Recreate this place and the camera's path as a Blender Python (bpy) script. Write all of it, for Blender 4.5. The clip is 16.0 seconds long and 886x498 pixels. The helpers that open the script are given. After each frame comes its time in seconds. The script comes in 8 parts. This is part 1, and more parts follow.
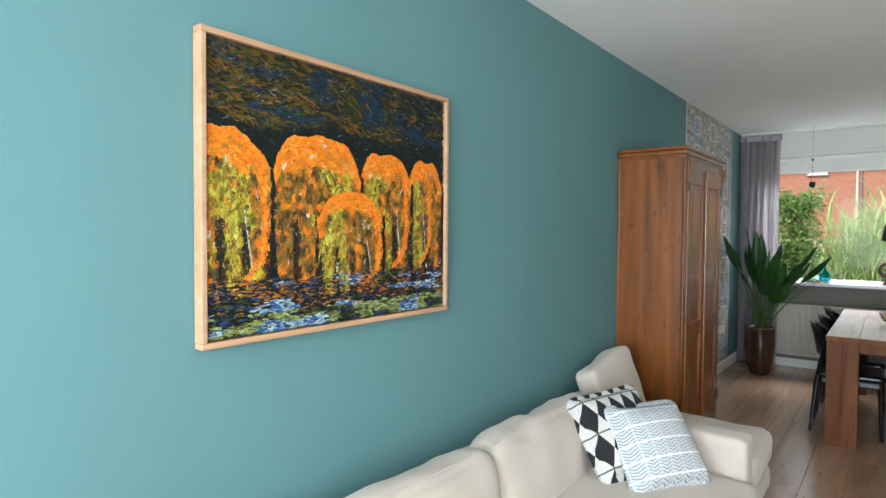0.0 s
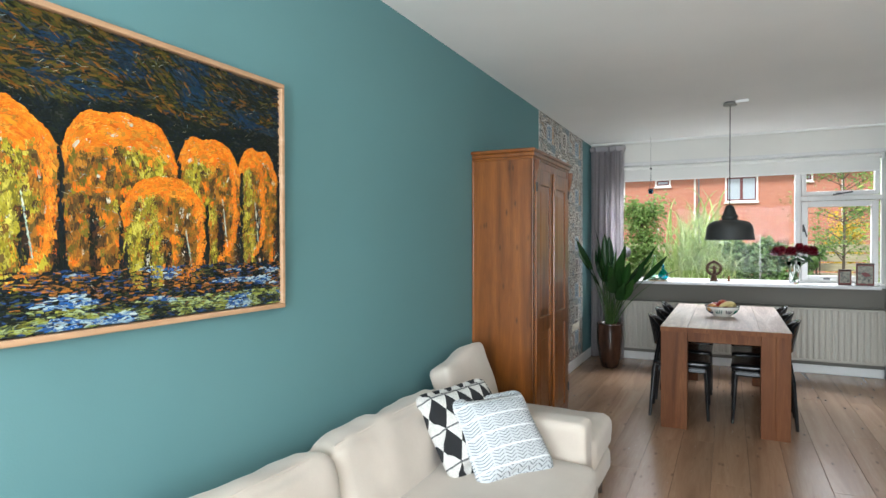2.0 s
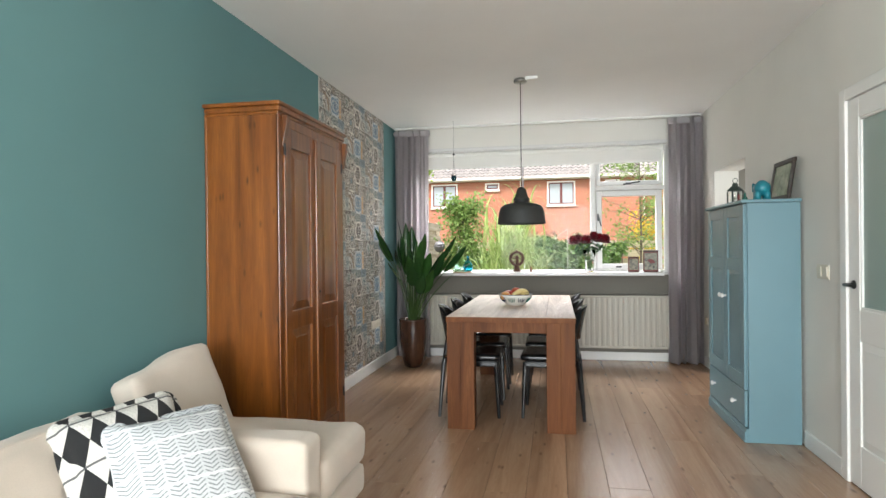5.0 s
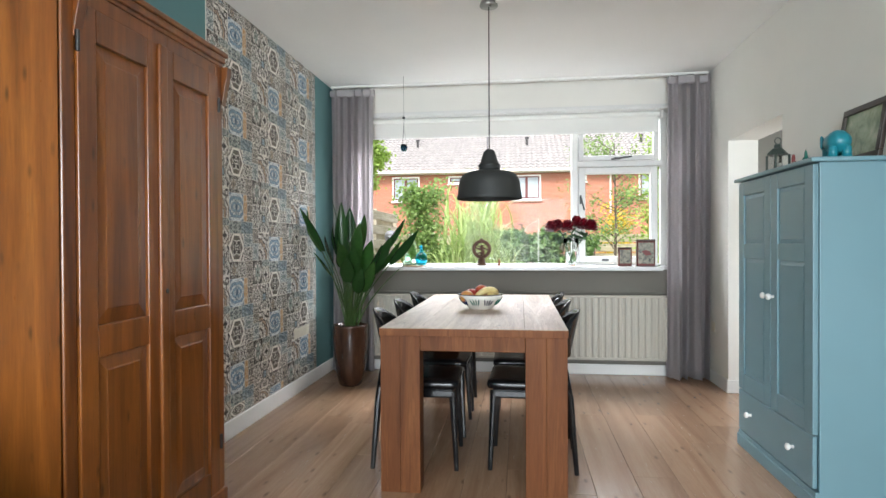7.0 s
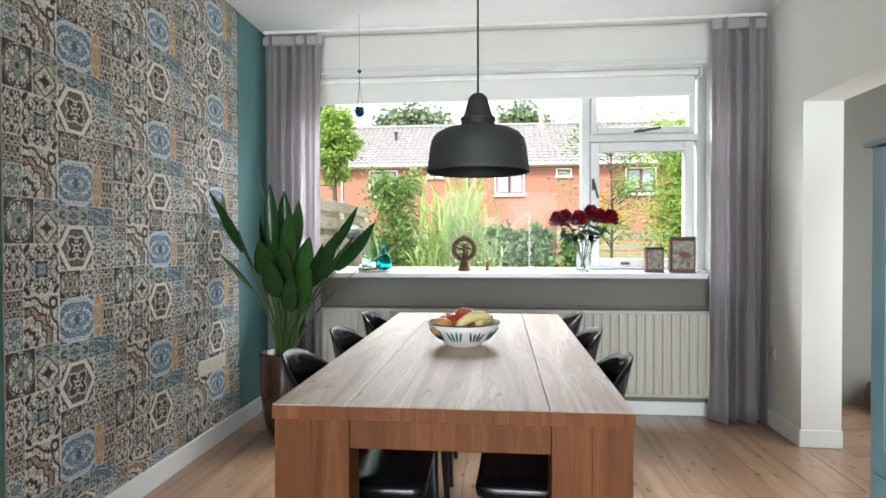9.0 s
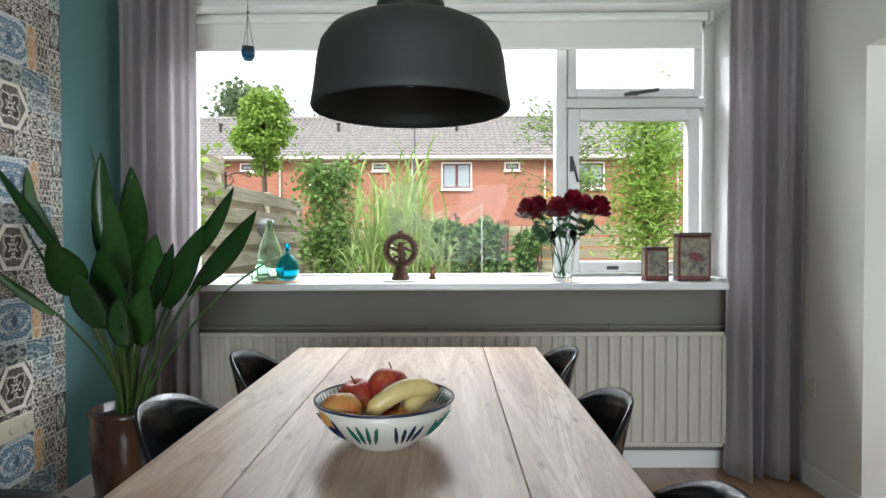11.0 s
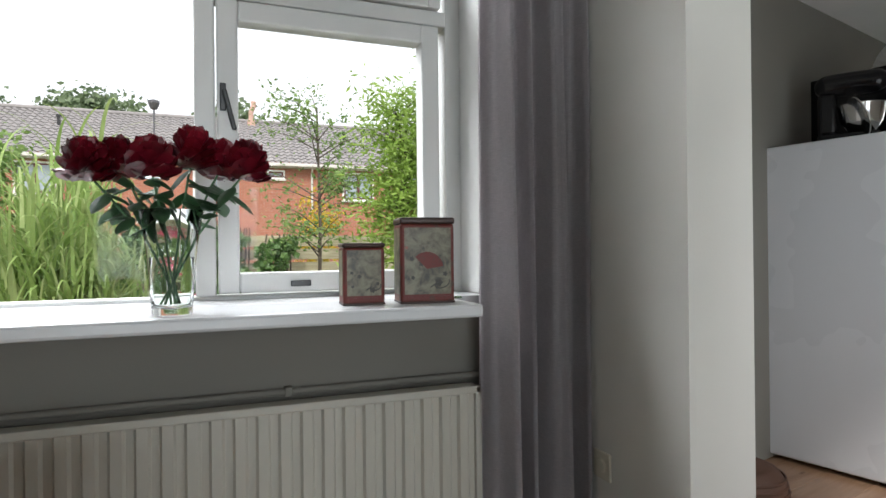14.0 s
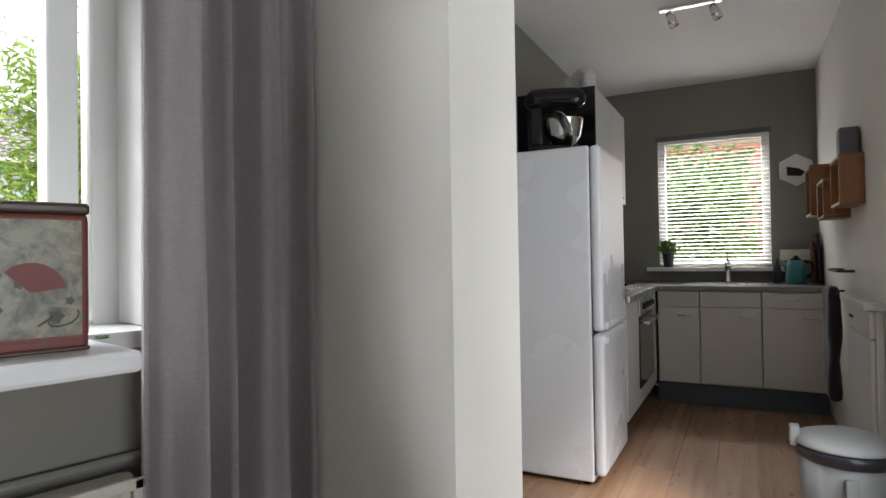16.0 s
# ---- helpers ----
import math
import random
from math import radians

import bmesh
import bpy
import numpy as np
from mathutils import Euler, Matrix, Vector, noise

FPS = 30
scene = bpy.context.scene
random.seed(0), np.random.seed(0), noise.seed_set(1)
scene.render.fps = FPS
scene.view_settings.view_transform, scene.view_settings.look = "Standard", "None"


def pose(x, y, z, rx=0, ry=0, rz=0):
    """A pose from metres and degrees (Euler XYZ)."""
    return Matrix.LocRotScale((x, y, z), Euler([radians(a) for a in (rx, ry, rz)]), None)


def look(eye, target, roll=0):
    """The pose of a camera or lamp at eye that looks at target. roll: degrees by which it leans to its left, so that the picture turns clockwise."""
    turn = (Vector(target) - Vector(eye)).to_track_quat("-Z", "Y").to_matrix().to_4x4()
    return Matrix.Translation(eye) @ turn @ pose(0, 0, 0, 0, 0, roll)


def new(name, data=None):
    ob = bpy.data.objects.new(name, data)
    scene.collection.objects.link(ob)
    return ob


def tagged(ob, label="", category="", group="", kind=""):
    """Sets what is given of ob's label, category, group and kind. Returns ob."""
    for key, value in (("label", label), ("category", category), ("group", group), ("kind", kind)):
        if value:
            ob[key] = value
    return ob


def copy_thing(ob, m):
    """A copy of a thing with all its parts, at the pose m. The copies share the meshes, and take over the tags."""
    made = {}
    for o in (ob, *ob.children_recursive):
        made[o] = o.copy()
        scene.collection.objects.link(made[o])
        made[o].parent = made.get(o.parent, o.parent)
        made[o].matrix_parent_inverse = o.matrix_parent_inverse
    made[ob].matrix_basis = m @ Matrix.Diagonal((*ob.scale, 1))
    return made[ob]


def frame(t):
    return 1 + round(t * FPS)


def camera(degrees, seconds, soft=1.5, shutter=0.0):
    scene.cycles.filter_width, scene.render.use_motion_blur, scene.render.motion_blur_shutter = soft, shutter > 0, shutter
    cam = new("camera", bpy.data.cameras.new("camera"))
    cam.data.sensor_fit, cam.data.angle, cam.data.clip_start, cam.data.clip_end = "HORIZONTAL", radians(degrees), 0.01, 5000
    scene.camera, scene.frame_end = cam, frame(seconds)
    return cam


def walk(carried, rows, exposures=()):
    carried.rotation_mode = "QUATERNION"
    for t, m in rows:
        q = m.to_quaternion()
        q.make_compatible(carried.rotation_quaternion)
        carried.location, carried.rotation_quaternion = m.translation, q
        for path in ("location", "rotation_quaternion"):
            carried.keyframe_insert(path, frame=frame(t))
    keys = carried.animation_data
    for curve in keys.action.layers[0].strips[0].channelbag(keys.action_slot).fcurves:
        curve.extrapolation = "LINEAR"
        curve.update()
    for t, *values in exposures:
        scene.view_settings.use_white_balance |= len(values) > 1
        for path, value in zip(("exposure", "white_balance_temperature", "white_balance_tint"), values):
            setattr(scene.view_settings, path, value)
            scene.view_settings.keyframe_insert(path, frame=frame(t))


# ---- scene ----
# camera
cam = camera(74.0, 16.0)
PATH = [
    (0, (1.432, -2.46, 1.464), (0.211, -0.877, 1.402), 0.4),
    (0.5, (1.461, -2.438, 1.449), (0.315, -0.8, 1.396), 0.3),
    (1, (1.486, -2.415, 1.431), (0.429, -0.717, 1.391), 0.2),
    (1.5, (1.5, -2.369, 1.409), (0.535, -0.618, 1.38), 0.0),
    (2, (1.525, -2.334, 1.394), (0.65, -0.535, 1.371), -0.1),
    (2.5, (1.567, -2.298, 1.375), (0.782, -0.458, 1.355), -0.1),
    (3, (1.617, -2.259, 1.35), (0.931, -0.381, 1.331), -0.2),
    (3.5, (1.68, -2.127, 1.317), (1.098, -0.213, 1.301), -0.3),
    (4, (1.729, -1.93, 1.28), (1.247, 0.011, 1.27), -0.4),
    (4.5, (1.78, -1.752, 1.26), (1.362, 0.203, 1.252), -0.5),
    (5, (1.804, -1.55, 1.232), (1.424, 0.413, 1.225), -0.6),
    (7.5, (1.676, 0.055, 1.142), (1.434, 2.04, 1.122), -0.1),
    (8, (1.65, 0.38, 1.142), (1.418, 2.367, 1.12), 0.0),
    (8.5, (1.625, 0.692, 1.148), (1.407, 2.679, 1.123), -0.0),
    (11, (1.599, 2.046, 1.164), (1.585, 4.045, 1.12), -0.2),
    (11.5, (1.673, 2.289, 1.145), (1.716, 4.288, 1.11), -0.0),
    (12, (1.79, 2.517, 1.137), (1.905, 4.513, 1.108), -0.4),
    (12.5, (1.902, 2.732, 1.113), (2.125, 4.719, 1.096), -0.6),
    (13, (2.003, 2.951, 1.093), (2.375, 4.916, 1.086), -0.5),
    (13.5, (2.092, 3.137, 1.091), (2.653, 5.056, 1.086), -0.5),
    (14, (2.234, 3.328, 1.09), (2.951, 5.195, 1.093), -0.6),
    (14.5, (2.294, 3.51, 1.096), (3.254, 5.265, 1.102), -0.4),
    (15, (2.386, 3.625, 1.099), (3.52, 5.273, 1.105), -0.3),
    (15.5, (2.455, 3.738, 1.09), (3.792, 5.226, 1.104), -0.5),
    (16, (2.497, 3.762, 1.084), (4.003, 5.078, 1.112), -0.9),
]
EXPOSURES = [(0.0, 0.78, 6200, 10), (2.5, 0.97, 6350, 11), (4.5, 1.12, 6800, 12), (8.0, 1.4, 6350, 11), (11.0, 0.82, 6350, 9), (12.5, 0.36, 6400, 10), (14.5, 0.46, 6450, 12), (15.25, 0.62, 6450, 13), (16.0, 0.85, 6500, 13)]
walk(cam, [(t, look(eye, target, roll)) for t, eye, target, roll in PATH],
     exposures=EXPOSURES)

# ---------------------------------------------------------------- world and light
world = bpy.data.worlds.new("sky")
scene.world = world
world.use_nodes = True
wn = world.node_tree.nodes
sky = wn.new("ShaderNodeTexSky")
sky.sky_type, sky.sun_disc = "NISHITA", False
sky.sun_elevation, sky.sun_rotation = radians(48), radians(200)
sky.air_density, sky.dust_density, sky.ozone_density = 1.0, 4.0, 1.0
wn["Background"].inputs["Strength"].default_value = 0.15
cloud = wn.new("ShaderNodeMix")          # thin even cloud over the sky
cloud.data_type = "RGBA"
cloud.inputs[0].default_value = 0.8
cloud.inputs[7].default_value = (8.2, 8.3, 8.4, 1)
world.node_tree.links.new(sky.outputs[0], cloud.inputs[6])
world.node_tree.links.new(cloud.outputs[2], wn["Background"].inputs["Color"])

sun_data = bpy.data.lights.new("sun", "SUN")
sun_data.energy, sun_data.angle, sun_data.color = 2.5, radians(14), (1.0, 0.97, 0.92)
sun = new("sun", sun_data)
sun.matrix_world = look((0, 0, 20), (Vector((0, 0, 20)) - Vector((-0.35, -0.72, 0.9))))


def window_light(name, at, target, w, h, watts, colour=(1, 1, 1)):
    """An area lamp at an opening, added to the sky light there."""
    data = bpy.data.lights.new(name, "AREA")
    data.shape, data.size, data.size_y, data.energy, data.color = "RECTANGLE", w, h, watts, colour
    ob = new(name, data)
    ob.matrix_world = look(at, target)
    return ob


# unseen lamp hung outside above the dining window, boosts its daylight
window_light("skylight_dining", (1.60, 6.00, 3.30), (1.60, 2.6, 0.6), 3.0, 1.4, 150, (0.91, 0.965, 1.0))
window_light("skylight_front", (1.60, -4.74, 1.45), (1.60, 0, 1.25), 2.7, 1.7, 165, (0.84, 0.94, 1.0))
# same kind of added lamp, outside above the kitchen window
window_light("skylight_kitchen", (8.20, 5.45, 2.9), (5.5, 4.85, 0.7), 1.2, 0.9, 165, (0.95, 0.98, 1.0))
# lamp added at an assumed, unseen kitchen opening to brighten the fridge side
window_light("skylight_back_door", (4.34, 3.72, 1.15), (4.10, 4.70, 1.15), 0.86, 1.6, 7.5, (0.88, 0.95, 1.0))

# ---------------------------------------------------------------- mesh helpers
def part(name, bm, material, parent=None, label="", smooth=False):
    me = bpy.data.meshes.new(name)
    bm.normal_update()
    bm.to_mesh(me)
    bm.free()
    if smooth:
        me.shade_smooth()
    if material is not None:
        me.materials.append(material)
    ob = new(name, me)
    if parent is not None:
        ob.parent = parent
    if label:
        ob["label"] = label
    return ob


def share(name, me, parent, m):
    ob = new(name, me)
    ob.parent = parent
    ob.matrix_basis = m
    return ob


def thing(name, at=(0, 0, 0), rz=0, label="", category="", group="", kind=""):
    ob = new(name)
    ob.empty_display_size = 0.1
    ob.matrix_basis = pose(*at, 0, 0, rz)
    return tagged(ob, label, category, group, kind)


def box(x0, x1, y0, y1, z0, z1, bev=0.004, seg=2):
    bm = bmesh.new()
    bmesh.ops.create_cube(bm, size=1.0)
    bmesh.ops.scale(bm, vec=(x1 - x0, y1 - y0, z1 - z0), verts=bm.verts)
    bmesh.ops.translate(bm, vec=((x0 + x1) / 2, (y0 + y1) / 2, (z0 + z1) / 2), verts=bm.verts)
    if bev > 0:
        bev = min(bev, 0.45 * min(x1 - x0, y1 - y0, z1 - z0))
        bmesh.ops.bevel(bm, geom=bm.edges[:], offset=bev, segments=seg, affect="EDGES", profile=0.5)
    return bm


def merged(*bms):
    """Several meshes in one."""
    out = bmesh.new()
    for b in bms:
        me = bpy.data.meshes.new("tmp")
        b.to_mesh(me)
        b.free()
        out.from_mesh(me)
        bpy.data.meshes.remove(me)
    return out


def moved(bm, m):
    bmesh.ops.transform(bm, matrix=m, verts=bm.verts)
    return bm


def prism(outline, z0, z1, bev=0.0, seg=2):
    """An outline in x and y, pulled up from z0 to z1."""
    bm = bmesh.new()
    low = [bm.verts.new((x, y, z0)) for x, y in outline]
    high = [bm.verts.new((x, y, z1)) for x, y in outline]
    n = len(outline)
    bm.faces.new(low[::-1])
    bm.faces.new(high)
    for i in range(n):
        bm.faces.new((low[i], low[(i + 1) % n], high[(i + 1) % n], high[i]))
    bmesh.ops.recalc_face_normals(bm, faces=bm.faces)
    if bev > 0:
        bmesh.ops.bevel(bm, geom=bm.edges[:], offset=bev, segments=seg, affect="EDGES", profile=0.5)
    return bm


def lathe(profile, n=32, cap=True):
    """Radius and height pairs, turned about z."""
    bm = bmesh.new()
    rings = []
    for r, z in profile:
        if r < 1e-5:
            rings.append([bm.verts.new((0, 0, z))])
        else:
            rings.append([bm.verts.new((r * math.cos(2 * math.pi * i / n), r * math.sin(2 * math.pi * i / n), z)) for i in range(n)])
    for a, b in zip(rings, rings[1:]):
        for i in range(n):
            j = (i + 1) % n
            if len(a) == 1 and len(b) == 1:
                continue
            if len(a) == 1:
                bm.faces.new((a[0], b[j], b[i]))
            elif len(b) == 1:
                bm.faces.new((a[i], a[j], b[0]))
            else:
                bm.faces.new((a[i], a[j], b[j], b[i]))
    if cap:
        for ring in (rings[0], rings[-1]):
            if len(ring) > 2:
                bm.faces.new(ring)
    bmesh.ops.recalc_face_normals(bm, faces=bm.faces)
    return bm


def tube(points, radius, n=8, cap=True):
    """A round bar along points; radius a number or one for each point."""
    pts = [Vector(p) for p in points]
    radii = radius if isinstance(radius, (list, tuple)) else [radius] * len(pts)
    bm = bmesh.new()
    rings, side = [], None
    for i, p in enumerate(pts):
        way = (pts[min(i + 1, len(pts) - 1)] - pts[max(i - 1, 0)]).normalized()
        if side is None:
            side = way.orthogonal().normalized()
        side = (side - way * side.dot(way))
        side = side.normalized() if side.length > 1e-6 else way.orthogonal().normalized()
        other = way.cross(side)
        rings.append([bm.verts.new(p + radii[i] * (math.cos(2 * math.pi * k / n) * side + math.sin(2 * math.pi * k / n) * other)) for k in range(n)])
    for a, b in zip(rings, rings[1:]):
        for k in range(n):
            bm.faces.new((a[k], a[(k + 1) % n], b[(k + 1) % n], b[k]))
    if cap:
        bm.faces.new(rings[0][::-1])
        bm.faces.new(rings[-1])
    bmesh.ops.recalc_face_normals(bm, faces=bm.faces)
    return bm


def soft(w, d, h, r, bulge=0.0, wrinkle=0.0, cuts=14, seed=0, pinch=0.0):
    """A stuffed cushion of about w x d x h about its middle, with rounded edges."""
    bm = bmesh.new()
    bmesh.ops.create_cube(bm, size=2.0)
    bmesh.ops.subdivide_edges(bm, edges=bm.edges[:], cuts=cuts, use_grid_fill=True)
    half = Vector((w / 2, d / 2, h / 2))
    r = min(r, 0.98 * min(half))
    for v in bm.verts:
        u = v.co.copy()
        p = Vector((u.x * half.x, u.y * half.y, u.z * half.z))
        inner = Vector([max(-(half[k] - r), min(half[k] - r, p[k])) for k in range(3)])
        off = p - inner
        q = inner + off.normalized() * r if off.length > 1e-9 else p
        a, b, c = (1 - u.x * u.x), (1 - u.y * u.y), (1 - u.z * u.z)
        q.z += bulge * a * b * (1 if u.z > 0 else -1) * min(1, abs(u.z) * 1.2)
        q.x += 0.35 * bulge * b * c * (1 if u.x > 0 else -1) * abs(u.x)
        q.y += 0.35 * bulge * a * c * (1 if u.y > 0 else -1) * abs(u.y)
        if pinch:
            k = (abs(u.x) * abs(u.y)) ** 2
            q.z *= 1 - pinch * max(abs(u.x), abs(u.y)) ** 6
            q.x *= 1 + 0.05 * k - 0.05 * (1 - abs(u.y)) * abs(u.x) ** 4
            q.y *= 1 + 0.05 * k - 0.05 * (1 - abs(u.x)) * abs(u.y) ** 4
        if wrinkle:
            s = Vector((q.x * 5 + seed * 3.1, q.y * 5 - seed, q.z * 5))
            q += wrinkle * noise.noise(s) * Vector((u.x, u.y, u.z)).normalized()
            q += 0.5 * wrinkle * noise.noise(Vector((s.x * 2.5 + s.y, s.y * 1.2, s.z * 3))) * Vector((0, 0, 1 if u.z > 0 else -1))
        v.co = q
    bm.normal_update()
    return bm


def raised_panel(w, h, t=0.012, border=0.05, rise=0.008):
    """A bevelled panel in x and z, its face towards -y, about its middle; the back at y=0."""
    bm = bmesh.new()
    def ring(iw, ih, y):
        return [bm.verts.new((sx * iw / 2, y, sz * ih / 2)) for sx, sz in ((-1, -1), (1, -1), (1, 1), (-1, 1))]
    back, edge = ring(w, h, 0), ring(w, h, -t * 0.4)
    inner, top = ring(w - 2 * border * 0.9, h - 2 * border * 0.9, -t), ring(w - 2 * border, h - 2 * border, -t - rise * 0.3)
    for a, b in ((back, edge), (edge, inner), (inner, top)):
        for i in range(4):
            bm.faces.new((a[i], a[(i + 1) % 4], b[(i + 1) % 4], b[i]))
    bm.faces.new(top)
    bm.faces.new(back[::-1])
    bmesh.ops.recalc_face_normals(bm, faces=bm.faces)
    return bm

# ---------------------------------------------------------------- materials
class Nodes:
    """A short way to write node trees."""
    def __init__(self, name):
        self.mat = bpy.data.materials.new(name)
        self.mat.use_nodes = True
        self.tree = self.mat.node_tree
        self.bsdf = self.tree.nodes["Principled BSDF"]

    def link(self, a, b):
        self.tree.links.new(a, b)

    def add(self, kind, **values):
        node = self.tree.nodes.new(kind)
        for key, value in values.items():
            setattr(node, key, value)
        return node

    def put(self, socket, value):
        if isinstance(value, bpy.types.NodeSocket):
            self.link(value, socket)
        else:
            socket.default_value = value

    def coords(self, scale=(1, 1, 1), kind="Object", rot=(0, 0, 0), shift=None):
        tc, mp = self.add("ShaderNodeTexCoord"), self.add("ShaderNodeMapping")
        self.link(tc.outputs[kind], mp.inputs["Vector"])
        mp.inputs["Scale"].default_value, mp.inputs["Rotation"].default_value = scale, rot
        if shift is not None:
            self.link(shift, mp.inputs["Location"])
        return mp.outputs[0]

    def noise(self, vector, scale=5.0, detail=4.0, rough=0.55, distort=0.0):
        n = self.add("ShaderNodeTexNoise")
        self.link(vector, n.inputs["Vector"])
        n.inputs["Scale"].default_value, n.inputs["Detail"].default_value = scale, detail
        n.inputs["Roughness"].default_value, n.inputs["Distortion"].default_value = rough, distort
        return n.outputs["Fac"]

    def ramp(self, fac, *stops):
        r = self.add("ShaderNodeValToRGB")
        self.link(fac, r.inputs["Fac"])
        e = r.color_ramp.elements
        while len(e) < len(stops):
            e.new(0.5)
        for el, (pos, col) in zip(e, stops):
            el.position = pos
            el.color = (*col, 1) if len(col) == 3 else col
        return r.outputs["Color"]

    def grey(self, fac, a, b, lo=0.0, hi=1.0):
        m = self.add("ShaderNodeMapRange")
        self.link(fac, m.inputs["Value"])
        m.inputs["From Min"].default_value, m.inputs["From Max"].default_value = a, b
        m.inputs["To Min"].default_value, m.inputs["To Max"].default_value = lo, hi
        return m.outputs["Result"]

    def mix(self, fac, a, b, blend="MIX"):
        m = self.add("ShaderNodeMix", data_type="RGBA", blend_type=blend)
        self.put(m.inputs[0], fac)
        self.put(m.inputs[6], a if isinstance(a, bpy.types.NodeSocket) else (*a, 1))
        self.put(m.inputs[7], b if isinstance(b, bpy.types.NodeSocket) else (*b, 1))
        return m.outputs[2]

    def calc(self, op, a, b=0.0):
        m = self.add("ShaderNodeMath", operation=op)
        self.put(m.inputs[0], a)
        self.put(m.inputs[1], b)
        return m.outputs[0]

    def bump(self, height, strength=0.2, distance=0.01):
        b = self.add("ShaderNodeBump")
        self.link(height, b.inputs["Height"])
        b.inputs["Strength"].default_value, b.inputs["Distance"].default_value = strength, distance
        self.link(b.outputs[0], self.bsdf.inputs["Normal"])

    def random(self):
        return self.add("ShaderNodeObjectInfo").outputs["Random"]

    def done(self, colour=None, rough=0.5, metal=0.0, **more):
        b = self.bsdf.inputs
        if colour is not None:
            self.put(b["Base Color"], colour if isinstance(colour, bpy.types.NodeSocket) else (*colour, 1))
        self.put(b["Roughness"], rough)
        self.put(b["Metallic"], metal)
        for key, value in more.items():
            self.put(b[key.replace("_", " ")], value)
        return self.mat


def paint(name, colour, rough=0.6, vary=0.06, bump=0.05, scale=1.0, metal=0.0, **more):
    """Painted or plain surface with slight unevenness at two scales."""
    n = Nodes(name)
    v = n.coords()
    big, fine = n.noise(v, 1.7 * scale, 3), n.noise(v, 140 * scale, 3)
    lo, hi = tuple(c * (1 - vary) for c in colour), tuple(min(1, c * (1 + vary)) for c in colour)
    col = n.mix(n.grey(big, 0.3, 0.7), lo, hi)
    if bump:
        n.bump(fine, bump, 0.003)
    return n.done(col, n.grey(big, 0.3, 0.7, rough * 0.92, min(1, rough * 1.08)), metal, **more)


def wood(name, dark, mid, light, along="y", rough=0.4, size=1.0, bump=0.12, vary=0.25, knots=True, coat=0.0, rings=0.0, spec=0.5):
    """Wood with long grain, figure and a few knots; pieces differ by their random number."""
    n = Nodes(name)
    stretch = {"x": (0.6, 9, 9), "y": (9, 0.6, 9), "z": (9, 9, 0.6)}[along]
    rnd = n.random()
    sh = n.add("ShaderNodeCombineXYZ")
    for k in range(3):
        n.link(n.calc("MULTIPLY", rnd, 17.0 + 7 * k), sh.inputs[k])
    v = n.coords(tuple(s * size for s in stretch), shift=sh.outputs[0])
    fig = n.noise(v, 0.9, 5, 0.6, 1.2)
    fine = n.noise(v, 14, 4, 0.7)
    col = n.ramp(fig, (0.28, dark), (0.5, mid), (0.72, light))
    col = n.mix(n.grey(fine, 0.35, 0.75, 0.0, 0.45), col, dark)
    if rings:
        ring = n.calc("SINE", n.calc("MULTIPLY", fig, 52.0))
        col = n.mix(n.grey(ring, 0.45, 1.0, 0.0, rings), col, dark)
    if knots:
        w = {"x": (1.1, 3.2, 3.2), "y": (3.2, 1.1, 3.2), "z": (3.2, 3.2, 1.1)}[along]
        vor = n.add("ShaderNodeTexVoronoi")
        n.link(n.coords(tuple(s * size for s in w), shift=sh.outputs[0]), vor.inputs["Vector"])
        col = n.mix(n.grey(vor.outputs["Distance"], 0.02, 0.16, 0.75, 0.0), col, tuple(c * 0.35 for c in dark))
    tone = n.grey(rnd, 0, 1, 1 - vary, 1 + vary * 0.6)
    hsv = n.add("ShaderNodeHueSaturation")
    n.link(col, hsv.inputs["Color"])
    n.link(tone, hsv.inputs["Value"])
    n.bump(fine, bump, 0.002)
    more = {"Coat_Weight": coat, "Coat_Roughness": 0.15} if coat else {}
    more["Specular_IOR_Level"] = spec
    return n.done(hsv.outputs[0], n.grey(fine, 0.3, 0.7, rough * 0.85, rough * 1.15), 0, **more)


def cloth(name, colour, weave=900.0, rough=0.9, bump=0.25, vary=0.08, sheen=0.2):
    n = Nodes(name)
    v = n.coords()
    big, fine = n.noise(v, 4, 3), n.noise(v, weave * 0.35, 2)
    lo, hi = tuple(c * (1 - vary) for c in colour), tuple(min(1, c * (1 + vary)) for c in colour)
    col = n.mix(n.grey(big, 0.3, 0.7), lo, hi)
    col = n.mix(n.grey(fine, 0.4, 0.8, 0, 0.25), col, tuple(c * 0.7 for c in colour))
    n.bump(fine, bump, 0.002)
    return n.done(col, rough, 0, Sheen_Weight=sheen)


def glass(name, tint=(1, 1, 1), rough=0.0, ior=1.45):
    n = Nodes(name)
    return n.done(tint, rough, 0, Transmission_Weight=1.0, IOR=ior)


def metal(name, colour, rough=0.3):
    n = Nodes(name)
    v = n.coords()
    return n.done(colour, n.grey(n.noise(v, 30, 3), 0.3, 0.7, rough * 0.7, rough * 1.3), 1.0)


WHITE_WALL = paint("wall_cream", (0.73, 0.71, 0.66), 0.85, 0.03, 0.12)
TEAL = paint("wall_teal", (0.105, 0.225, 0.235), 0.8, 0.04, 0.12)
CEILING = paint("ceiling_white", (0.82, 0.81, 0.79), 0.9, 0.02, 0.1)
TAUPE = paint("wall_taupe", (0.185, 0.172, 0.147), 0.85, 0.04, 0.1)
KITCHEN_GREY = paint("kitchen_wall_grey", (0.25, 0.24, 0.215), 0.85, 0.04, 0.1)
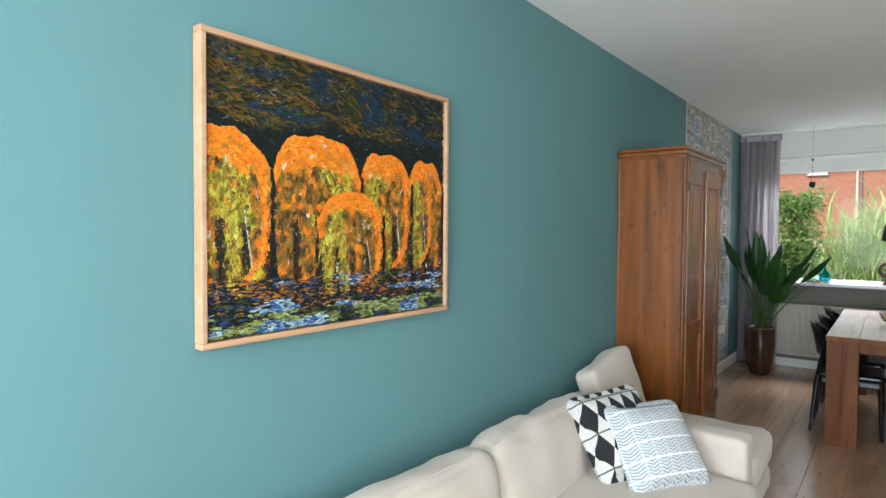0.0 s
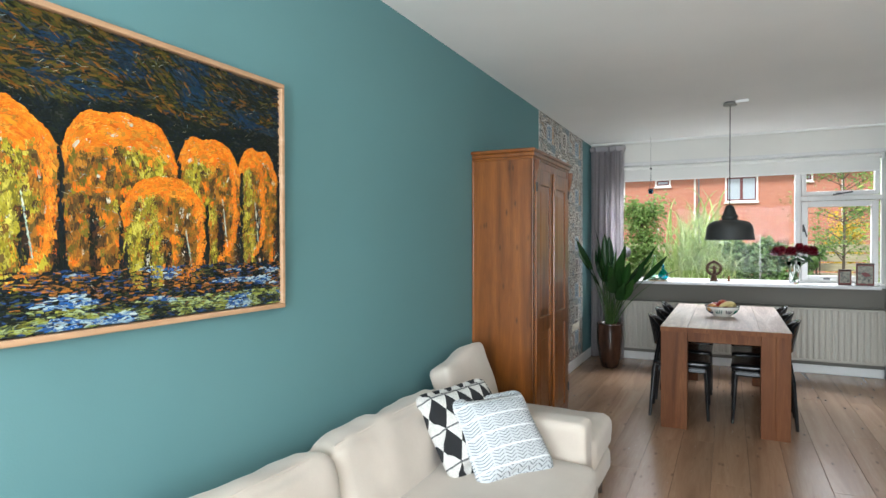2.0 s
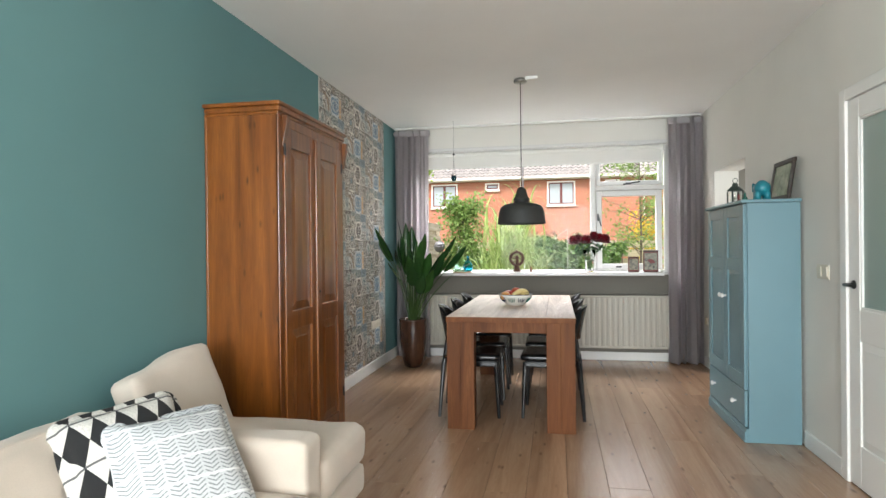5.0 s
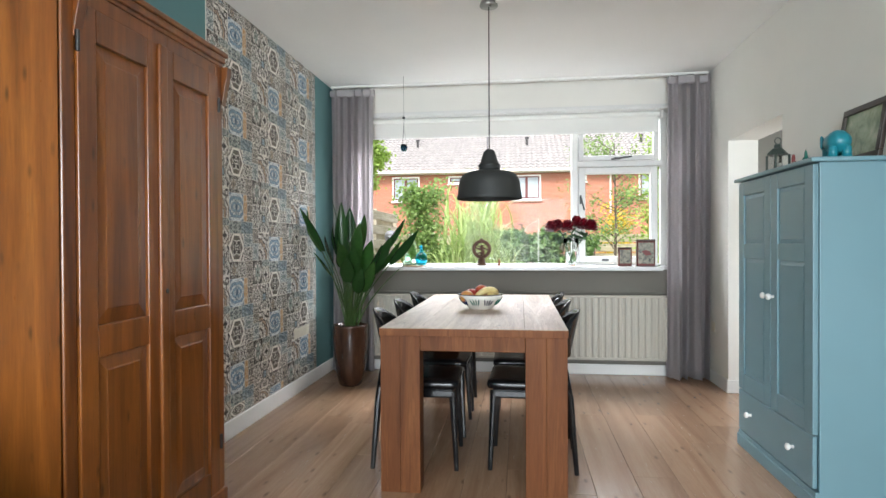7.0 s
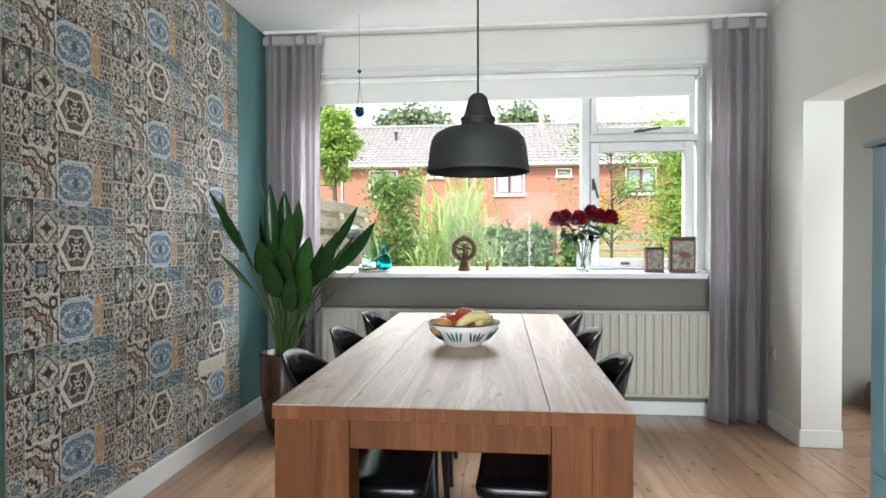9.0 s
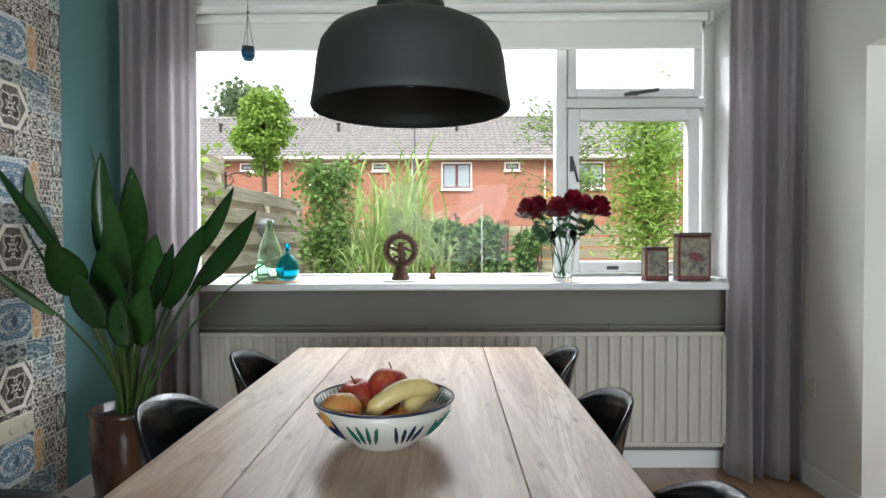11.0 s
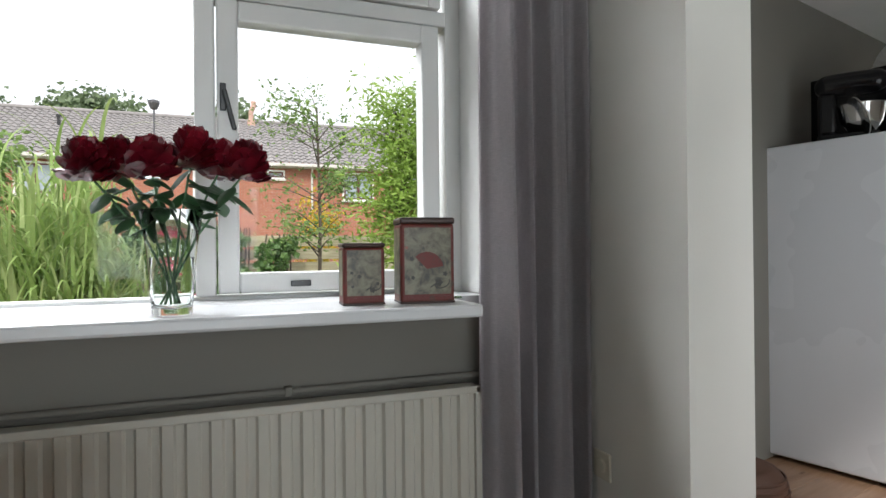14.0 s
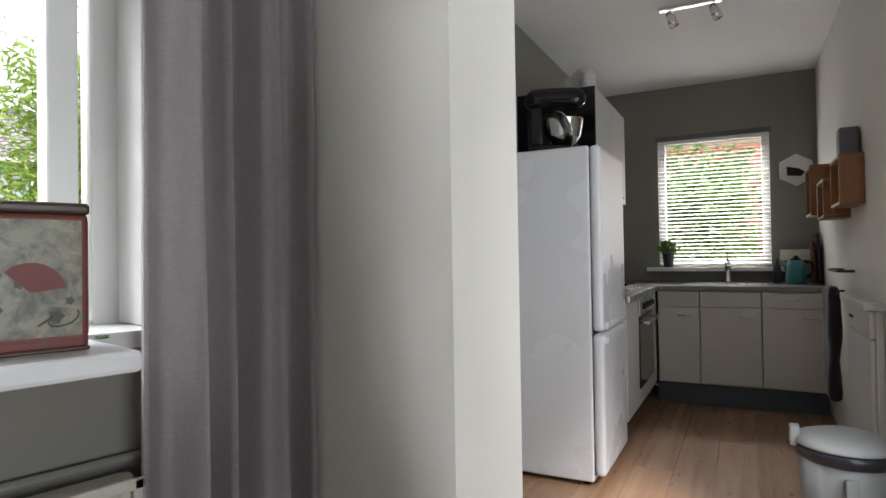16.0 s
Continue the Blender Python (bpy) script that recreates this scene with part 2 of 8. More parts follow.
# white woodwork paint made greyer: the backlit frames' shade is in the colour
WINDOW_WHITE_SHADED = paint("window_paint_shaded", (0.66, 0.655, 0.635), 0.4, 0.04, 0.03)
WHITE_GLOSS = paint("white_woodwork", (0.80, 0.79, 0.76), 0.35, 0.03, 0.03)
SKIRT = paint("skirting_white", (0.76, 0.76, 0.74), 0.45, 0.04, 0.03)
OAK_FLOOR = wood("oak_floor", (0.26, 0.145, 0.083), (0.38, 0.230, 0.140), (0.45, 0.285, 0.180), "y", 0.24, 0.8, 0.035, 0.12, True, 0.2)
OAK_FLOOR_SUB = paint("floor_joint", (0.09, 0.055, 0.035), 0.8, 0.1, 0)
WARDROBE = wood("stained_pine", (0.075, 0.020, 0.0035), (0.200, 0.061, 0.0095), (0.285, 0.097, 0.016), "z", 0.32, 1.0, 0.06, 0.12, True, 0.3)
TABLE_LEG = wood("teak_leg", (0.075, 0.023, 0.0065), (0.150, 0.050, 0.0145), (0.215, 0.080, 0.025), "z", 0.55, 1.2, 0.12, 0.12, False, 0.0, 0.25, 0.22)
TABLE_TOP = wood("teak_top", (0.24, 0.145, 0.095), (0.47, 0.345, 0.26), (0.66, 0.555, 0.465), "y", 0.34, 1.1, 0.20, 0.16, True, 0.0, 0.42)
BLUE = paint("cabinet_blue", (0.15, 0.268, 0.31), 0.38, 0.05, 0.05)
BLACK = paint("black_lacquer", (0.006, 0.006, 0.007), 0.17, 0.1, 0.01, Specular_IOR_Level=0.35)


def sofa_cloth():
    """Soft woven upholstery with shallow creases."""
    n = Nodes("sofa_fabric")
    v = n.coords()
    big, fine = n.noise(v, 4, 3), n.noise(v, 245, 2)
    crease = n.noise(n.coords((3, 5, 3)), 1.6, 2, 0.4, 0.8)
    col = n.mix(n.grey(big, 0.3, 0.7), (0.50, 0.43, 0.36), (0.56, 0.485, 0.41))
    col = n.mix(n.grey(fine, 0.4, 0.8, 0, 0.25), col, (0.39, 0.34, 0.29))
    n.bump(n.calc("ADD", n.calc("MULTIPLY", crease, 2.2), n.calc("MULTIPLY", fine, 0.12)), 0.10, 0.012)
    return n.done(col, 0.92, 0, Sheen_Weight=0.2)


SOFA = sofa_cloth()


def linen():
    """Loose linen that lets some light through."""
    n = Nodes("curtain_linen")
    v = n.coords()
    slub = n.noise(n.coords((60, 60, 700)), 1.0, 3)
    warp = n.noise(n.coords((700, 700, 40)), 1.0, 3)
    weft_gap, warp_gap = n.noise(n.coords((14, 14, 190)), 1.0, 2), n.noise(n.coords((190, 190, 14)), 1.0, 2)
    col = n.mix(n.grey(slub, 0.3, 0.7), (0.51, 0.475, 0.485), (0.64, 0.595, 0.605))
    col = n.mix(n.grey(warp, 0.35, 0.75, 0, 0.4), col, (0.40, 0.37, 0.38))
    n.bump(n.calc("ADD", slub, n.calc("MULTIPLY", weft_gap, 0.5)), 0.3, 0.002)
    n.done(col, 0.95)
    tr, mix = n.add("ShaderNodeBsdfTranslucent"), n.add("ShaderNodeMixShader")
    n.link(col, tr.inputs["Color"])
    n.link(n.grey(n.calc("MAXIMUM", weft_gap, warp_gap), 0.5, 0.66, 0.44, 0.18), mix.inputs[0])
    n.link(n.bsdf.outputs[0], mix.inputs[1])
    n.link(tr.outputs[0], mix.inputs[2])
    n.link(mix.outputs[0], n.tree.nodes["Material Output"].inputs["Surface"])
    return n.mat


CURTAIN = linen()
GLASS = glass("window_glass", (1, 1, 1), 0.0, 1.12)
CHROME = metal("chrome", (0.75, 0.75, 0.75), 0.12)
DARK_METAL = metal("dark_metal", (0.07, 0.07, 0.07), 0.4)
RADIATOR = paint("radiator_enamel", (0.44, 0.415, 0.355), 0.4, 0.03, 0.02)
LAMP_DARK = paint("lamp_anthracite", (0.025, 0.027, 0.026), 0.55, 0.15, 0.1)

# ---------------------------------------------------------------- the room
W, YB, YF, H = 3.28, -4.60, 4.98, 2.57          # right wall, back, window wall, ceiling
OPEN_Y0, OPEN_Y1, OPEN_Z = 3.50, 4.425, 1.92     # kitchen opening
WIN_X0, WIN_X1, WIN_Z0, WIN_Z1 = 0.18, 3.02, 0.93, 2.32


def wall(name, label, *blocks, material=WHITE_WALL):
    bms = [box(*b, bev=0) for b in blocks]
    for bm in bms:
        for v in bm.verts:                      # the far jamb of the opening is slightly splayed
            if name == "wall_right" and abs(v.co.y - OPEN_Y1) < 1e-4 and v.co.x > W + 0.1:
                v.co.y += 0.006
    return tagged(part(name, merged(*bms), material), label, "wall", kind="structure")


wall("wall_left", "teal matt painted plaster wall of the living room", (-0.25, 0, YB, YF, 0, H), material=TEAL)
wall("wall_window", "cream painted wall around the wide dining window",
     (-0.25, WIN_X0, YF, 5.30, 0, H), (WIN_X1, 3.495, YF, 5.30, 0, H),
     (WIN_X0, WIN_X1, YF, 5.30, WIN_Z1, H))
wall("wall_under_window", "taupe painted low wall under the window sill",
     (WIN_X0, WIN_X1, YF, 5.30, 0, 0.915), material=TAUPE)
DOOR_Y0, DOOR_Y1, DOOR_Z = 0.96, 1.87, 2.01
wall("wall_right", "cream painted wall with a kitchen opening and a door",
     (W, 3.495, YB, DOOR_Y0, 0, H), (W, 3.495, DOOR_Y1, OPEN_Y0, 0, H), (W, 3.495, OPEN_Y1, YF, 0, H),
     (W, 3.495, DOOR_Y0, DOOR_Y1, DOOR_Z, H), (W, 3.495, OPEN_Y0, OPEN_Y1, OPEN_Z, H))
wall("wall_back", "cream painted wall with a street window",
     (-0.25, 0.15, YB - 0.3, YB, 0, H), (3.10, 3.495, YB - 0.3, YB, 0, H),
     (0.15, 3.10, YB - 0.3, YB, 0, 0.55), (0.15, 3.10, YB - 0.3, YB, 2.35, H))
tagged(part("ceiling", box(-0.25, 3.495, YB - 0.3, 5.30, H, H + 0.2, bev=0), CEILING),
       "white painted plaster ceiling of the living room", "ceiling", kind="structure")

floor = tagged(part("floor", box(-0.25, 3.495, YB - 0.3, 5.30, -0.12, -0.016, bev=0), OAK_FLOOR_SUB),
               "wide oak plank floor with knots and a satin sheen", "floor", kind="structure")


def skirting(name, *blocks):
    return tagged(part(name, merged(*[box(*b, bev=0.006) for b in blocks]), SKIRT),
                  "white painted skirting board along the wall", "baseboard", kind="structure")


skirting("baseboard_left", (0.0005, 0.014, YB, 1.19, 0.0, 0.11), (0.0005, 0.014, 2.24, 4.975, 0.0, 0.11))
skirting("baseboard_right", (W - 0.014, W - 0.0005, 1.885, 2.36, 0, 0.10), (W - 0.014, W - 0.0005, 3.27, OPEN_Y0, 0, 0.10),
         (W - 0.014, W - 0.0005, OPEN_Y1, 4.97, 0, 0.10), (W - 0.014, W - 0.0005, YB, 0.945, 0, 0.10),
         (W - 0.014, 3.495, OPEN_Y1 - 0.012, OPEN_Y1 - 0.0005, 0, 0.10))
skirting("baseboard_window", (0.02, W - 0.02, YF - 0.013, YF - 0.0005, 0, 0.09))

# ---------------------------------------------------------------- dining window
win = thing("window_1", (0, 5.17, 0), label="white painted timber window with a large fixed pane, casement and fanlight", category="window", kind="structure")
FY0, FY1 = 0.0, 0.07


def bar(x0, x1, z0, z1, y0=FY0, y1=FY1, name="window_frame", bev=0.005):
    return part(name, box(x0, x1, y0, y1, z0, z1, bev), WINDOW_WHITE_SHADED, win)


bar(WIN_X0, 0.262, WIN_Z0, WIN_Z1)
bar(2.955, WIN_X1, WIN_Z0, WIN_Z1)
bar(0.262, 2.955, 2.27, WIN_Z1)
bar(0.262, 2.955, WIN_Z0, 0.962)
bar(2.175, 2.232, 0.962, 2.27, -0.012, 0.08)
bar(2.232, 2.955, 1.835, 1.885, -0.01, 0.075)


def sash(name, x0, x1, z0, z1, wide, y0=-0.022, y1=0.045):
    s = part(name, merged(box(x0, x0 + wide, y0, y1, z0, z1, 0.006), box(x1 - wide, x1, y0, y1, z0, z1, 0.006),
                          box(x0 + wide, x1 - wide, y0, y1, z1 - wide, z1, 0.006), box(x0 + wide, x1 - wide, y0, y1, z0, z0 + wide, 0.006)),
             WINDOW_WHITE_SHADED, win, "white painted opening sash")
    return s


casement = sash("casement_sash", 2.236, 2.925, 0.968, 1.829, 0.060)
fanlight = sash("fanlight_sash", 2.236, 2.935, 1.890, 2.262, 0.045)
panes = [part("pane", box(0.25, 2.18, 0.03, 0.036, 0.95, 2.28, 0), GLASS, win),
         part("pane", box(2.285, 2.885, 0.012, 0.018, 1.018, 1.78, 0), GLASS, casement),
         part("pane", box(2.275, 2.895, 0.012, 0.018, 1.925, 2.225, 0), GLASS, fanlight)]
for p in panes:
    p.visible_shadow = False
part("stay_handle", merged(moved(box(-0.08, 0.10, -0.012, 0.004, -0.008, 0.008, 0.003), pose(2.60, -0.05, 1.905, 0, -8, 0)),
                           box(2.55, 2.60, -0.045, -0.02, 1.895, 1.915, 0.004)), DARK_METAL, fanlight, "dark metal window stay")
part("espagnolette", merged(box(2.245, 2.262, -0.032, -0.02, 1.50, 1.58, 0.003),
                            moved(box(-0.007, 0.007, -0.012, 0.0, -0.11, 0.01, 0.004), pose(2.258, -0.036, 1.55, 0, -14, 0))), DARK_METAL, casement, "worn grey metal casement handle")
part("latch", box(2.44, 2.50, -0.034, -0.02, 0.985, 1.003, 0.003), DARK_METAL, casement, "dark metal stay latch")

sill = tagged(part("window_sill", merged(box(0.40, 2.872, 4.70, 4.979, 0.916, 0.95, 0.008), box(WIN_X0, WIN_X1, 4.979, 5.168, 0.916, 0.95, 0.002)), paint("sill_white", (0.62, 0.62, 0.62), 0.25, 0.03, 0.02)),
              "glossy white window sill over the radiator", "window sill", kind="structure")
tagged(part("reveal", merged(box(WIN_X0 - 0.001, WIN_X0 + 0.014, 4.97, 5.168, 0.951, WIN_Z1, 0.003), box(WIN_X1 - 0.014, WIN_X1 + 0.001, 4.97, 5.168, 0.951, WIN_Z1, 0.003),
                             box(WIN_X0, WIN_X1, 4.97, 5.168, WIN_Z1 - 0.014, WIN_Z1 + 0.001, 0.003), box(WIN_X0 - 0.05, WIN_X1 + 0.05, 4.962, 4.976, WIN_Z1 - 0.004, WIN_Z1 + 0.02, 0.003)), WINDOW_WHITE_SHADED),
       "white painted lining of the window recess", "trim", kind="structure")
blind = thing("roller_blind", (0, 5.09, 0), label="white roller blind rolled up at the top of the window", category="blind")
part("tube", moved(lathe([(0.022, 0), (0.022, 2.70)], 20), pose(0.23, 0, 2.285, 0, 90, 0)), cloth("blind_cloth", (0.78, 0.77, 0.73), 900, 0.9, 0.1, 0.02), blind)
part("cloth", box(0.25, 2.915, 0.015, 0.018, 2.135, 2.285, 0), bpy.data.materials["blind_cloth"], blind, "white hanging edge of the blind")
part("hem_bar", box(0.25, 2.915, 0.010, 0.023, 2.125, 2.143, 0.003), WHITE_GLOSS, blind)
part("bracket", box(2.94, 2.955, -0.03, 0.03, 2.25, 2.312, 0.004), WHITE_GLOSS, blind)
part("bracket", box(0.205, 0.225, -0.03, 0.03, 2.25, 2.312, 0.004), WHITE_GLOSS, blind)

# radiator
rad = thing("radiator", (0.37, 4.870, 0.143), label="cream enamelled ribbed panel radiator under the window sill", category="radiator")
out, L = [], 2.57
ribs = 47
for i in range(ribs):
    a = L * i / ribs
    b = L * (i + 1) / ribs
    m = (b - a)
    out += [(a, 0.0), (a + 0.22 * m, 0.0), (a + 0.34 * m, 0.010), (a + 0.66 * m, 0.010), (a + 0.78 * m, 0.0)]
out += [(L, 0.0), (L, 0.022), (0, 0.022)]
part("front_panel", prism(out, 0.02, 0.54), RADIATOR, rad)
part("rim", merged(box(0, L, -0.004, 0.024, 0.535, 0.557, 0.004), box(0, L, -0.004, 0.024, 0.0, 0.022, 0.004),
                   box(0, 0.02, -0.004, 0.024, 0.0, 0.557, 0.004), box(L - 0.02, L, -0.004, 0.024, 0.0, 0.557, 0.004)), RADIATOR, rad)
part("back_panel", box(0.01, L - 0.01, 0.06, 0.078, 0.0, 0.55, 0.004), RADIATOR, rad)
part("grille", box(0.005, L - 0.005, 0.024, 0.06, 0.545, 0.553, 0.002), RADIATOR, rad)
part("bracket", box(0.5, 0.54, 0.078, 0.104, 0.05, 0.5, 0.002), RADIATOR, rad)
part("bracket", box(2.0, 2.04, 0.078, 0.104, 0.05, 0.5, 0.002), RADIATOR, rad)
pipe = tagged(part("heating_pipe", merged(tube([(0.05, 4.960, 0.712), (3.0, 4.960, 0.712)], 0.009, 10), tube([(2.985, 4.960, 0.712), (2.985, 4.960, 0.03)], 0.008, 8),
                                          *[box(x, x + 0.02, 4.95, 4.979, 0.70, 0.725, 0.003) for x in (0.6, 1.5, 2.4)]), TAUPE),
              "painted heating pipe along the wall above the radiator", "pipe")

# ---------------------------------------------------------------- wardrobe
def wardrobe():
    w = thing("wardrobe", (0.0, 1.217, 0), label="tall antique stained pine wardrobe with two panelled doors", category="wardrobe")
    D, L, T = 0.415, 0.935, 1.985
    part("side_panel", box(0.016, D, 0.012, 0.04, 0.06, T - 0.05, 0.004), WARDROBE, w)
    part("side_panel", box(0.016, D, L - 0.04, L - 0.012, 0.06, T - 0.05, 0.004), WARDROBE, w)
    part("back_panel", box(0.004, 0.016, 0.012, L - 0.012, 0.06, T - 0.05, 0.002), WARDROBE, w)
    part("plinth", box(0.02, D + 0.014, 0.002, L - 0.002, 0.0, 0.085, 0.006), WARDROBE, w)
    part("shelf", box(0.016, D - 0.03, 0.04, L - 0.04, 1.0, 1.02, 0.002), WARDROBE, w)
    part("cornice", merged(box(0.004, D + 0.024, -0.012, L + 0.012, T - 0.022, T, 0.008, 3), box(0.008, D + 0.016, 0.0, L, T - 0.05, T - 0.022, 0.007, 3),
                           box(0.012, D + 0.006, 0.006, L - 0.006, T - 0.066, T - 0.05, 0.004)), WARDROBE, w)
    part("frieze", box(D - 0.02, D, 0.04, L - 0.04, T - 0.115, T - 0.066, 0.002), WARDROBE, w)
    for y in (0.012, L - 0.062):
        part("corner_post", box(D - 0.014, D + 0.004, y, y + 0.05, 0.085, T - 0.066, 0.005), WARDROBE, w)
        part("corbel", moved(prism([(0, 0), (0.03, 0), (0.026, 0.05), (0.012, 0.11), (0.004, 0.16), (0, 0.165)], 0, 0.034, 0.002),
                             Matrix.Translation((D + 0.004, y + 0.042, T - 0.066)) @ pose(0, 0, 0, -90, 0, 0)), WARDROBE, w, "carved wooden corbel")
    mid = L / 2
    for a, b, closed in ((0.066, mid - 0.002, 1), (mid + 0.002, L - 0.066, 0)):
        d = part("door", box(D - 0.014, D - 0.0065, a, b, 0.09, T - 0.12, 0.001), WARDROBE, w)
        for y in (a, b - 0.075):
            part("stile", box(D - 0.0064, D + 0.012, y, y + 0.075, 0.09, T - 0.12, 0.003), WARDROBE, d)
        for z0, z1 in ((0.09, 0.19), (0.80, 0.90), (T - 0.22, T - 0.12)):
            part("rail", box(D - 0.0064, D + 0.0115, a + 0.0752, b - 0.0752, z0, z1, 0.003), WARDROBE, d)
        for z0, z1 in ((0.19, 0.80), (0.90, T - 0.22)):
            part("panel", moved(raised_panel(b - a - 0.146, z1 - z0 + 0.004, 0.010, 0.05, 0.006), Matrix.Translation((D - 0.006, (a + b) / 2, (z0 + z1) / 2)) @ pose(0, 0, 0, 0, 0, 90)), WARDROBE, d)
        part("hinge", moved(lathe([(0.006, -0.03), (0.007, -0.03), (0.007, 0.03), (0.0, 0.034)], 10), pose(D + 0.014, a - 0.004 if closed else b + 0.004, T - 0.24)), DARK_METAL, d, "dark iron hinge")
        part("hinge", moved(lathe([(0.006, -0.03), (0.007, -0.03), (0.007, 0.03), (0.0, 0.034)], 10), pose(D + 0.014, a - 0.004 if closed else b + 0.004, 0.3)), DARK_METAL, d, "dark iron hinge")
    part("cover_strip", box(D + 0.011, D + 0.026, mid - 0.024, mid + 0.024, 0.09, T - 0.12, 0.010, 3), WARDROBE, w, "rounded moulding strip between the doors")
    part("keyhole", moved(lathe([(0.0, 0), (0.009, 0), (0.009, 0.003), (0.003, 0.004), (0.0, 0.002)], 14), Matrix.Translation((D + 0.026, mid + 0.006, 0.98)) @ pose(0, 0, 0, 0, 90, 0)), DARK_METAL, w, "small brass keyhole plate")
    return w


wardrobe()

# ---------------------------------------------------------------- sofa
def sofa():
    s = thing("sofa", (0, 0, 0), label="beige fabric corner sofa with loose back cushions and short legs", category="sofa")
    part("base", moved(soft(0.84, 3.0, 0.17, 0.035, 0, 0.004, 10), pose(0.58, -1.10, 0.205)), SOFA, s, smooth=True)
    part("back", moved(soft(0.17, 3.60, 0.44, 0.05, 0.006, 0.006, 14), pose(0.105, -0.82, 0.36)), SOFA, s, smooth=True)
    for i, (a, b) in enumerate(((-2.56, -1.60), (-1.60, -0.66), (-0.66, 0.355))):
        part("seat_cushion", moved(soft(0.80, b - a - 0.008, 0.14, 0.045, 0.012, 0.010, 16, i), pose(0.60, (a + b) / 2, 0.325)), SOFA, s, smooth=True)
        part("back_cushion", moved(soft(0.19, b - a - 0.012, 0.40, 0.055, 0.028, 0.026, 26, i + 5), pose(0.250, (a + b) / 2, 0.458, 0, -16, 0)), SOFA, s, "soft creased back cushion", smooth=True)
        part("back_seam", moved(tube([(0.0, a + 0.04, 0.0), (0.004, (a + b) / 2, 0.012), (0.0, b - 0.04, 0.0)], 0.004, 6), pose(0.255, 0, 0.664)), SOFA, s)
    part("arm", moved(soft(0.70, 0.15, 0.42, 0.030, 0.003, 0.005, 16, 3), pose(0.590, 0.435, 0.345)), SOFA, s, "padded square arm", smooth=True)
    part("end_base", moved(soft(0.79, 0.51, 0.14, 0.04, 0, 0.005, 10, 8), pose(0.545, 0.765, 0.195)), SOFA, s, smooth=True)
    part("end_cushion", moved(soft(0.80, 0.51, 0.19, 0.055, 0.010, 0.008, 16, 9), pose(0.548, 0.765, 0.350)), SOFA, s, "soft end section cushion", smooth=True)
    part("end_back_cushion", moved(soft(0.13, 0.50, 0.41, 0.030, 0.018, 0.014, 18, 11), pose(0.200, 0.715, 0.558, 8, -17, -3)), SOFA, s, "soft loose back cushion", smooth=True)
    leg = wood("sofa_leg", (0.03, 0.018, 0.01), (0.05, 0.03, 0.018), (0.07, 0.045, 0.028), "z", 0.4, 1, 0.05, 0.1, False)
    for x, y in ((0.88, 0.98), (0.92, -2.5), (0.12, 1.0), (0.12, -2.5), (0.92, -0.9)):
        part("leg", moved(lathe([(0.014, 0.0), (0.022, 0.15)], 12), pose(x, y, 0)), leg, s, "dark tapered wooden leg")
    return s


sofa()


def cushion(name, at, rot, size, material, label, piping=None):
    c = thing(name, at, label=label, category="cushion")
    u = Vector(rot[0]).normalized()
    n = u.cross(Vector(rot[1])).normalized()
    v = n.cross(u)
    c.matrix_basis = Matrix.Translation(at) @ Matrix((u, v, n)).transposed().to_4x4()
    part("cover", soft(size, size, 0.13, 0.05, 0.045, 0.006, 18, 2, 0.55), material, c, smooth=True)
    if piping is not None:
        e = size / 2 * 0.985
        pts = [(math.copysign(1, math.cos(a)) * e * min(1.0, abs(math.cos(a)) * 1.42), math.copysign(1, math.sin(a)) * e * min(1.0, abs(math.sin(a)) * 1.42), 0) for a in [2 * math.pi * i / 64 for i in range(65)]]
        part("piping", tube(pts, 0.0065, 6, False), piping, c, "black piping")
    return c


def diamond_cloth():
    n = Nodes("diamond_cloth")
    sep = n.add("ShaderNodeSeparateXYZ")
    n.link(n.coords((15.0, 6.6, 1)), sep.inputs[0])
    px, py = n.calc("ADD", sep.outputs[0], 20.25), n.calc("ADD", sep.outputs[1], 20.0)
    a, b = n.calc("ADD", px, py), n.calc("SUBTRACT", px, n.calc("SUBTRACT", py, 40.0))
    fa, fb = n.calc("FRACT", a), n.calc("FRACT", b)
    row = n.calc("SUBTRACT", n.calc("FLOOR", a), n.calc("FLOOR", b))
    odd = n.calc("GREATER_THAN", n.calc("FRACT", n.calc("MULTIPLY", n.calc("ADD", row, 80.0), 0.5)), 0.25)
    line = n.calc("LESS_THAN", n.calc("ABSOLUTE", n.calc("SUBTRACT", fa, fb)), 0.05)
    fine = n.noise(n.coords(), 260, 3)
    ground = n.mix(n.grey(fine, 0.35, 0.7), (0.66, 0.63, 0.58), (0.36, 0.35, 0.33))
    col = n.mix(line, ground, (0.10, 0.10, 0.10))
    col = n.mix(odd, col, (0.012, 0.012, 0.013))
    n.bump(fine, 0.3, 0.003)
    return n.done(col, 0.95)


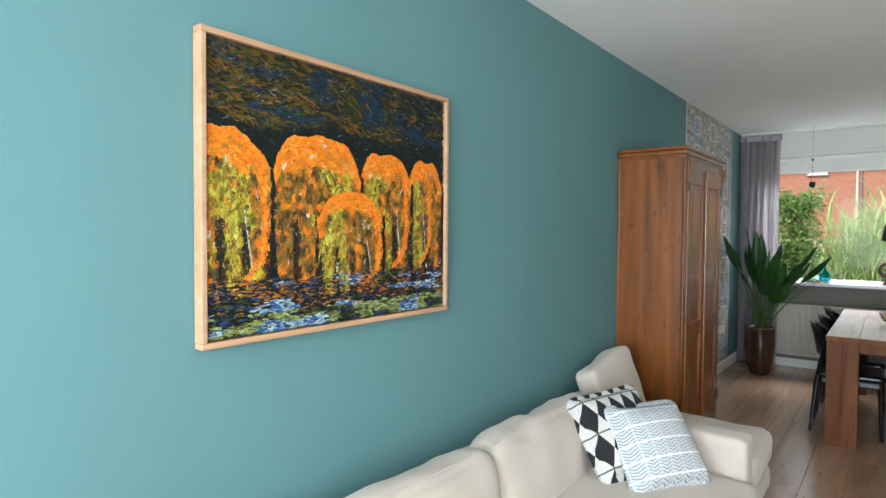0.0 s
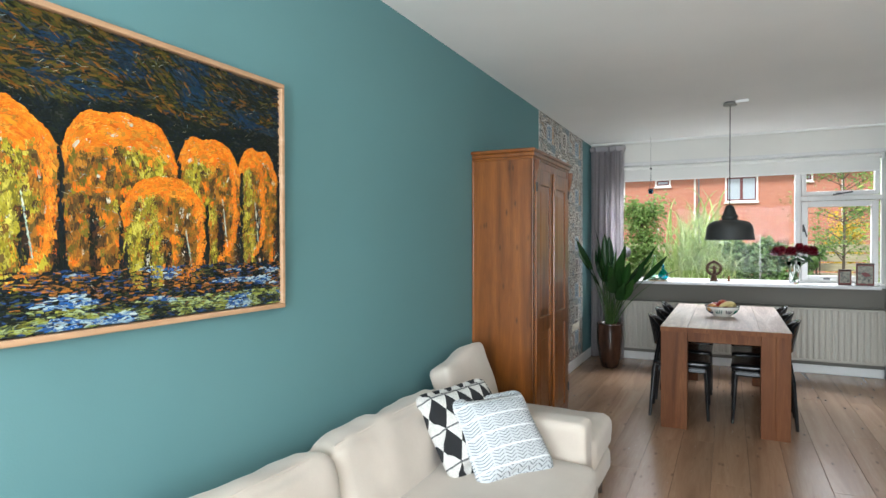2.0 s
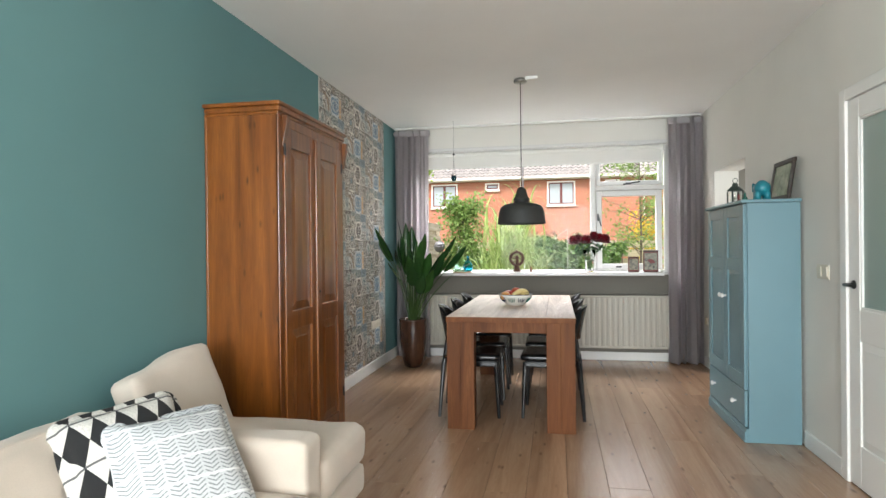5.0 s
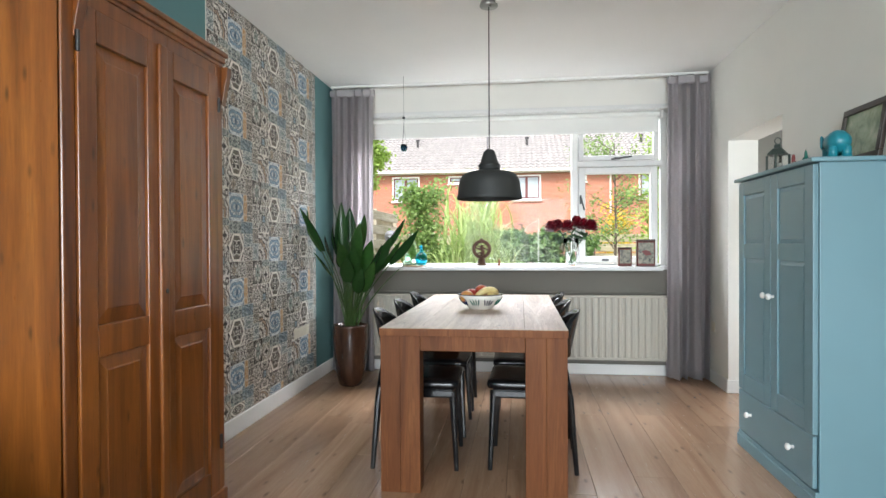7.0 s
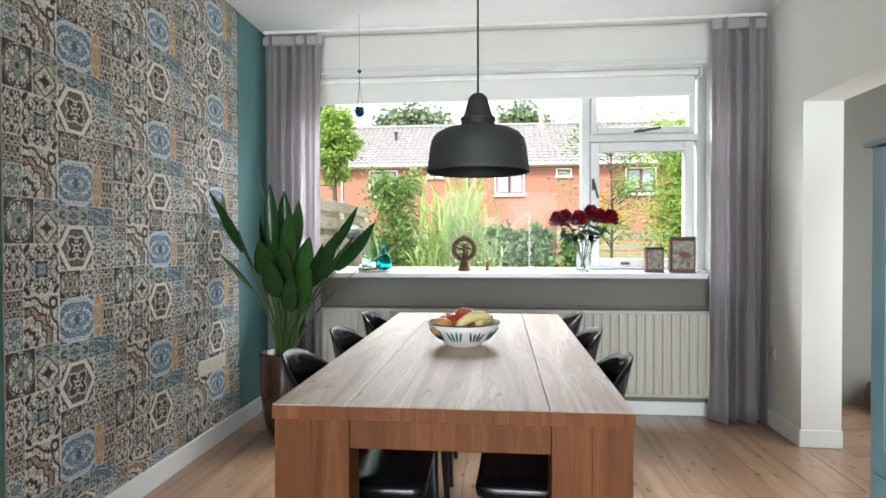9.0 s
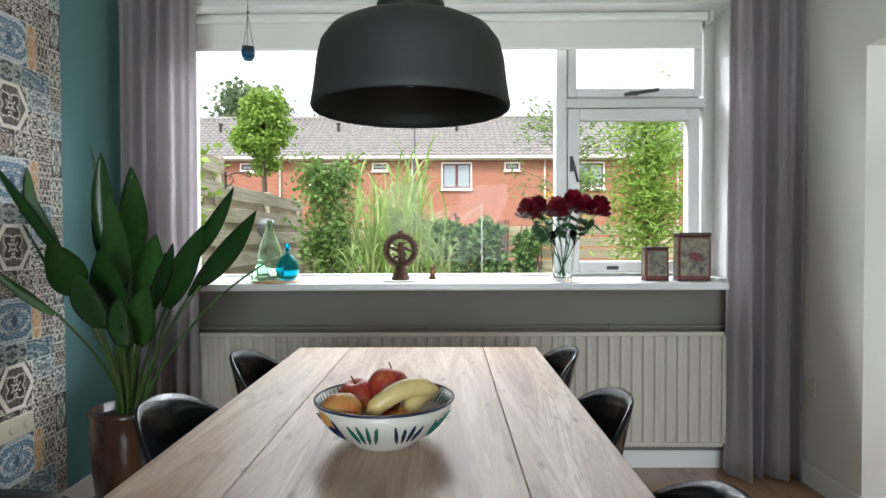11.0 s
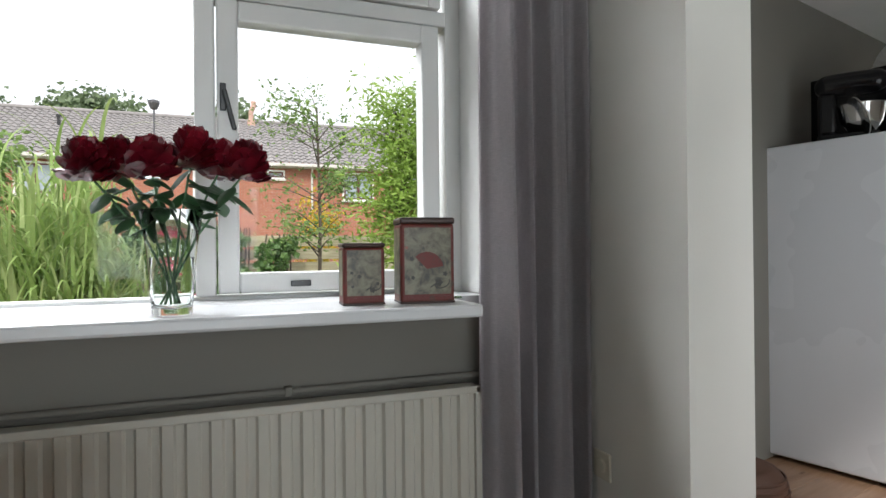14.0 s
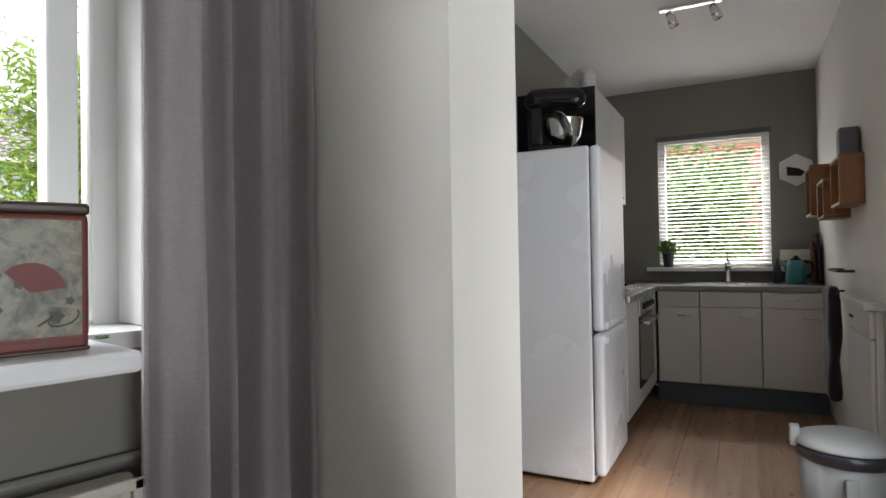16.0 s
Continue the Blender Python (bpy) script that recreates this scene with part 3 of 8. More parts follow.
def chevron_cloth():
    n = Nodes("chevron_cloth")
    sep = n.add("ShaderNodeSeparateXYZ")
    n.link(n.coords((1, 1, 1)), sep.inputs[0])
    fx = n.calc("ABSOLUTE", n.calc("SUBTRACT", n.calc("FRACT", n.calc("MULTIPLY", sep.outputs[0], 18.0)), 0.5))
    hatch = n.calc("FRACT", n.calc("ADD", n.calc("MULTIPLY", sep.outputs[1], 75.0), n.calc("MULTIPLY", fx, 2.2)))
    dark = n.calc("MULTIPLY", n.calc("LESS_THAN", hatch, 0.26), n.calc("GREATER_THAN", fx, 0.06))
    band = n.calc("LESS_THAN", n.calc("FRACT", n.calc("MULTIPLY", sep.outputs[1], 14.0)), 0.1)
    fine = n.noise(n.coords(), 260, 3)
    white = n.mix(n.grey(fine, 0.3, 0.75), (0.58, 0.60, 0.61), (0.42, 0.44, 0.45))
    col = n.mix(n.calc("MULTIPLY", dark, 0.85), white, (0.10, 0.11, 0.12))
    col = n.mix(band, col, (0.72, 0.73, 0.73))
    n.bump(fine, 0.3, 0.003)
    return n.done(col, 0.95)


BLACK_CLOTH = cloth("black_cloth", (0.012, 0.012, 0.013), 800)
cushion("throw_cushion", (0.462, 0.112, 0.560), ((0.50, 0.85, 0.11), (-0.64, 0.22, 0.74)), 0.385, diamond_cloth(), "throw cushion with black and cream diamond weave", None)
cushion("throw_cushion", (0.620, 0.125, 0.528), ((0.54, 0.84, 0.0), (-0.62, 0.19, 0.76)), 0.385, chevron_cloth(), "white throw cushion with fine chevron lines and black piping", BLACK_CLOTH)

# ---------------------------------------------------------------- dining table
def dining_table():
    t = thing("dining_table", (1.062, 2.360, 0), label="heavy reclaimed teak dining table with thick square legs", category="table")
    w, l, h = 0.858, 1.815, 0.76
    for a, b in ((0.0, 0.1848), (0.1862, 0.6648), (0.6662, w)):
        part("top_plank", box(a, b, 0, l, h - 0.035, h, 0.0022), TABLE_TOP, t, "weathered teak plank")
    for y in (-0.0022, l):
        part("edge_board", box(0.0, w, y, y + 0.0022, h - 0.035, h - 0.0022, 0.0008), TABLE_LEG, t, "thin darker strip across the end of the top")
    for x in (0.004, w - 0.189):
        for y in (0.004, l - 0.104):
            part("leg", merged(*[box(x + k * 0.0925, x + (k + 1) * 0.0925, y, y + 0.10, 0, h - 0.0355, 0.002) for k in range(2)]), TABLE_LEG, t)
    part("apron", box(0.19, w - 0.19, 0.006, 0.036, h - 0.105, h - 0.0355, 0.003), TABLE_LEG, t)
    part("apron", box(0.19, w - 0.19, l - 0.036, l - 0.006, h - 0.105, h - 0.0355, 0.003), TABLE_LEG, t)
    part("apron", box(0.03, 0.06, 0.104, l - 0.104, h - 0.105, h - 0.0355, 0.003), TABLE_LEG, t)
    part("apron", box(w - 0.06, w - 0.03, 0.104, l - 0.104, h - 0.105, h - 0.0355, 0.003), TABLE_LEG, t)
    return t


dining_table()


def shell(width, curve, z0, z1, thick, lean, rows=8, cols=20):
    """A curved chair back, its hollow side towards +x."""
    bm = bmesh.new()
    grid = []
    for side in (0, 1):
        sheet = []
        for i in range(rows + 1):
            f = i / rows
            line = []
            for j in range(cols + 1):
                a = -1 + 2 * j / cols
                half = width * (0.90 + 0.10 * math.sin(math.pi * min(1, f * 1.1))) / 2
                top = z1 - 0.13 * abs(a) ** 3.0
                z = z0 + (top - z0) * f
                x = curve * (abs(a) ** 2.3) - lean * f ** 1.2 + side * thick * (0.55 + 0.45 * (1 - f))
                line.append(bm.verts.new((x, a * half, z)))
            sheet.append(line)
        grid.append(sheet)
    for side, sheet in enumerate(grid):
        for i in range(rows):
            for j in range(cols):
                q = (sheet[i][j], sheet[i][j + 1], sheet[i + 1][j + 1], sheet[i + 1][j])
                bm.faces.new(q if side else q[::-1])
    a, b = grid
    for j in range(cols):
        bm.faces.new((a[rows][j], a[rows][j + 1], b[rows][j + 1], b[rows][j]))
        bm.faces.new((a[0][j], b[0][j], b[0][j + 1], a[0][j + 1]))
    for i in range(rows):
        bm.faces.new((a[i][0], a[i + 1][0], b[i + 1][0], b[i][0]))
        bm.faces.new((a[i][cols], b[i][cols], b[i + 1][cols], a[i + 1][cols]))
    bmesh.ops.recalc_face_normals(bm, faces=bm.faces)
    return bm


def dining_chair():
    """Faces +x; its base point is under the middle of the seat."""
    c = thing("dining_chair", (0, 0, 0), label="black lacquered dining chair with a low curved wrap-round back", category="chair", group="chairs round the table")
    seat = moved(soft(0.42, 0.42, 0.05, 0.024, -0.004, 0, 10), pose(0.0, 0, 0.435))
    part("seat", seat, BLACK, c, "glossy black seat", smooth=True)
    part("seat_rail", moved(box(-0.18, 0.18, -0.185, 0.185, 0.365, 0.41, 0.01), Matrix()), BLACK, c)
    part("backrest", moved(shell(0.45, 0.14, 0.56, 0.80, 0.020, 0.05), pose(-0.215, 0, 0)), BLACK, c, "curved glossy black backrest", smooth=True)
    for sy in (-1, 1):
        part("leg", moved(tube([(0.175, sy * 0.165, 0.40), (0.195, sy * 0.18, 0.0)], [0.019, 0.012], 10), Matrix()), BLACK, c)
        part("leg", tube([(-0.15, sy * 0.19, 0.70), (-0.19, sy * 0.175, 0.45), (-0.205, sy * 0.175, 0.36), (-0.235, sy * 0.185, 0.0)], [0.012, 0.017, 0.018, 0.012], 10), BLACK, c)
    return c


first = dining_chair()
CHAIRS = [(1.185, 2.83, 2), (1.185, 3.35, -1), (1.185, 3.90, 1), (1.755, 2.86, 178), (1.755, 3.40, 181), (1.755, 3.95, 180)]
for x, y, r in CHAIRS[1:]:
    copy_thing(first, pose(x, y, 0, 0, 0, r))
first.matrix_basis = pose(CHAIRS[0][0], CHAIRS[0][1], 0, 0, 0, CHAIRS[0][2])

# ---------------------------------------------------------------- blue cabinet
def blue_cabinet():
    """Its front is at x=2.925 and looks towards -x."""
    c = thing("cabinet", (0, 0, 0), label="grey-blue painted pine cabinet with two panelled doors and a drawer", category="cabinet")
    xf, xb, y0, y1, h = 2.940, 3.262, 2.375, 3.25, 1.505
    part("side_panel", box(xf + 0.022, xb, y0, y0 + 0.02, 0.0, h - 0.0205, 0.003), BLUE, c)
    part("side_panel", box(xf + 0.022, xb, y1 - 0.02, y1, 0.0, h - 0.0205, 0.003), BLUE, c)
    part("back_panel", box(xb - 0.012, xb, y0 + 0.0202, y1 - 0.0202, 0.05, h - 0.0205, 0.001), BLUE, c)
    for z0 in (0.06, 0.30):
        part("shelf", box(xf + 0.022, xb - 0.0122, y0 + 0.0202, y1 - 0.0202, z0, z0 + 0.02, 0.001), BLUE, c)
    part("top", box(xf - 0.018, xb + 0.004, y0 - 0.016, y1 + 0.016, h - 0.02, h, 0.006, 3), BLUE, c)
    part("plinth", merged(box(xf + 0.004, xf + 0.022, y0 - 0.003, y1 + 0.003, 0.0, 0.085, 0.003), box(xf - 0.004, xf + 0.004, y0 - 0.003, y1 + 0.003, 0.0, 0.065, 0.004)), BLUE, c)
    mid = (y0 + y1) / 2
    for a, b, knob_y in ((y0 + 0.012, mid - 0.002, mid - 0.035), (mid + 0.002, y1 - 0.012, mid + 0.035)):
        d = part("door", box(xf + 0.0146, xf + 0.0215, a, b, 0.325, h - 0.026, 0.001), BLUE, c)
        for y in (a, b - 0.075):
            part("stile", box(xf, xf + 0.0145, y, y + 0.075, 0.325, h - 0.026, 0.003), BLUE, d)
        for z0, z1 in ((0.325, 0.415), (1.06, 1.14), (h - 0.10, h - 0.026)):
            part("rail", box(xf + 0.0004, xf + 0.0145, a + 0.0752, b - 0.0752, z0, z1, 0.003), BLUE, d)
        for z0, z1 in ((0.415, 1.06), (1.14, h - 0.10)):
            part("panel", moved(raised_panel(b - a - 0.148, z1 - z0 + 0.002, 0.008, 0.022, 0.004), Matrix.Translation((xf + 0.014, (a + b) / 2, (z0 + z1) / 2)) @ pose(0, 0, 0, 0, 0, -90)), BLUE, d)
        knob(xf, knob_y, 0.88, d)
    dr = part("drawer", box(xf, xf + 0.02, y0 + 0.012, y1 - 0.012, 0.095, 0.318, 0.005), BLUE, c)
    knob(xf, y0 + 0.19, 0.215, dr)
    knob(xf, y1 - 0.19, 0.215, dr)
    return c


def knob(x, y, z, parent):
    part("knob", moved(lathe([(0.0, 0), (0.008, 0), (0.006, 0.012), (0.015, 0.020), (0.016, 0.028), (0.010, 0.034), (0.0, 0.035)], 16),
                       Matrix.Translation((x, y, z)) @ pose(0, 0, 0, 0, -90, 0)), WHITE_GLOSS, parent, "white porcelain knob", smooth=True)


blue_cabinet()

# ---------------------------------------------------------------- pendant lamp
lamp = thing("pendant_lamp", (1.530, 3.195, 1.409), label="anthracite metal dome pendant lamp hanging over the table", category="lamp")
prof = [(0.212, 0.0), (0.214, 0.006), (0.211, 0.02), (0.205, 0.06), (0.200, 0.105), (0.192, 0.137), (0.174, 0.162), (0.140, 0.180), (0.092, 0.189), (0.070, 0.194), (0.067, 0.214), (0.073, 0.218), (0.073, 0.230), (0.064, 0.236),
        (0.056, 0.252), (0.047, 0.286), (0.037, 0.318), (0.022, 0.332), (0.008, 0.337)]
prof = [(r * 0.90, z * 0.88) for r, z in prof]
inner = [(r - 0.004, max(z - 0.004, 0.0)) for r, z in prof[:10]]
part("shade", lathe(prof + [(0.004, 0.292)] + [(0.05, 0.160)] + inner[::-1][1:] + [(0.189, -0.001)], 56, False), LAMP_DARK, lamp, "ribbed anthracite dome", smooth=True)
part("ring", merged(*[lathe([(r, z), (r + 0.004, z + 0.002), (r + 0.004, z + 0.006), (r, z + 0.008)], 48, False) for r, z in ((0.060, 0.174), (0.058, 0.183))]), LAMP_DARK, lamp, smooth=True)
part("cord", tube([(0, 0, 0.29), (0, 0, 1.144)], 0.0035, 8), BLACK, lamp, "black cord")
part("bulb", lathe([(0.0, 0.045), (0.018, 0.05), (0.026, 0.07), (0.022, 0.095), (0.014, 0.11), (0.014, 0.15)], 20), paint("bulb_glass", (0.75, 0.74, 0.7), 0.2, 0.0, 0), lamp, "frosted unlit bulb", smooth=True)
part("ceiling_cap", moved(lathe([(0.0, 0), (0.05, 0.0), (0.055, 0.008), (0.048, 0.03), (0.0, 0.03)], 28), pose(0, 0, 1.131)), metal("brushed_steel", (0.35, 0.35, 0.34), 0.35), lamp, "brushed steel ceiling cap", smooth=True)
detector = thing("ceiling_hook", (1.62, 3.14, 2.545), label="white plastic junction cover on the ceiling", category="ceiling fitting")
part("cover", box(-0.05, 0.05, -0.02, 0.02, 0.0, 0.025, 0.008), WHITE_GLOSS, detector)

# ---------------------------------------------------------------- curtains
def curtain(name, x0, x1, y, label, folds, seed, hem=(0, 0)):
    c = thing(name, ((x0 + x1) / 2, y, 0), label=label, category="curtain")
    w, top, cols, rows = x1 - x0, 2.535, folds * 14, 26
    bm = bmesh.new()
    rnd = random.Random(seed)
    ph = [rnd.uniform(0, 6.28) for _ in range(6)]
    grid = []
    for i in range(rows + 1):
        f = i / rows
        line = []
        for j in range(cols + 1):
            s = j / cols
            a = 2 * math.pi * folds * s
            amp = 0.030 + 0.022 * f
            x = (s - 0.5) * w * (1 + hem[0] * f) + 0.012 * math.sin(a * 0.5 + ph[0] + f * 1.5) * f + hem[1] * f
            yy = amp * math.sin(a + 0.5 * math.sin(a * 0.37 + ph[1]) + 0.4 * f * math.sin(ph[2] + s * 5)) + 0.014 * math.sin(2.3 * a + ph[3] + 1.5 * f) - 0.012 * f + 0.028 * noise.noise(Vector((s * folds * 0.8, f * 0.9, seed))) + 0.006 * noise.noise(Vector((s * folds * 3.0, f * 5.0, seed + 3)))
            line.append(bm.verts.new((x, yy, top - (top - 0.012) * f)))
        grid.append(line)
    for i in range(rows):
        for j in range(cols):
            bm.faces.new((grid[i][j], grid[i + 1][j], grid[i + 1][j + 1], grid[i][j + 1]))
    bmesh.ops.solidify(bm, geom=bm.faces[:], thickness=0.002)
    part("cloth", bm, CURTAIN, c, smooth=True)
    part("heading", moved(soft(w + 0.012, 0.05, 0.07, 0.02, 0, 0.012, 16, seed), pose(0, 0, top - 0.03)), CURTAIN, c, "gathered curtain heading", smooth=True)
    for k in range(4):
        part("hook", moved(box(-0.004, 0.004, -0.004, 0.004, 0, 0.03, 0.001), pose((k / 3 - 0.5) * w * 0.9, 0, top)), WHITE_GLOSS, c, "white glider hook")
    return c


curtain("curtain", 0.012, 0.41, 4.875, "long mauve-grey linen curtain drawn aside", 5, 4)
curtain("curtain", 2.940, 3.274, 4.845, "long mauve-grey linen curtain hanging to the floor", 4, 9, (0.0, 0.002))
tagged(part("curtain_rail", box(0.02, 3.26, 4.845, 4.875, 2.55, 2.5695, 0.003), WHITE_GLOSS), "white curtain rail on the ceiling", "curtain rail", kind="structure")

# ---------------------------------------------------------------- painting
FRAME_WOOD = wood("pale_frame", (0.36, 0.20, 0.10), (0.50, 0.30, 0.17), (0.58, 0.38, 0.24), "y", 0.5, 1.6, 0.1, 0.1, False)


def painting():
    y0, y1, z0, z1 = -1.656, -0.622, 1.153, 1.980
    w, h = y1 - y0, z1 - z0
    p = thing("painting", (0.0, (y0 + y1) / 2, z0), label="large colourful oil painting of orange shapes in a pale wooden frame", category="painting")
    a, b = -w / 2, w / 2
    part("frame_rail", box(0.003, 0.040, a, b, 0, 0.017, 0.003), FRAME_WOOD, p)
    part("frame_rail", box(0.003, 0.040, a, b, h - 0.017, h, 0.003), FRAME_WOOD, p)
    part("frame_stile", box(0.003, 0.040, a, a + 0.017, 0.0172, h - 0.0172, 0.003), FRAME_WOOD, p)
    part("frame_stile", box(0.003, 0.040, b - 0.017, b, 0.0172, h - 0.0172, 0.003), FRAME_WOOD, p)
    part("canvas", box(0.006, 0.026, a + 0.022, b - 0.022, 0.022, h - 0.022, 0.002), paint("canvas_dark", (0.02, 0.025, 0.02), 0.6), p)
    rnd = random.Random(5)
    iw, ih = w - 0.046, h - 0.046
    verts, faces, cols = [], [], []

    def stroke(u, v, ang, ln, wd, c):
        """One dab of paint, laid over those before it."""
        cy, cz = a + 0.023 + u * iw, 0.023 + v * ih
        dy, dz, ny, nz = math.cos(ang) * ln, math.sin(ang) * ln, -math.sin(ang) * wd, math.cos(ang) * wd
        x = 0.0264 + len(faces) * 0.9e-7 + rnd.random() * 0.0003
        bow = rnd.uniform(-0.5, 0.5)
        ring = [(-dy - ny, -dz - nz, 0), (bow * ny - ny, bow * nz - nz, 0.0004), (dy * 0.9 - ny * 0.8, dz * 0.9 - nz * 0.8, 0.0009), (dy * 1.12, dz * 1.12, 0.0003),
                (dy * 0.85 + ny, dz * 0.85 + nz, 0.0006), (bow * ny + ny, bow * nz + nz, 0.0006), (-dy * 0.9 + ny * 0.7, -dz * 0.9 + nz * 0.7, 0)]
        base = len(verts)
        for oy, oz, ox in ring:
            verts.append((x + ox, min(b - 0.018, max(a + 0.018, cy + oy)), min(h - 0.018, max(0.018, cz + oz))))
        faces.append(tuple(range(base, base + 7)))
        k = rnd.uniform(0.55, 1.0)
        cols.extend([(c[0] * k, c[1] * k, c[2] * k, 1.0)] * 7)

    ORANGE = [(0.90, 0.22, 0.006), (0.95, 0.27, 0.010), (0.84, 0.17, 0.005), (0.93, 0.34, 0.03)]
    OLIVE = [(0.30, 0.25, 0.015), (0.50, 0.43, 0.03), (0.16, 0.14, 0.015), (0.62, 0.54, 0.08)]
    BROWN = [(0.30, 0.10, 0.012), (0.42, 0.16, 0.015), (0.22, 0.10, 0.015), (0.50, 0.20, 0.02)]
    NIGHT = [(0.004, 0.007, 0.006), (0.006, 0.011, 0.008), (0.010, 0.016, 0.008), (0.005, 0.011, 0.018)]
    for i in range(15000):
        u, v = rnd.random(), rnd.random()
        k = noise.noise(Vector((u * 3, v * 8, 1.0)))
        k2 = noise.noise(Vector((u * 9, v * 22, 7.0)))
        if v > 0.76 + 0.05 * k:
            if 0.6 * k2 + 0.28 - 0.6 * u + rnd.gauss(0, 0.25) > 0.0:
                c = rnd.choice([(0.10, 0.060, 0.006), (0.045, 0.045, 0.006), (0.17, 0.065, 0.006), (0.020, 0.030, 0.007), (0.07, 0.062, 0.007), (0.018, 0.018, 0.006)])
            elif k2 + rnd.gauss(0, 0.25) > -0.12:
                c = rnd.choice([(0.008, 0.018, 0.011), (0.020, 0.025, 0.008), (0.006, 0.011, 0.011), (0.007, 0.024, 0.040)])
            else:
                c = rnd.choice([(0.008, 0.055, 0.14), (0.010, 0.03, 0.06), (0.015, 0.07, 0.12)])
            c = tuple((1.15 if c[0] > c[2] * 3 else 0.6) * q for q in c)
            stroke(u, v, rnd.gauss(-0.25 + 0.6 * k, 0.35), rnd.uniform(0.006, 0.020), rnd.uniform(0.0012, 0.0035), c)
        elif v > 0.15:
            stroke(u, v, rnd.gauss(-0.2, 0.6), rnd.uniform(0.006, 0.018), rnd.uniform(0.002, 0.004), rnd.choice(NIGHT))
        else:
            stroke(u, v, rnd.gauss(0.0, 0.2), rnd.uniform(0.006, 0.020), rnd.uniform(0.0012, 0.003), rnd.choice(NIGHT + [(0.01, 0.04, 0.12), (0.06, 0.06, 0.02), (0.20, 0.09, 0.02)]))
    # rounded orange forms: sides, foot, crown, where the bright side band runs, olive patch
    forms = [(0.80, 0.985, 0.20, 0.70, 0.55, 0.2), (0.55, 0.80, 0.19, 0.70, 0.84, 0.3), (0.20, 0.545, 0.14, 0.725, 0.0, 0.72), (-0.12, 0.19, 0.15, 0.711, 0.86, 0.62), (0.375, 0.65, 0.12, 0.52, 0.87, 0.25)]
    for f0, f1, lo, hi, trunk, patch in forms:
        fw, fh = f1 - f0, hi - lo

        def crown(s):
            return hi - fh * (0.24 * abs(2 * s - 1) ** 3.6 + 0.05 * noise.noise(Vector((s * 4.2, f0 * 7, 2.0))) + 0.012 * math.sin(13 * s + hi * 40))

        for i in range(int(fw * fh * 30000)):
            s, d = rnd.random(), rnd.random() ** 0.92
            top = crown(s)
            v = top - d * (top - lo)
            k = noise.noise(Vector((s * fw * 16, v * 9, f0 * 9)))
            k2 = noise.noise(Vector((s * fw * 40, v * 30, 3.0)))
            leg = (s * max(2, round(fw * 13)) + 0.15) % 1.0
            ang = math.pi / 2 + rnd.gauss(0, 0.25)
            if d > 0.55 and (leg < 0.30 + 0.25 * (d - 0.55)) and rnd.random() < 0.9:
                c = rnd.choice(NIGHT + [(0.05, 0.02, 0.01), (0.09, 0.035, 0.012)])
            elif d < 0.20 + 0.1 * k:
                c = rnd.choice(ORANGE + BROWN[3:])
                ang = math.atan((crown(min(0.99, s + 0.02)) - crown(max(0.01, s - 0.02))) * ih / (0.04 * fw * iw)) + rnd.gauss(0, 0.22)
            elif abs(s - patch) < 0.20 + 0.25 * k and rnd.random() < 0.75:
                c = rnd.choice(OLIVE)
            elif k2 > 0.30:
                c = rnd.choice(ORANGE[:3] + OLIVE[:1])
            elif k2 < -0.16:
                c = rnd.choice([(0.10, 0.05, 0.012), (0.06, 0.03, 0.012), (0.14, 0.09, 0.02)])
            else:
                c = rnd.choice(BROWN + OLIVE[2:3] + BROWN[1:2])
            if rnd.random() < 0.012:
                c = (0.62, 0.60, 0.50)
            stroke(f0 + s * fw, min(v, top - 0.012), ang, rnd.uniform(0.006, 0.020), rnd.uniform(0.0022, 0.0075), c)
        for i in range(int(fw * 1300)):                       # bright crown
            s = 0.03 + 0.94 * rnd.random()
            slope = (crown(s + 0.01) - crown(s - 0.01)) * ih / (0.02 * fw * iw)
            stroke(f0 + s * fw, crown(s) - rnd.uniform(0.0, 0.02 + 0.05 * abs(noise.noise(Vector((s * 5, f0, 4.0))))), math.atan(slope) + rnd.gauss(0, 0.2), rnd.uniform(0.005, 0.012), rnd.uniform(0.002, 0.004), rnd.choice(ORANGE))
        if trunk:
            for i in range(int(900 * fh)):                    # bright band down one side
                d = rnd.random() ** 0.9
                at = trunk + 0.10 * math.sin(d * 3.1) - 0.18 * max(0, d - 0.8) * 5
                v = crown(0.85) - 0.03 - d * (crown(0.85) - lo - 0.04)
                stroke(f0 + at * fw + rnd.gauss(0, 0.006), v, math.pi / 2 + rnd.gauss(0.1, 0.15), rnd.uniform(0.006, 0.013), rnd.uniform(0.002, 0.0035), rnd.choice(ORANGE))
            for i in range(int(110 * fh)):
                d = 0.45 + 0.4 * rnd.random()
                stroke(f0 + (trunk - 0.12 + 0.2 * (d - 0.45)) * fw, crown(0.85) - d * (crown(0.85) - lo), 1.85 + rnd.gauss(0, 0.1), rnd.uniform(0.005, 0.011), rnd.uniform(0.001, 0.0022), rnd.choice([(0.55, 0.68, 0.52), (0.70, 0.72, 0.62), (0.30, 0.46, 0.38)]))
        for i in range(int(260 * fh)):                        # dark edge beside it
            v = lo + rnd.random() * (hi - lo) * 0.75
            stroke(f1 + 0.012 + rnd.gauss(0, 0.004), v, math.pi / 2 + rnd.gauss(0, 0.1), rnd.uniform(0.006, 0.014), rnd.uniform(0.002, 0.0035), rnd.choice(NIGHT))
    for i in range(3300):                                     # wet ground
        u, v = rnd.random(), rnd.random() ** 1.2 * 0.19
        k = noise.noise(Vector((u * 7, v * 30, 11.0)))
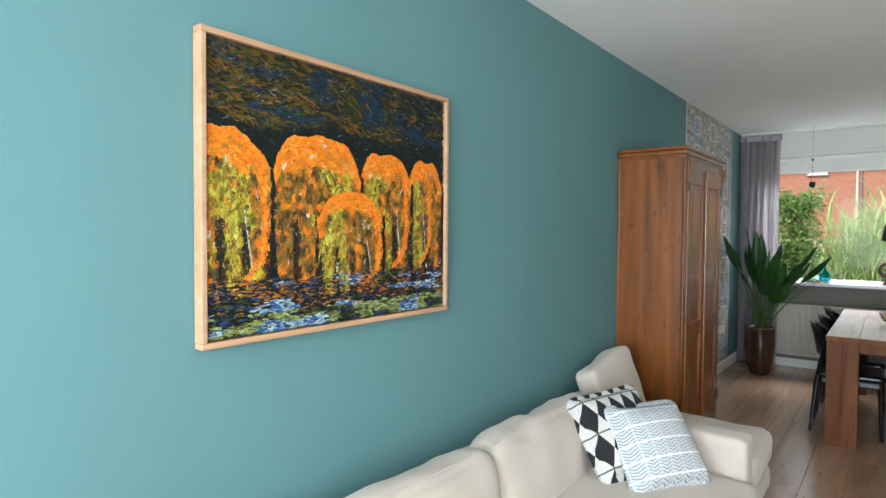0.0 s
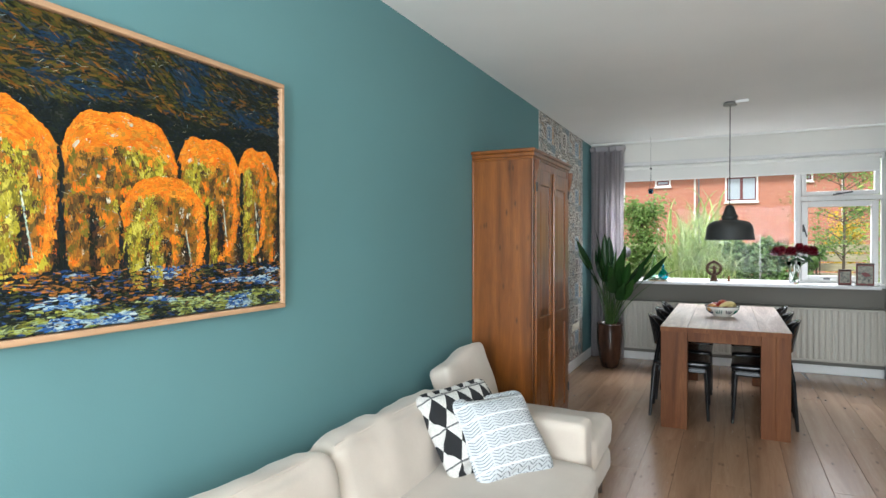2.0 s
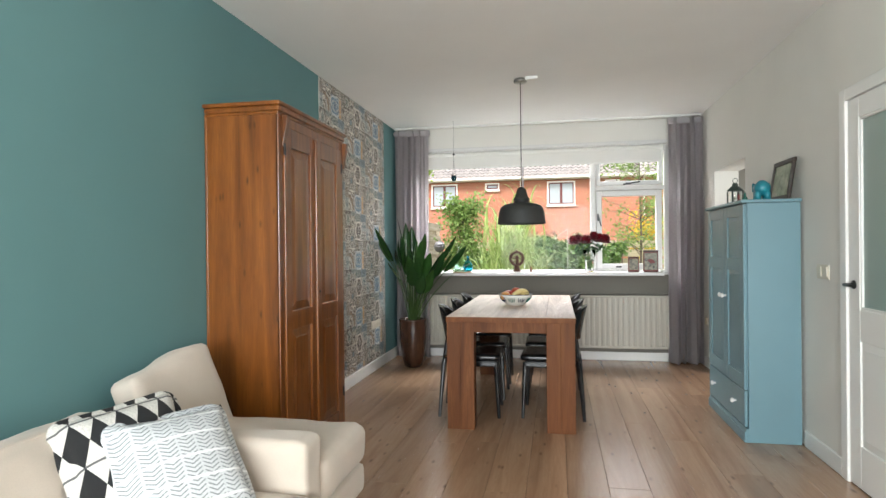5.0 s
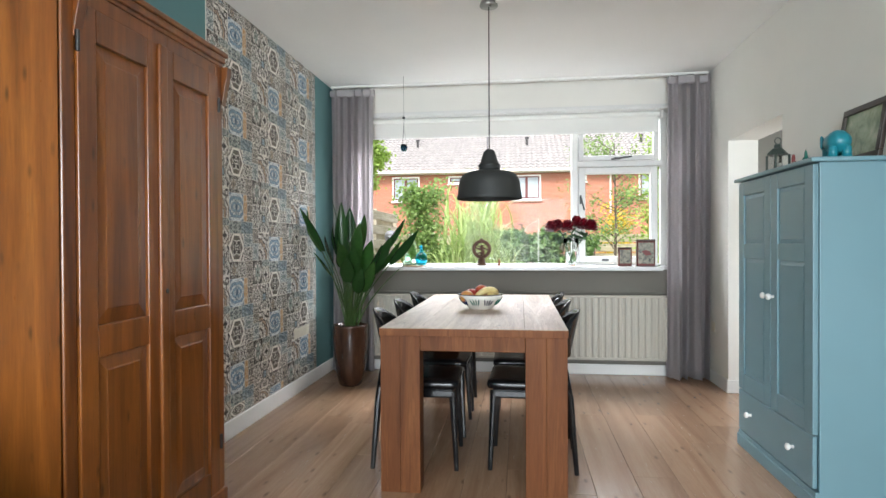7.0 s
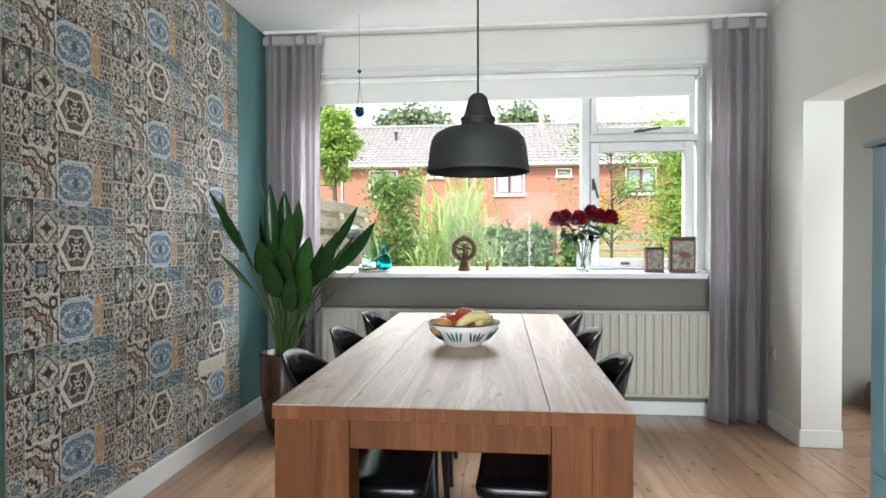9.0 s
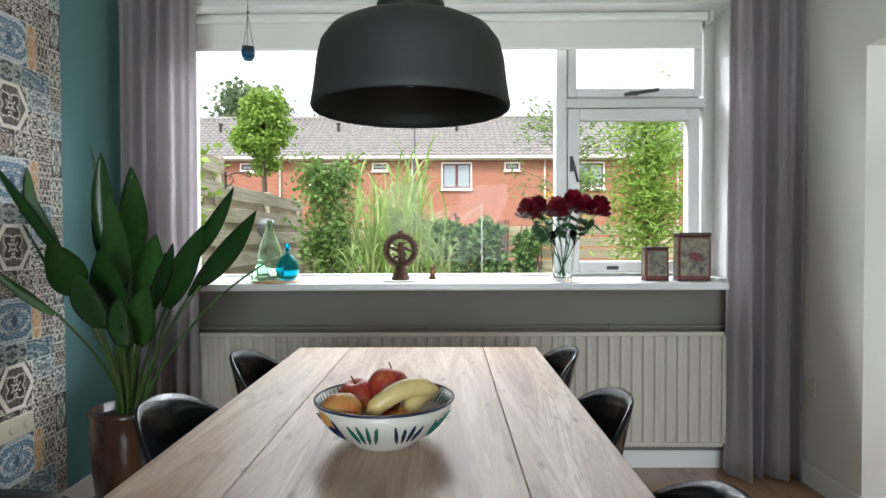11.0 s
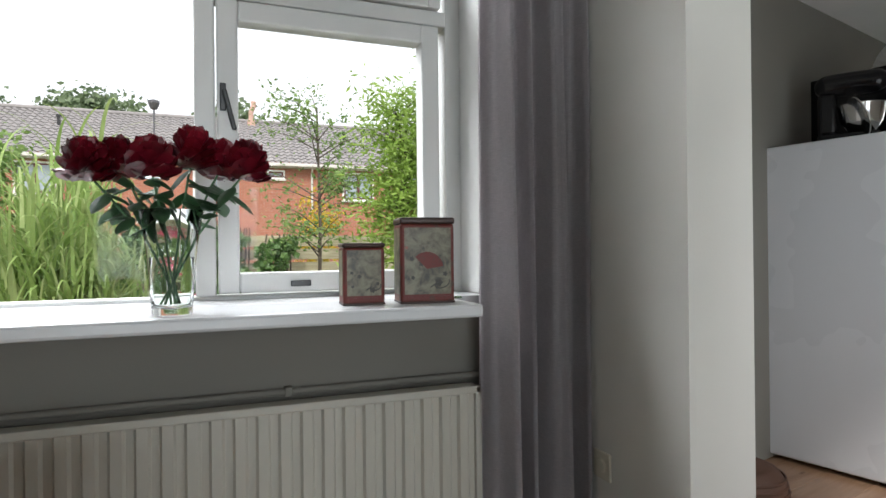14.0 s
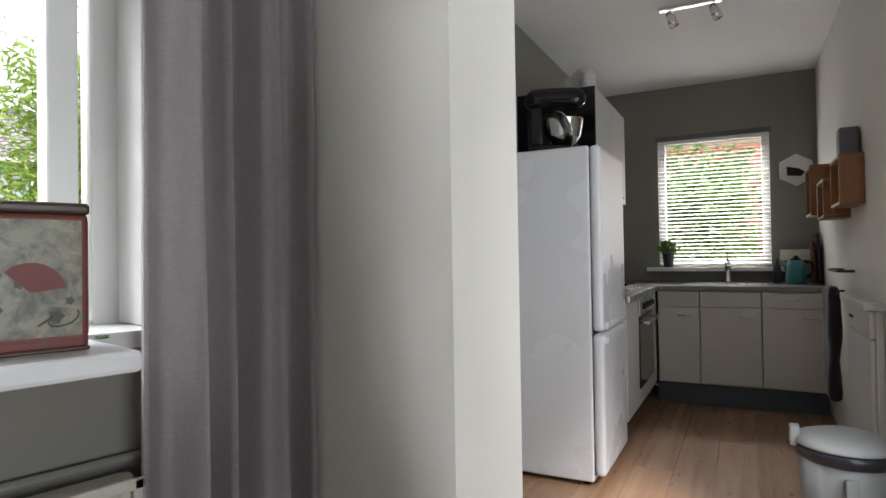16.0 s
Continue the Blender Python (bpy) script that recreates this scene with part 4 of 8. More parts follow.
        if k > 0.22:
            c = rnd.choice([(0.30, 0.45, 0.55), (0.02, 0.12, 0.38), (0.03, 0.10, 0.28), (0.50, 0.60, 0.58)])
        elif k < -0.2:
            c = rnd.choice(NIGHT + [(0.02, 0.06, 0.18), (0.10, 0.11, 0.02)])
        elif v < 0.07:
            c = rnd.choice([(0.30, 0.34, 0.06), (0.20, 0.20, 0.03), (0.36, 0.44, 0.20), (0.05, 0.07, 0.03)])
        else:
            c = rnd.choice(NIGHT + [(0.45, 0.16, 0.02), (0.30, 0.12, 0.02), (0.01, 0.05, 0.16)])
        stroke(u, v, rnd.gauss(0.0, 0.18), rnd.uniform(0.004, 0.014), rnd.uniform(0.0010, 0.0028), c)
    for i in range(260):                                      # dry light scratches
        u, v = rnd.random(), rnd.random()
        stroke(u, v, rnd.gauss(0.3 if v > 0.7 else 0.0, 0.5), rnd.uniform(0.003, 0.010), 0.0005, rnd.choice([(0.35, 0.40, 0.38), (0.20, 0.32, 0.36), (0.45, 0.40, 0.25)]))
    me = bpy.data.meshes.new("brush_strokes")
    me.from_pydata(verts, [], faces)
    att = me.color_attributes.new("pigment", "FLOAT_COLOR", "POINT")
    att.data.foreach_set("color", [k for c in cols for k in c])
    n = Nodes("oil_paint")
    ca = n.add("ShaderNodeVertexColor", layer_name="pigment")
    n.bump(n.noise(n.coords((1, 4, 1)), 320, 3), 0.4, 0.002)
    me.materials.append(n.done(ca.outputs["Color"], 0.5, 0, Specular_IOR_Level=0.25))
    ob = new("brush_strokes", me)
    ob.parent = p
    tagged(ob, "thick visible strokes of oil paint", kind="stuff")
    return p


painting()

# ---------------------------------------------------------------- door to the hall
door = thing("door_1", (W, 0, 0), label="white painted panel door with a frosted upper pane, closed", category="door", kind="structure")
part("door_frame", merged(box(-0.016, 0.10, DOOR_Y1 - 0.055, DOOR_Y1 + 0.012, 0.0, DOOR_Z + 0.012, 0.004), box(-0.016, 0.10, DOOR_Y0 - 0.012, DOOR_Y0 + 0.055, 0.0, DOOR_Z + 0.012, 0.004),
                          box(-0.016, 0.10, DOOR_Y0 + 0.055, DOOR_Y1 - 0.055, DOOR_Z - 0.05, DOOR_Z + 0.012, 0.004)), WHITE_GLOSS, door)
dy0, dy1 = DOOR_Y0 + 0.058, DOOR_Y1 - 0.058
leaf = part("door_leaf", merged(box(-0.004, 0.036, dy0, dy0 + 0.11, 0.006, DOOR_Z - 0.053, 0.004), box(-0.004, 0.036, dy1 - 0.11, dy1, 0.006, DOOR_Z - 0.053, 0.004),
                                *[box(-0.0036, 0.036, dy0 + 0.11, dy1 - 0.11, z0, z1, 0.004) for z0, z1 in ((0.006, 0.22), (0.74, 0.90), (DOOR_Z - 0.16, DOOR_Z - 0.053))]), WHITE_GLOSS, door)
part("panel", moved(raised_panel(dy1 - dy0 - 0.216, 0.524, 0.010, 0.04, 0.006), Matrix.Translation((0.010, (dy0 + dy1) / 2, 0.48)) @ pose(0, 0, 0, 0, 0, -90)), WHITE_GLOSS, leaf)
FROST = Nodes("frosted_glass")
FROST = FROST.done((0.36, 0.47, 0.43), 0.35, 0, Transmission_Weight=0.25, IOR=1.45)
part("pane", box(0.012, 0.018, dy0 + 0.105, dy1 - 0.105, 0.895, DOOR_Z - 0.155, 0), FROST, leaf, "pale green frosted glass pane")
part("glazing_bead", merged(box(0.0, 0.012, dy0 + 0.11, dy0 + 0.122, 0.90, DOOR_Z - 0.16, 0.002), box(0.0, 0.012, dy1 - 0.122, dy1 - 0.11, 0.90, DOOR_Z - 0.16, 0.002),
                            box(0.0, 0.012, dy0 + 0.122, dy1 - 0.122, 0.90, 0.912, 0.002), box(0.0, 0.012, dy0 + 0.122, dy1 - 0.122, DOOR_Z - 0.172, DOOR_Z - 0.16, 0.002)), WHITE_GLOSS, leaf)
part("door_handle", merged(moved(lathe([(0.0, 0), (0.022, 0.0), (0.022, 0.006), (0.009, 0.009), (0.008, 0.045), (0.0, 0.05)], 16), Matrix.Translation((-0.004, dy1 - 0.055, 1.02)) @ pose(0, 0, 0, 0, -90, 0)),
                           tube([(-0.048, dy1 - 0.05, 1.02), (-0.05, dy1 - 0.12, 1.02), (-0.048, dy1 - 0.16, 1.018)], [0.009, 0.008, 0.007], 10)), DARK_METAL, leaf, "dark metal lever handle", smooth=True)
# board closes the doorway; its dull colour stands for the hall's dimness
part("backing", box(0.10, 0.14, DOOR_Y0 - 0.02, DOOR_Y1 + 0.02, 0, DOOR_Z + 0.02, 0), TAUPE, door, "plain taupe board in place of the dim hall")

PLASTIC = paint("cream_plastic", (0.66, 0.61, 0.50), 0.35, 0.03, 0)


def wall_plate(name, at, rz, gangs, label, holes):
    """A switch or socket plate, its face towards -y before turning."""
    s = thing(name, at, rz, label=label, category="socket" if holes else "switch")
    w = 0.075 * gangs
    part("plate", box(-w / 2, w / 2, -0.010, -0.001, -0.04, 0.04, 0.004), PLASTIC, s)
    for i in range(gangs):
        x = -w / 2 + 0.0375 + 0.075 * i
        if holes:
            part("socket_well", moved(lathe([(0.0, 0.003), (0.016, 0.003), (0.019, 0.0), (0.022, 0.0), (0.022, -0.002)], 20), Matrix.Translation((x, -0.011, 0)) @ pose(0, 0, 0, 90, 0, 0)), PLASTIC, s)
            for k in (-1, 1):
                part("pin_hole", moved(lathe([(0.0, 0.0), (0.003, 0.0), (0.003, 0.002), (0.0, 0.002)], 8), Matrix.Translation((x + k * 0.009, -0.0085, 0)) @ pose(0, 0, 0, 90, 0, 0)), BLACK, s)
        else:
            part("rocker", moved(box(-0.026, 0.026, -0.006, 0.002, -0.028, 0.028, 0.002), Matrix.Translation((x, -0.010, 0)) @ pose(0, 0, 0, 3, 0, 0)), PLASTIC, s)
    return s


wall_plate("socket", (0.0075, 4.12, 0.465), 90, 4, "four-gang cream socket plate on the tiled wall", True)
wall_plate("socket", (W - 0.0005, 4.76, 0.46), -90, 1, "white double socket low on the wall", True)
wall_plate("light_switch", (W - 0.0005, 2.10, 1.07), -90, 2, "cream double light switch beside the door", False)

# ---------------------------------------------------------------- plant in its pot
LEAF = Nodes("plant_leaf")
_v = LEAF.coords()
_c = LEAF.mix(LEAF.grey(LEAF.random(), 0, 1), (0.022, 0.078, 0.025), (0.075, 0.19, 0.042))
_c = LEAF.mix(LEAF.grey(LEAF.noise(_v, 60, 3), 0.35, 0.75, 0, 0.5), _c, (0.03, 0.085, 0.028))
LEAF = LEAF.done(_c, 0.24, 0)
STEM = paint("plant_stem", (0.05, 0.10, 0.025), 0.45, 0.15, 0)
POT = Nodes("glazed_pot")
_g = POT.noise(POT.coords((6, 6, 1.2)), 2.2, 4)
POT = POT.done(POT.ramp(_g, (0.3, (0.018, 0.009, 0.006)), (0.6, (0.06, 0.025, 0.014)), (0.8, (0.11, 0.05, 0.025))), 0.22)


def paddle(length, width, droop, fold, rows=10):
    """A long leaf from the origin along +z that bends towards +x."""
    bm = bmesh.new()
    spine = []
    ang, x, z = 0.0, 0.0, 0.0
    grid = []
    for i in range(rows + 1):
        f = i / rows
        w = width / 2 * (math.sin(math.pi * min(1, f * 0.93 + 0.07)) ** 0.75) * (1.0 - 0.25 * f)
        if i == rows:
            w = 0.002
        nx, nz = math.cos(ang), -math.sin(ang)
        line = []
        for j, s in enumerate((-1, -0.55, 0, 0.55, 1)):
            up = fold * abs(s) * w
            line.append(bm.verts.new((x + nx * up, s * w, z + nz * up)))
        grid.append(line)
        ang += droop / rows
        x += math.sin(ang) * length / rows
        z += math.cos(ang) * length / rows
    for i in range(rows):
        for j in range(4):
            bm.faces.new((grid[i][j], grid[i][j + 1], grid[i + 1][j + 1], grid[i + 1][j]))
    bmesh.ops.solidify(bm, geom=bm.faces[:], thickness=0.0016)
    return bm


def potted_plant():
    p = thing("potted_plant", (0.335, 4.36, 0), label="tall houseplant with dark green paddle leaves in a glazed pot", category="plant")
    part("pot", lathe([(0.0, 0.0), (0.075, 0.0), (0.092, 0.015), (0.118, 0.12), (0.136, 0.28), (0.140, 0.40), (0.136, 0.46), (0.142, 0.475), (0.142, 0.492), (0.128, 0.495), (0.122, 0.46), (0.0, 0.455)], 40), POT, p, "brown glazed tall pot", smooth=True)
    part("soil", moved(lathe([(0.0, 0.012), (0.07, 0.008), (0.121, 0.0), (0.121, -0.01), (0.0, -0.01)], 24), pose(0, 0, 0.46)), paint("soil", (0.03, 0.02, 0.014), 0.95, 0.3, 0.5), p)
    rnd = random.Random(12)
    for i in range(32):
        az = rnd.uniform(0, 2 * math.pi) if i > 13 else -1.57 + rnd.uniform(-1.5, 1.5)
        lean = rnd.uniform(0.05, 0.55) if i > 9 else rnd.uniform(0.40, 0.75)
        ln = rnd.uniform(0.38, 0.76) * (1.0 - 0.15 * lean)
        cx, cy = math.cos(az), math.sin(az)
        if cx < -0.25:
            lean *= 0.55
        if cy > 0.3:
            lean *= 0.6
        r0 = rnd.uniform(0.01, 0.07)
        pts = []
        for k in range(7):
            f = k / 6
            out = r0 + ln * (math.sin(lean) * f * (0.5 + 0.6 * f))
            pts.append((cx * out, cy * out, 0.455 + ln * math.cos(lean) * f))
        part("stem", tube(pts, [0.008 - 0.004 * k / 6 for k in range(7)], 6), STEM, p, smooth=True)
        tip, before = Vector(pts[-1]), Vector(pts[-2])
        way = (tip - before).normalized()
        tilt = math.acos(max(-1, min(1, way.z)))
        m = Matrix.Translation(tip) @ pose(0, 0, 0, 0, 0, math.degrees(az)) @ pose(0, 0, 0, 0, math.degrees(tilt), 0) @ pose(0, 0, 0, 0, 0, rnd.uniform(-50, 50))
        lf = moved(paddle(rnd.uniform(0.26, 0.40), rnd.uniform(0.085, 0.135), rnd.uniform(-0.1, 0.35), rnd.uniform(0.15, 0.55)), m)
        for v in lf.verts:
            v.co.x = max(v.co.x, -0.325 + 0.004 * rnd.random())
        part("leaf", lf, LEAF, p, smooth=True)
    return p


potted_plant()

# ---------------------------------------------------------------- fruit bowl
CERAMIC = paint("bowl_glaze", (0.70, 0.68, 0.62), 0.25, 0.04, 0)
NAVY = paint("navy_glaze", (0.015, 0.02, 0.06), 0.25)
GREEN_GLAZE = paint("green_glaze", (0.02, 0.13, 0.10), 0.25)
bowl = thing("fruit_bowl", (1.475, 3.20, 0.7602), label="white glazed ceramic fruit bowl with blue and green brush marks", category="bowl")
bowl.matrix_basis = bowl.matrix_basis @ Matrix.Diagonal((1.0, 1.0, 0.87, 1.0))
part("bowl_body", lathe([(0.0, 0.0), (0.062, 0.0), (0.066, 0.006), (0.095, 0.030), (0.122, 0.066), (0.137, 0.100), (0.134, 0.101), (0.118, 0.070), (0.090, 0.036), (0.060, 0.014), (0.0, 0.010)], 56), CERAMIC, bowl, smooth=True)
part("rim", lathe([(0.1335, 0.0995), (0.1375, 0.0985), (0.1380, 0.1025), (0.1335, 0.1035), (0.1335, 0.0995)], 56, False), NAVY, bowl, "dark blue rim", smooth=True)
part("inner_stripes", merged(*[tube([(0.1325 * math.cos(a), 0.1325 * math.sin(a), 0.097), (0.124 * math.cos(a + 0.03), 0.124 * math.sin(a + 0.03), 0.082), (0.1145 * math.cos(a + 0.05), 0.1145 * math.sin(a + 0.05), 0.066)], [0.0012, 0.0024, 0.0010], 5)
                                for a in [2 * math.pi * k / 60 for k in range(60)]]), GREEN_GLAZE, bowl, "dark green painted strokes inside the rim")
rnd = random.Random(3)
for i in range(9):
    az = 2 * math.pi * i / 9 + 0.3
    for k in range(4):
        a = az + (k - 1.5) * 0.10
        pts = []
        for f in (0.0, 0.35, 0.7, 1.0):
            zz = 0.030 + 0.052 * f * (0.7 + 0.3 * rnd.random())
            r = 0.0955 + (zz - 0.030) * 0.74 + 0.0006 - 0.0045 * math.sin(math.pi * (zz - 0.03) / 0.07) * 0
            pts.append((r * math.cos(a + 0.05 * f * (k - 1.5)), r * math.sin(a + 0.05 * f * (k - 1.5)), zz))
        part("brush_mark", tube(pts, [0.0015, 0.004, 0.0035, 0.0012], 6), NAVY if i % 2 else GREEN_GLAZE, bowl)


def fruit_skin(name, a, b, c):
    n = Nodes(name)
    v = n.coords()
    col = n.ramp(n.noise(v, 14, 4, 0.6), (0.35, a), (0.52, b), (0.7, c))
    sp = n.noise(n.coords((1, 1, 0.3)), 120, 2)
    return n.done(n.mix(n.grey(sp, 0.6, 0.75, 0, 0.4), col, c), 0.3)


APPLE = fruit_skin("apple_skin", (0.30, 0.018, 0.02), (0.42, 0.06, 0.03), (0.62, 0.38, 0.10))
APPLE2 = fruit_skin("apple_skin_yellow", (0.55, 0.36, 0.10), (0.60, 0.24, 0.07), (0.50, 0.08, 0.04))
BANANA = fruit_skin("banana_skin", (0.62, 0.46, 0.16), (0.68, 0.54, 0.24), (0.55, 0.44, 0.18))


def apple(at, r, material, label):
    a = thing("apple", at, label=label, category="apple", group="fruit in the bowl")
    a.matrix_basis = pose(*at, random.uniform(-25, 25), random.uniform(-25, 25), random.uniform(0, 360))
    prof = [(0.0, -0.78)] + [(math.sin(t) * (1.0 + 0.06 * math.cos(t)), -math.cos(t) * 0.88 + (0.0 if t < 2.6 else -(t - 2.6) * 0.55)) for t in [0.25 + 2.75 * k / 14 for k in range(15)]] + [(0.0, 0.56)]
    part("flesh", lathe([(x * r, z * r) for x, z in prof], 24), material, a, smooth=True)
    part("stalk", tube([(0, 0, 0.55 * r), (0.1 * r, 0, 0.85 * r), (0.25 * r, 0, 1.05 * r)], 0.0014, 5), TABLE_LEG, a)
    return a


bx, by, bz = 1.475, 3.20, 0.7442
apple((bx - 0.076, by - 0.055, bz + 0.092), 0.040, APPLE2, "yellow and red apple in the bowl")
apple((bx - 0.058, by + 0.024, bz + 0.100), 0.038, APPLE, "red apple in the bowl")
apple((bx + 0.006, by + 0.025, bz + 0.120), 0.042, APPLE, "dark red apple on top of the fruit")
apple((bx + 0.04, by - 0.05, bz + 0.066), 0.036, APPLE2, "orange-red apple low in the bowl")
apple((bx - 0.01, by + 0.075, bz + 0.075), 0.036, APPLE, "red apple at the back of the bowl")


def banana(pts, label):
    b = thing("banana", (0, 0, 0), label=label, category="banana", group="fruit in the bowl")
    n = len(pts)
    part("peel", tube(pts, [0.006] + [0.016 + 0.003 * math.sin(math.pi * k / (n - 1)) for k in range(1, n - 2)] + [0.012, 0.005], 8), BANANA, b, smooth=True)
    part("tip", moved(lathe([(0, 0), (0.004, 0), (0.003, 0.012), (0, 0.012)], 8), Matrix.Translation(pts[-1])), TABLE_LEG, b)
    return b


banana([(bx - 0.025 + 0.13 * f, by - 0.075 + 0.045 * f * f + 0.02 * f, bz + 0.090 + 0.032 * math.sin(math.pi * min(1, f * 0.9)) + 0.018 * f) for f in [k / 10 for k in range(11)]], "ripe yellow banana across the fruit")
banana([(bx + 0.05 + 0.05 * f, by - 0.065 + 0.13 * f, bz + 0.092 + 0.018 * math.sin(math.pi * f)) for f in [k / 10 for k in range(11)]], "yellow banana at the edge of the bowl")

# ---------------------------------------------------------------- on the window sill
SZ = 0.9502
GREEN_GLASS = glass("green_glass", (0.80, 0.95, 0.86), 0.06, 1.22)
BLUE_GLASS = glass("blue_glass", (0.07, 0.58, 0.72), 0.03, 1.25)
CLEAR_GLASS = glass("clear_glass", (0.97, 0.99, 0.98), 0.0, 1.2)
BRASS = metal("old_bronze", (0.20, 0.085, 0.04), 0.42)
tray = thing("tray", (0.795, 4.80, SZ), label="round pale wooden tray under the bottles", category="tray")
part("disc", lathe([(0.0, 0.0), (0.105, 0.0), (0.110, 0.004), (0.108, 0.010), (0.0, 0.010)], 40), FRAME_WOOD, tray, smooth=True)


def bottle(name, at, prof, material, label, wob=0.0):
    b = thing(name, at, label=label, category="bottle")
    bm = lathe(prof, 32)
    if wob:
        for v in bm.verts:
            k = noise.noise(v.co * 45)
            v.co.x *= 1 + wob * k
            v.co.y *= 1 + wob * k
    part("glass", bm, material, b, smooth=True)
    return b


bottle("glass_bottle", (0.755, 4.835, SZ + 0.0102), [(0.0, 0.0), (0.058, 0.0), (0.064, 0.012), (0.063, 0.07), (0.054, 0.135), (0.037, 0.195), (0.022, 0.235), (0.020, 0.262), (0.025, 0.267), (0.025, 0.280), (0.019, 0.280), (0.016, 0.236), (0.033, 0.190), (0.050, 0.132), (0.059, 0.07), (0.059, 0.016), (0.0, 0.006)], GREEN_GLASS,
       "tall pale green bottle of embossed glass", 0.06)
bottle("glass_flask", (0.735, 4.755, SZ + 0.0102), [(0.0, 0.0), (0.040, 0.0), (0.043, 0.008), (0.036, 0.045), (0.018, 0.075), (0.013, 0.09), (0.015, 0.10), (0.011, 0.10), (0.010, 0.09), (0.032, 0.044), (0.038, 0.012), (0.0, 0.005)], GREEN_GLASS,
       "small pale green glass flask", 0.03)
bottle("blue_bottle", (0.852, 4.790, SZ + 0.0102), [(0.0, 0.0), (0.030, 0.0), (0.048, 0.02), (0.055, 0.05), (0.050, 0.082), (0.030, 0.108), (0.014, 0.122), (0.011, 0.165), (0.014, 0.17), (0.010, 0.172), (0.008, 0.124), (0.026, 0.104), (0.046, 0.08), (0.050, 0.05), (0.042, 0.02), (0.0, 0.008)], BLUE_GLASS,
       "round turquoise glass bottle with a thin neck")

statue = bmesh.new()
ring = [(0.078 * math.cos(a), 0, 0.150 + 0.078 * math.sin(a)) for a in [2 * math.pi * i / 40 for i in range(41)]]
parts = [tube(ring, 0.012, 8, False), tube([(0.062 * math.cos(a), 0, 0.150 + 0.062 * math.sin(a)) for a in [2 * math.pi * i / 32 for i in range(33)]], 0.006, 6, False)]
for i in range(24):
    a = 2 * math.pi * i / 24
    parts.append(moved(lathe([(0, -0.006), (0.006, -0.003), (0.006, 0.003), (0, 0.008)], 8), Matrix.Translation((0.088 * math.cos(a), 0, 0.150 + 0.088 * math.sin(a)))))
for pts, r in (([(0.0, 0, 0.09), (0.012, 0, 0.125), (0.0, 0, 0.160), (0.004, 0, 0.19)], [0.018, 0.021, 0.016, 0.016]), ([(-0.055, 0, 0.165), (-0.02, 0, 0.150), (0.02, 0, 0.162), (0.056, 0, 0.145)], [0.007, 0.010, 0.010, 0.007]),
               ([(0.01, 0, 0.12), (-0.03, 0, 0.115), (-0.045, 0, 0.09)], [0.009, 0.007, 0.004]), ([(0.0, 0, 0.12), (0.025, 0, 0.10), (0.02, 0, 0.072)], [0.009, 0.007, 0.005]),
               ([(-0.05, 0, 0.19), (-0.01, 0, 0.17), (0.045, 0, 0.195)], [0.003, 0.006, 0.003])):
    parts.append(tube(pts, r, 8))
parts.append(lathe([(0.0, 0.0), (0.045, 0.0), (0.047, 0.012), (0.036, 0.018), (0.040, 0.030), (0.030, 0.038), (0.036, 0.052), (0.026, 0.060), (0.030, 0.070), (0.0, 0.074)], 24))
parts.append(moved(lathe([(0, 0), (0.014, 0.003), (0.012, 0.014), (0.0, 0.024)], 10), pose(0, 0, 0.235)))
ob = part("statue", merged(*parts), paint("dark_bronze", (0.10, 0.052, 0.032), 0.42, 0.3, 0.3, 8, 0.5), None, smooth=True)
ob.matrix_basis = pose(1.375, 4.87, SZ + 0.0062, 0, 0, -4) @ Matrix.Diagonal((0.94, 1.3, 0.94, 1))
tagged(ob, "small bronze openwork ring statue on a turned foot", "statue")
dish = thing("saucer", (1.370, 4.84, SZ), label="thin pale saucer under the statue", category="saucer")
part("disc", lathe([(0.0, 0.0), (0.075, 0.0), (0.08, 0.004), (0.078, 0.006), (0.0, 0.005)], 36), CERAMIC, dish, smooth=True)
ob = part("figurine", merged(lathe([(0.0, 0.0), (0.018, 0.0), (0.018, 0.008), (0.010, 0.014), (0.013, 0.03), (0.009, 0.045), (0.011, 0.055), (0.0, 0.066)], 14)), BRASS, None, smooth=True)
ob.matrix_basis = pose(1.525, 4.98, SZ)
tagged(ob, "tiny dark bronze figurine on the window sill", "figurine")

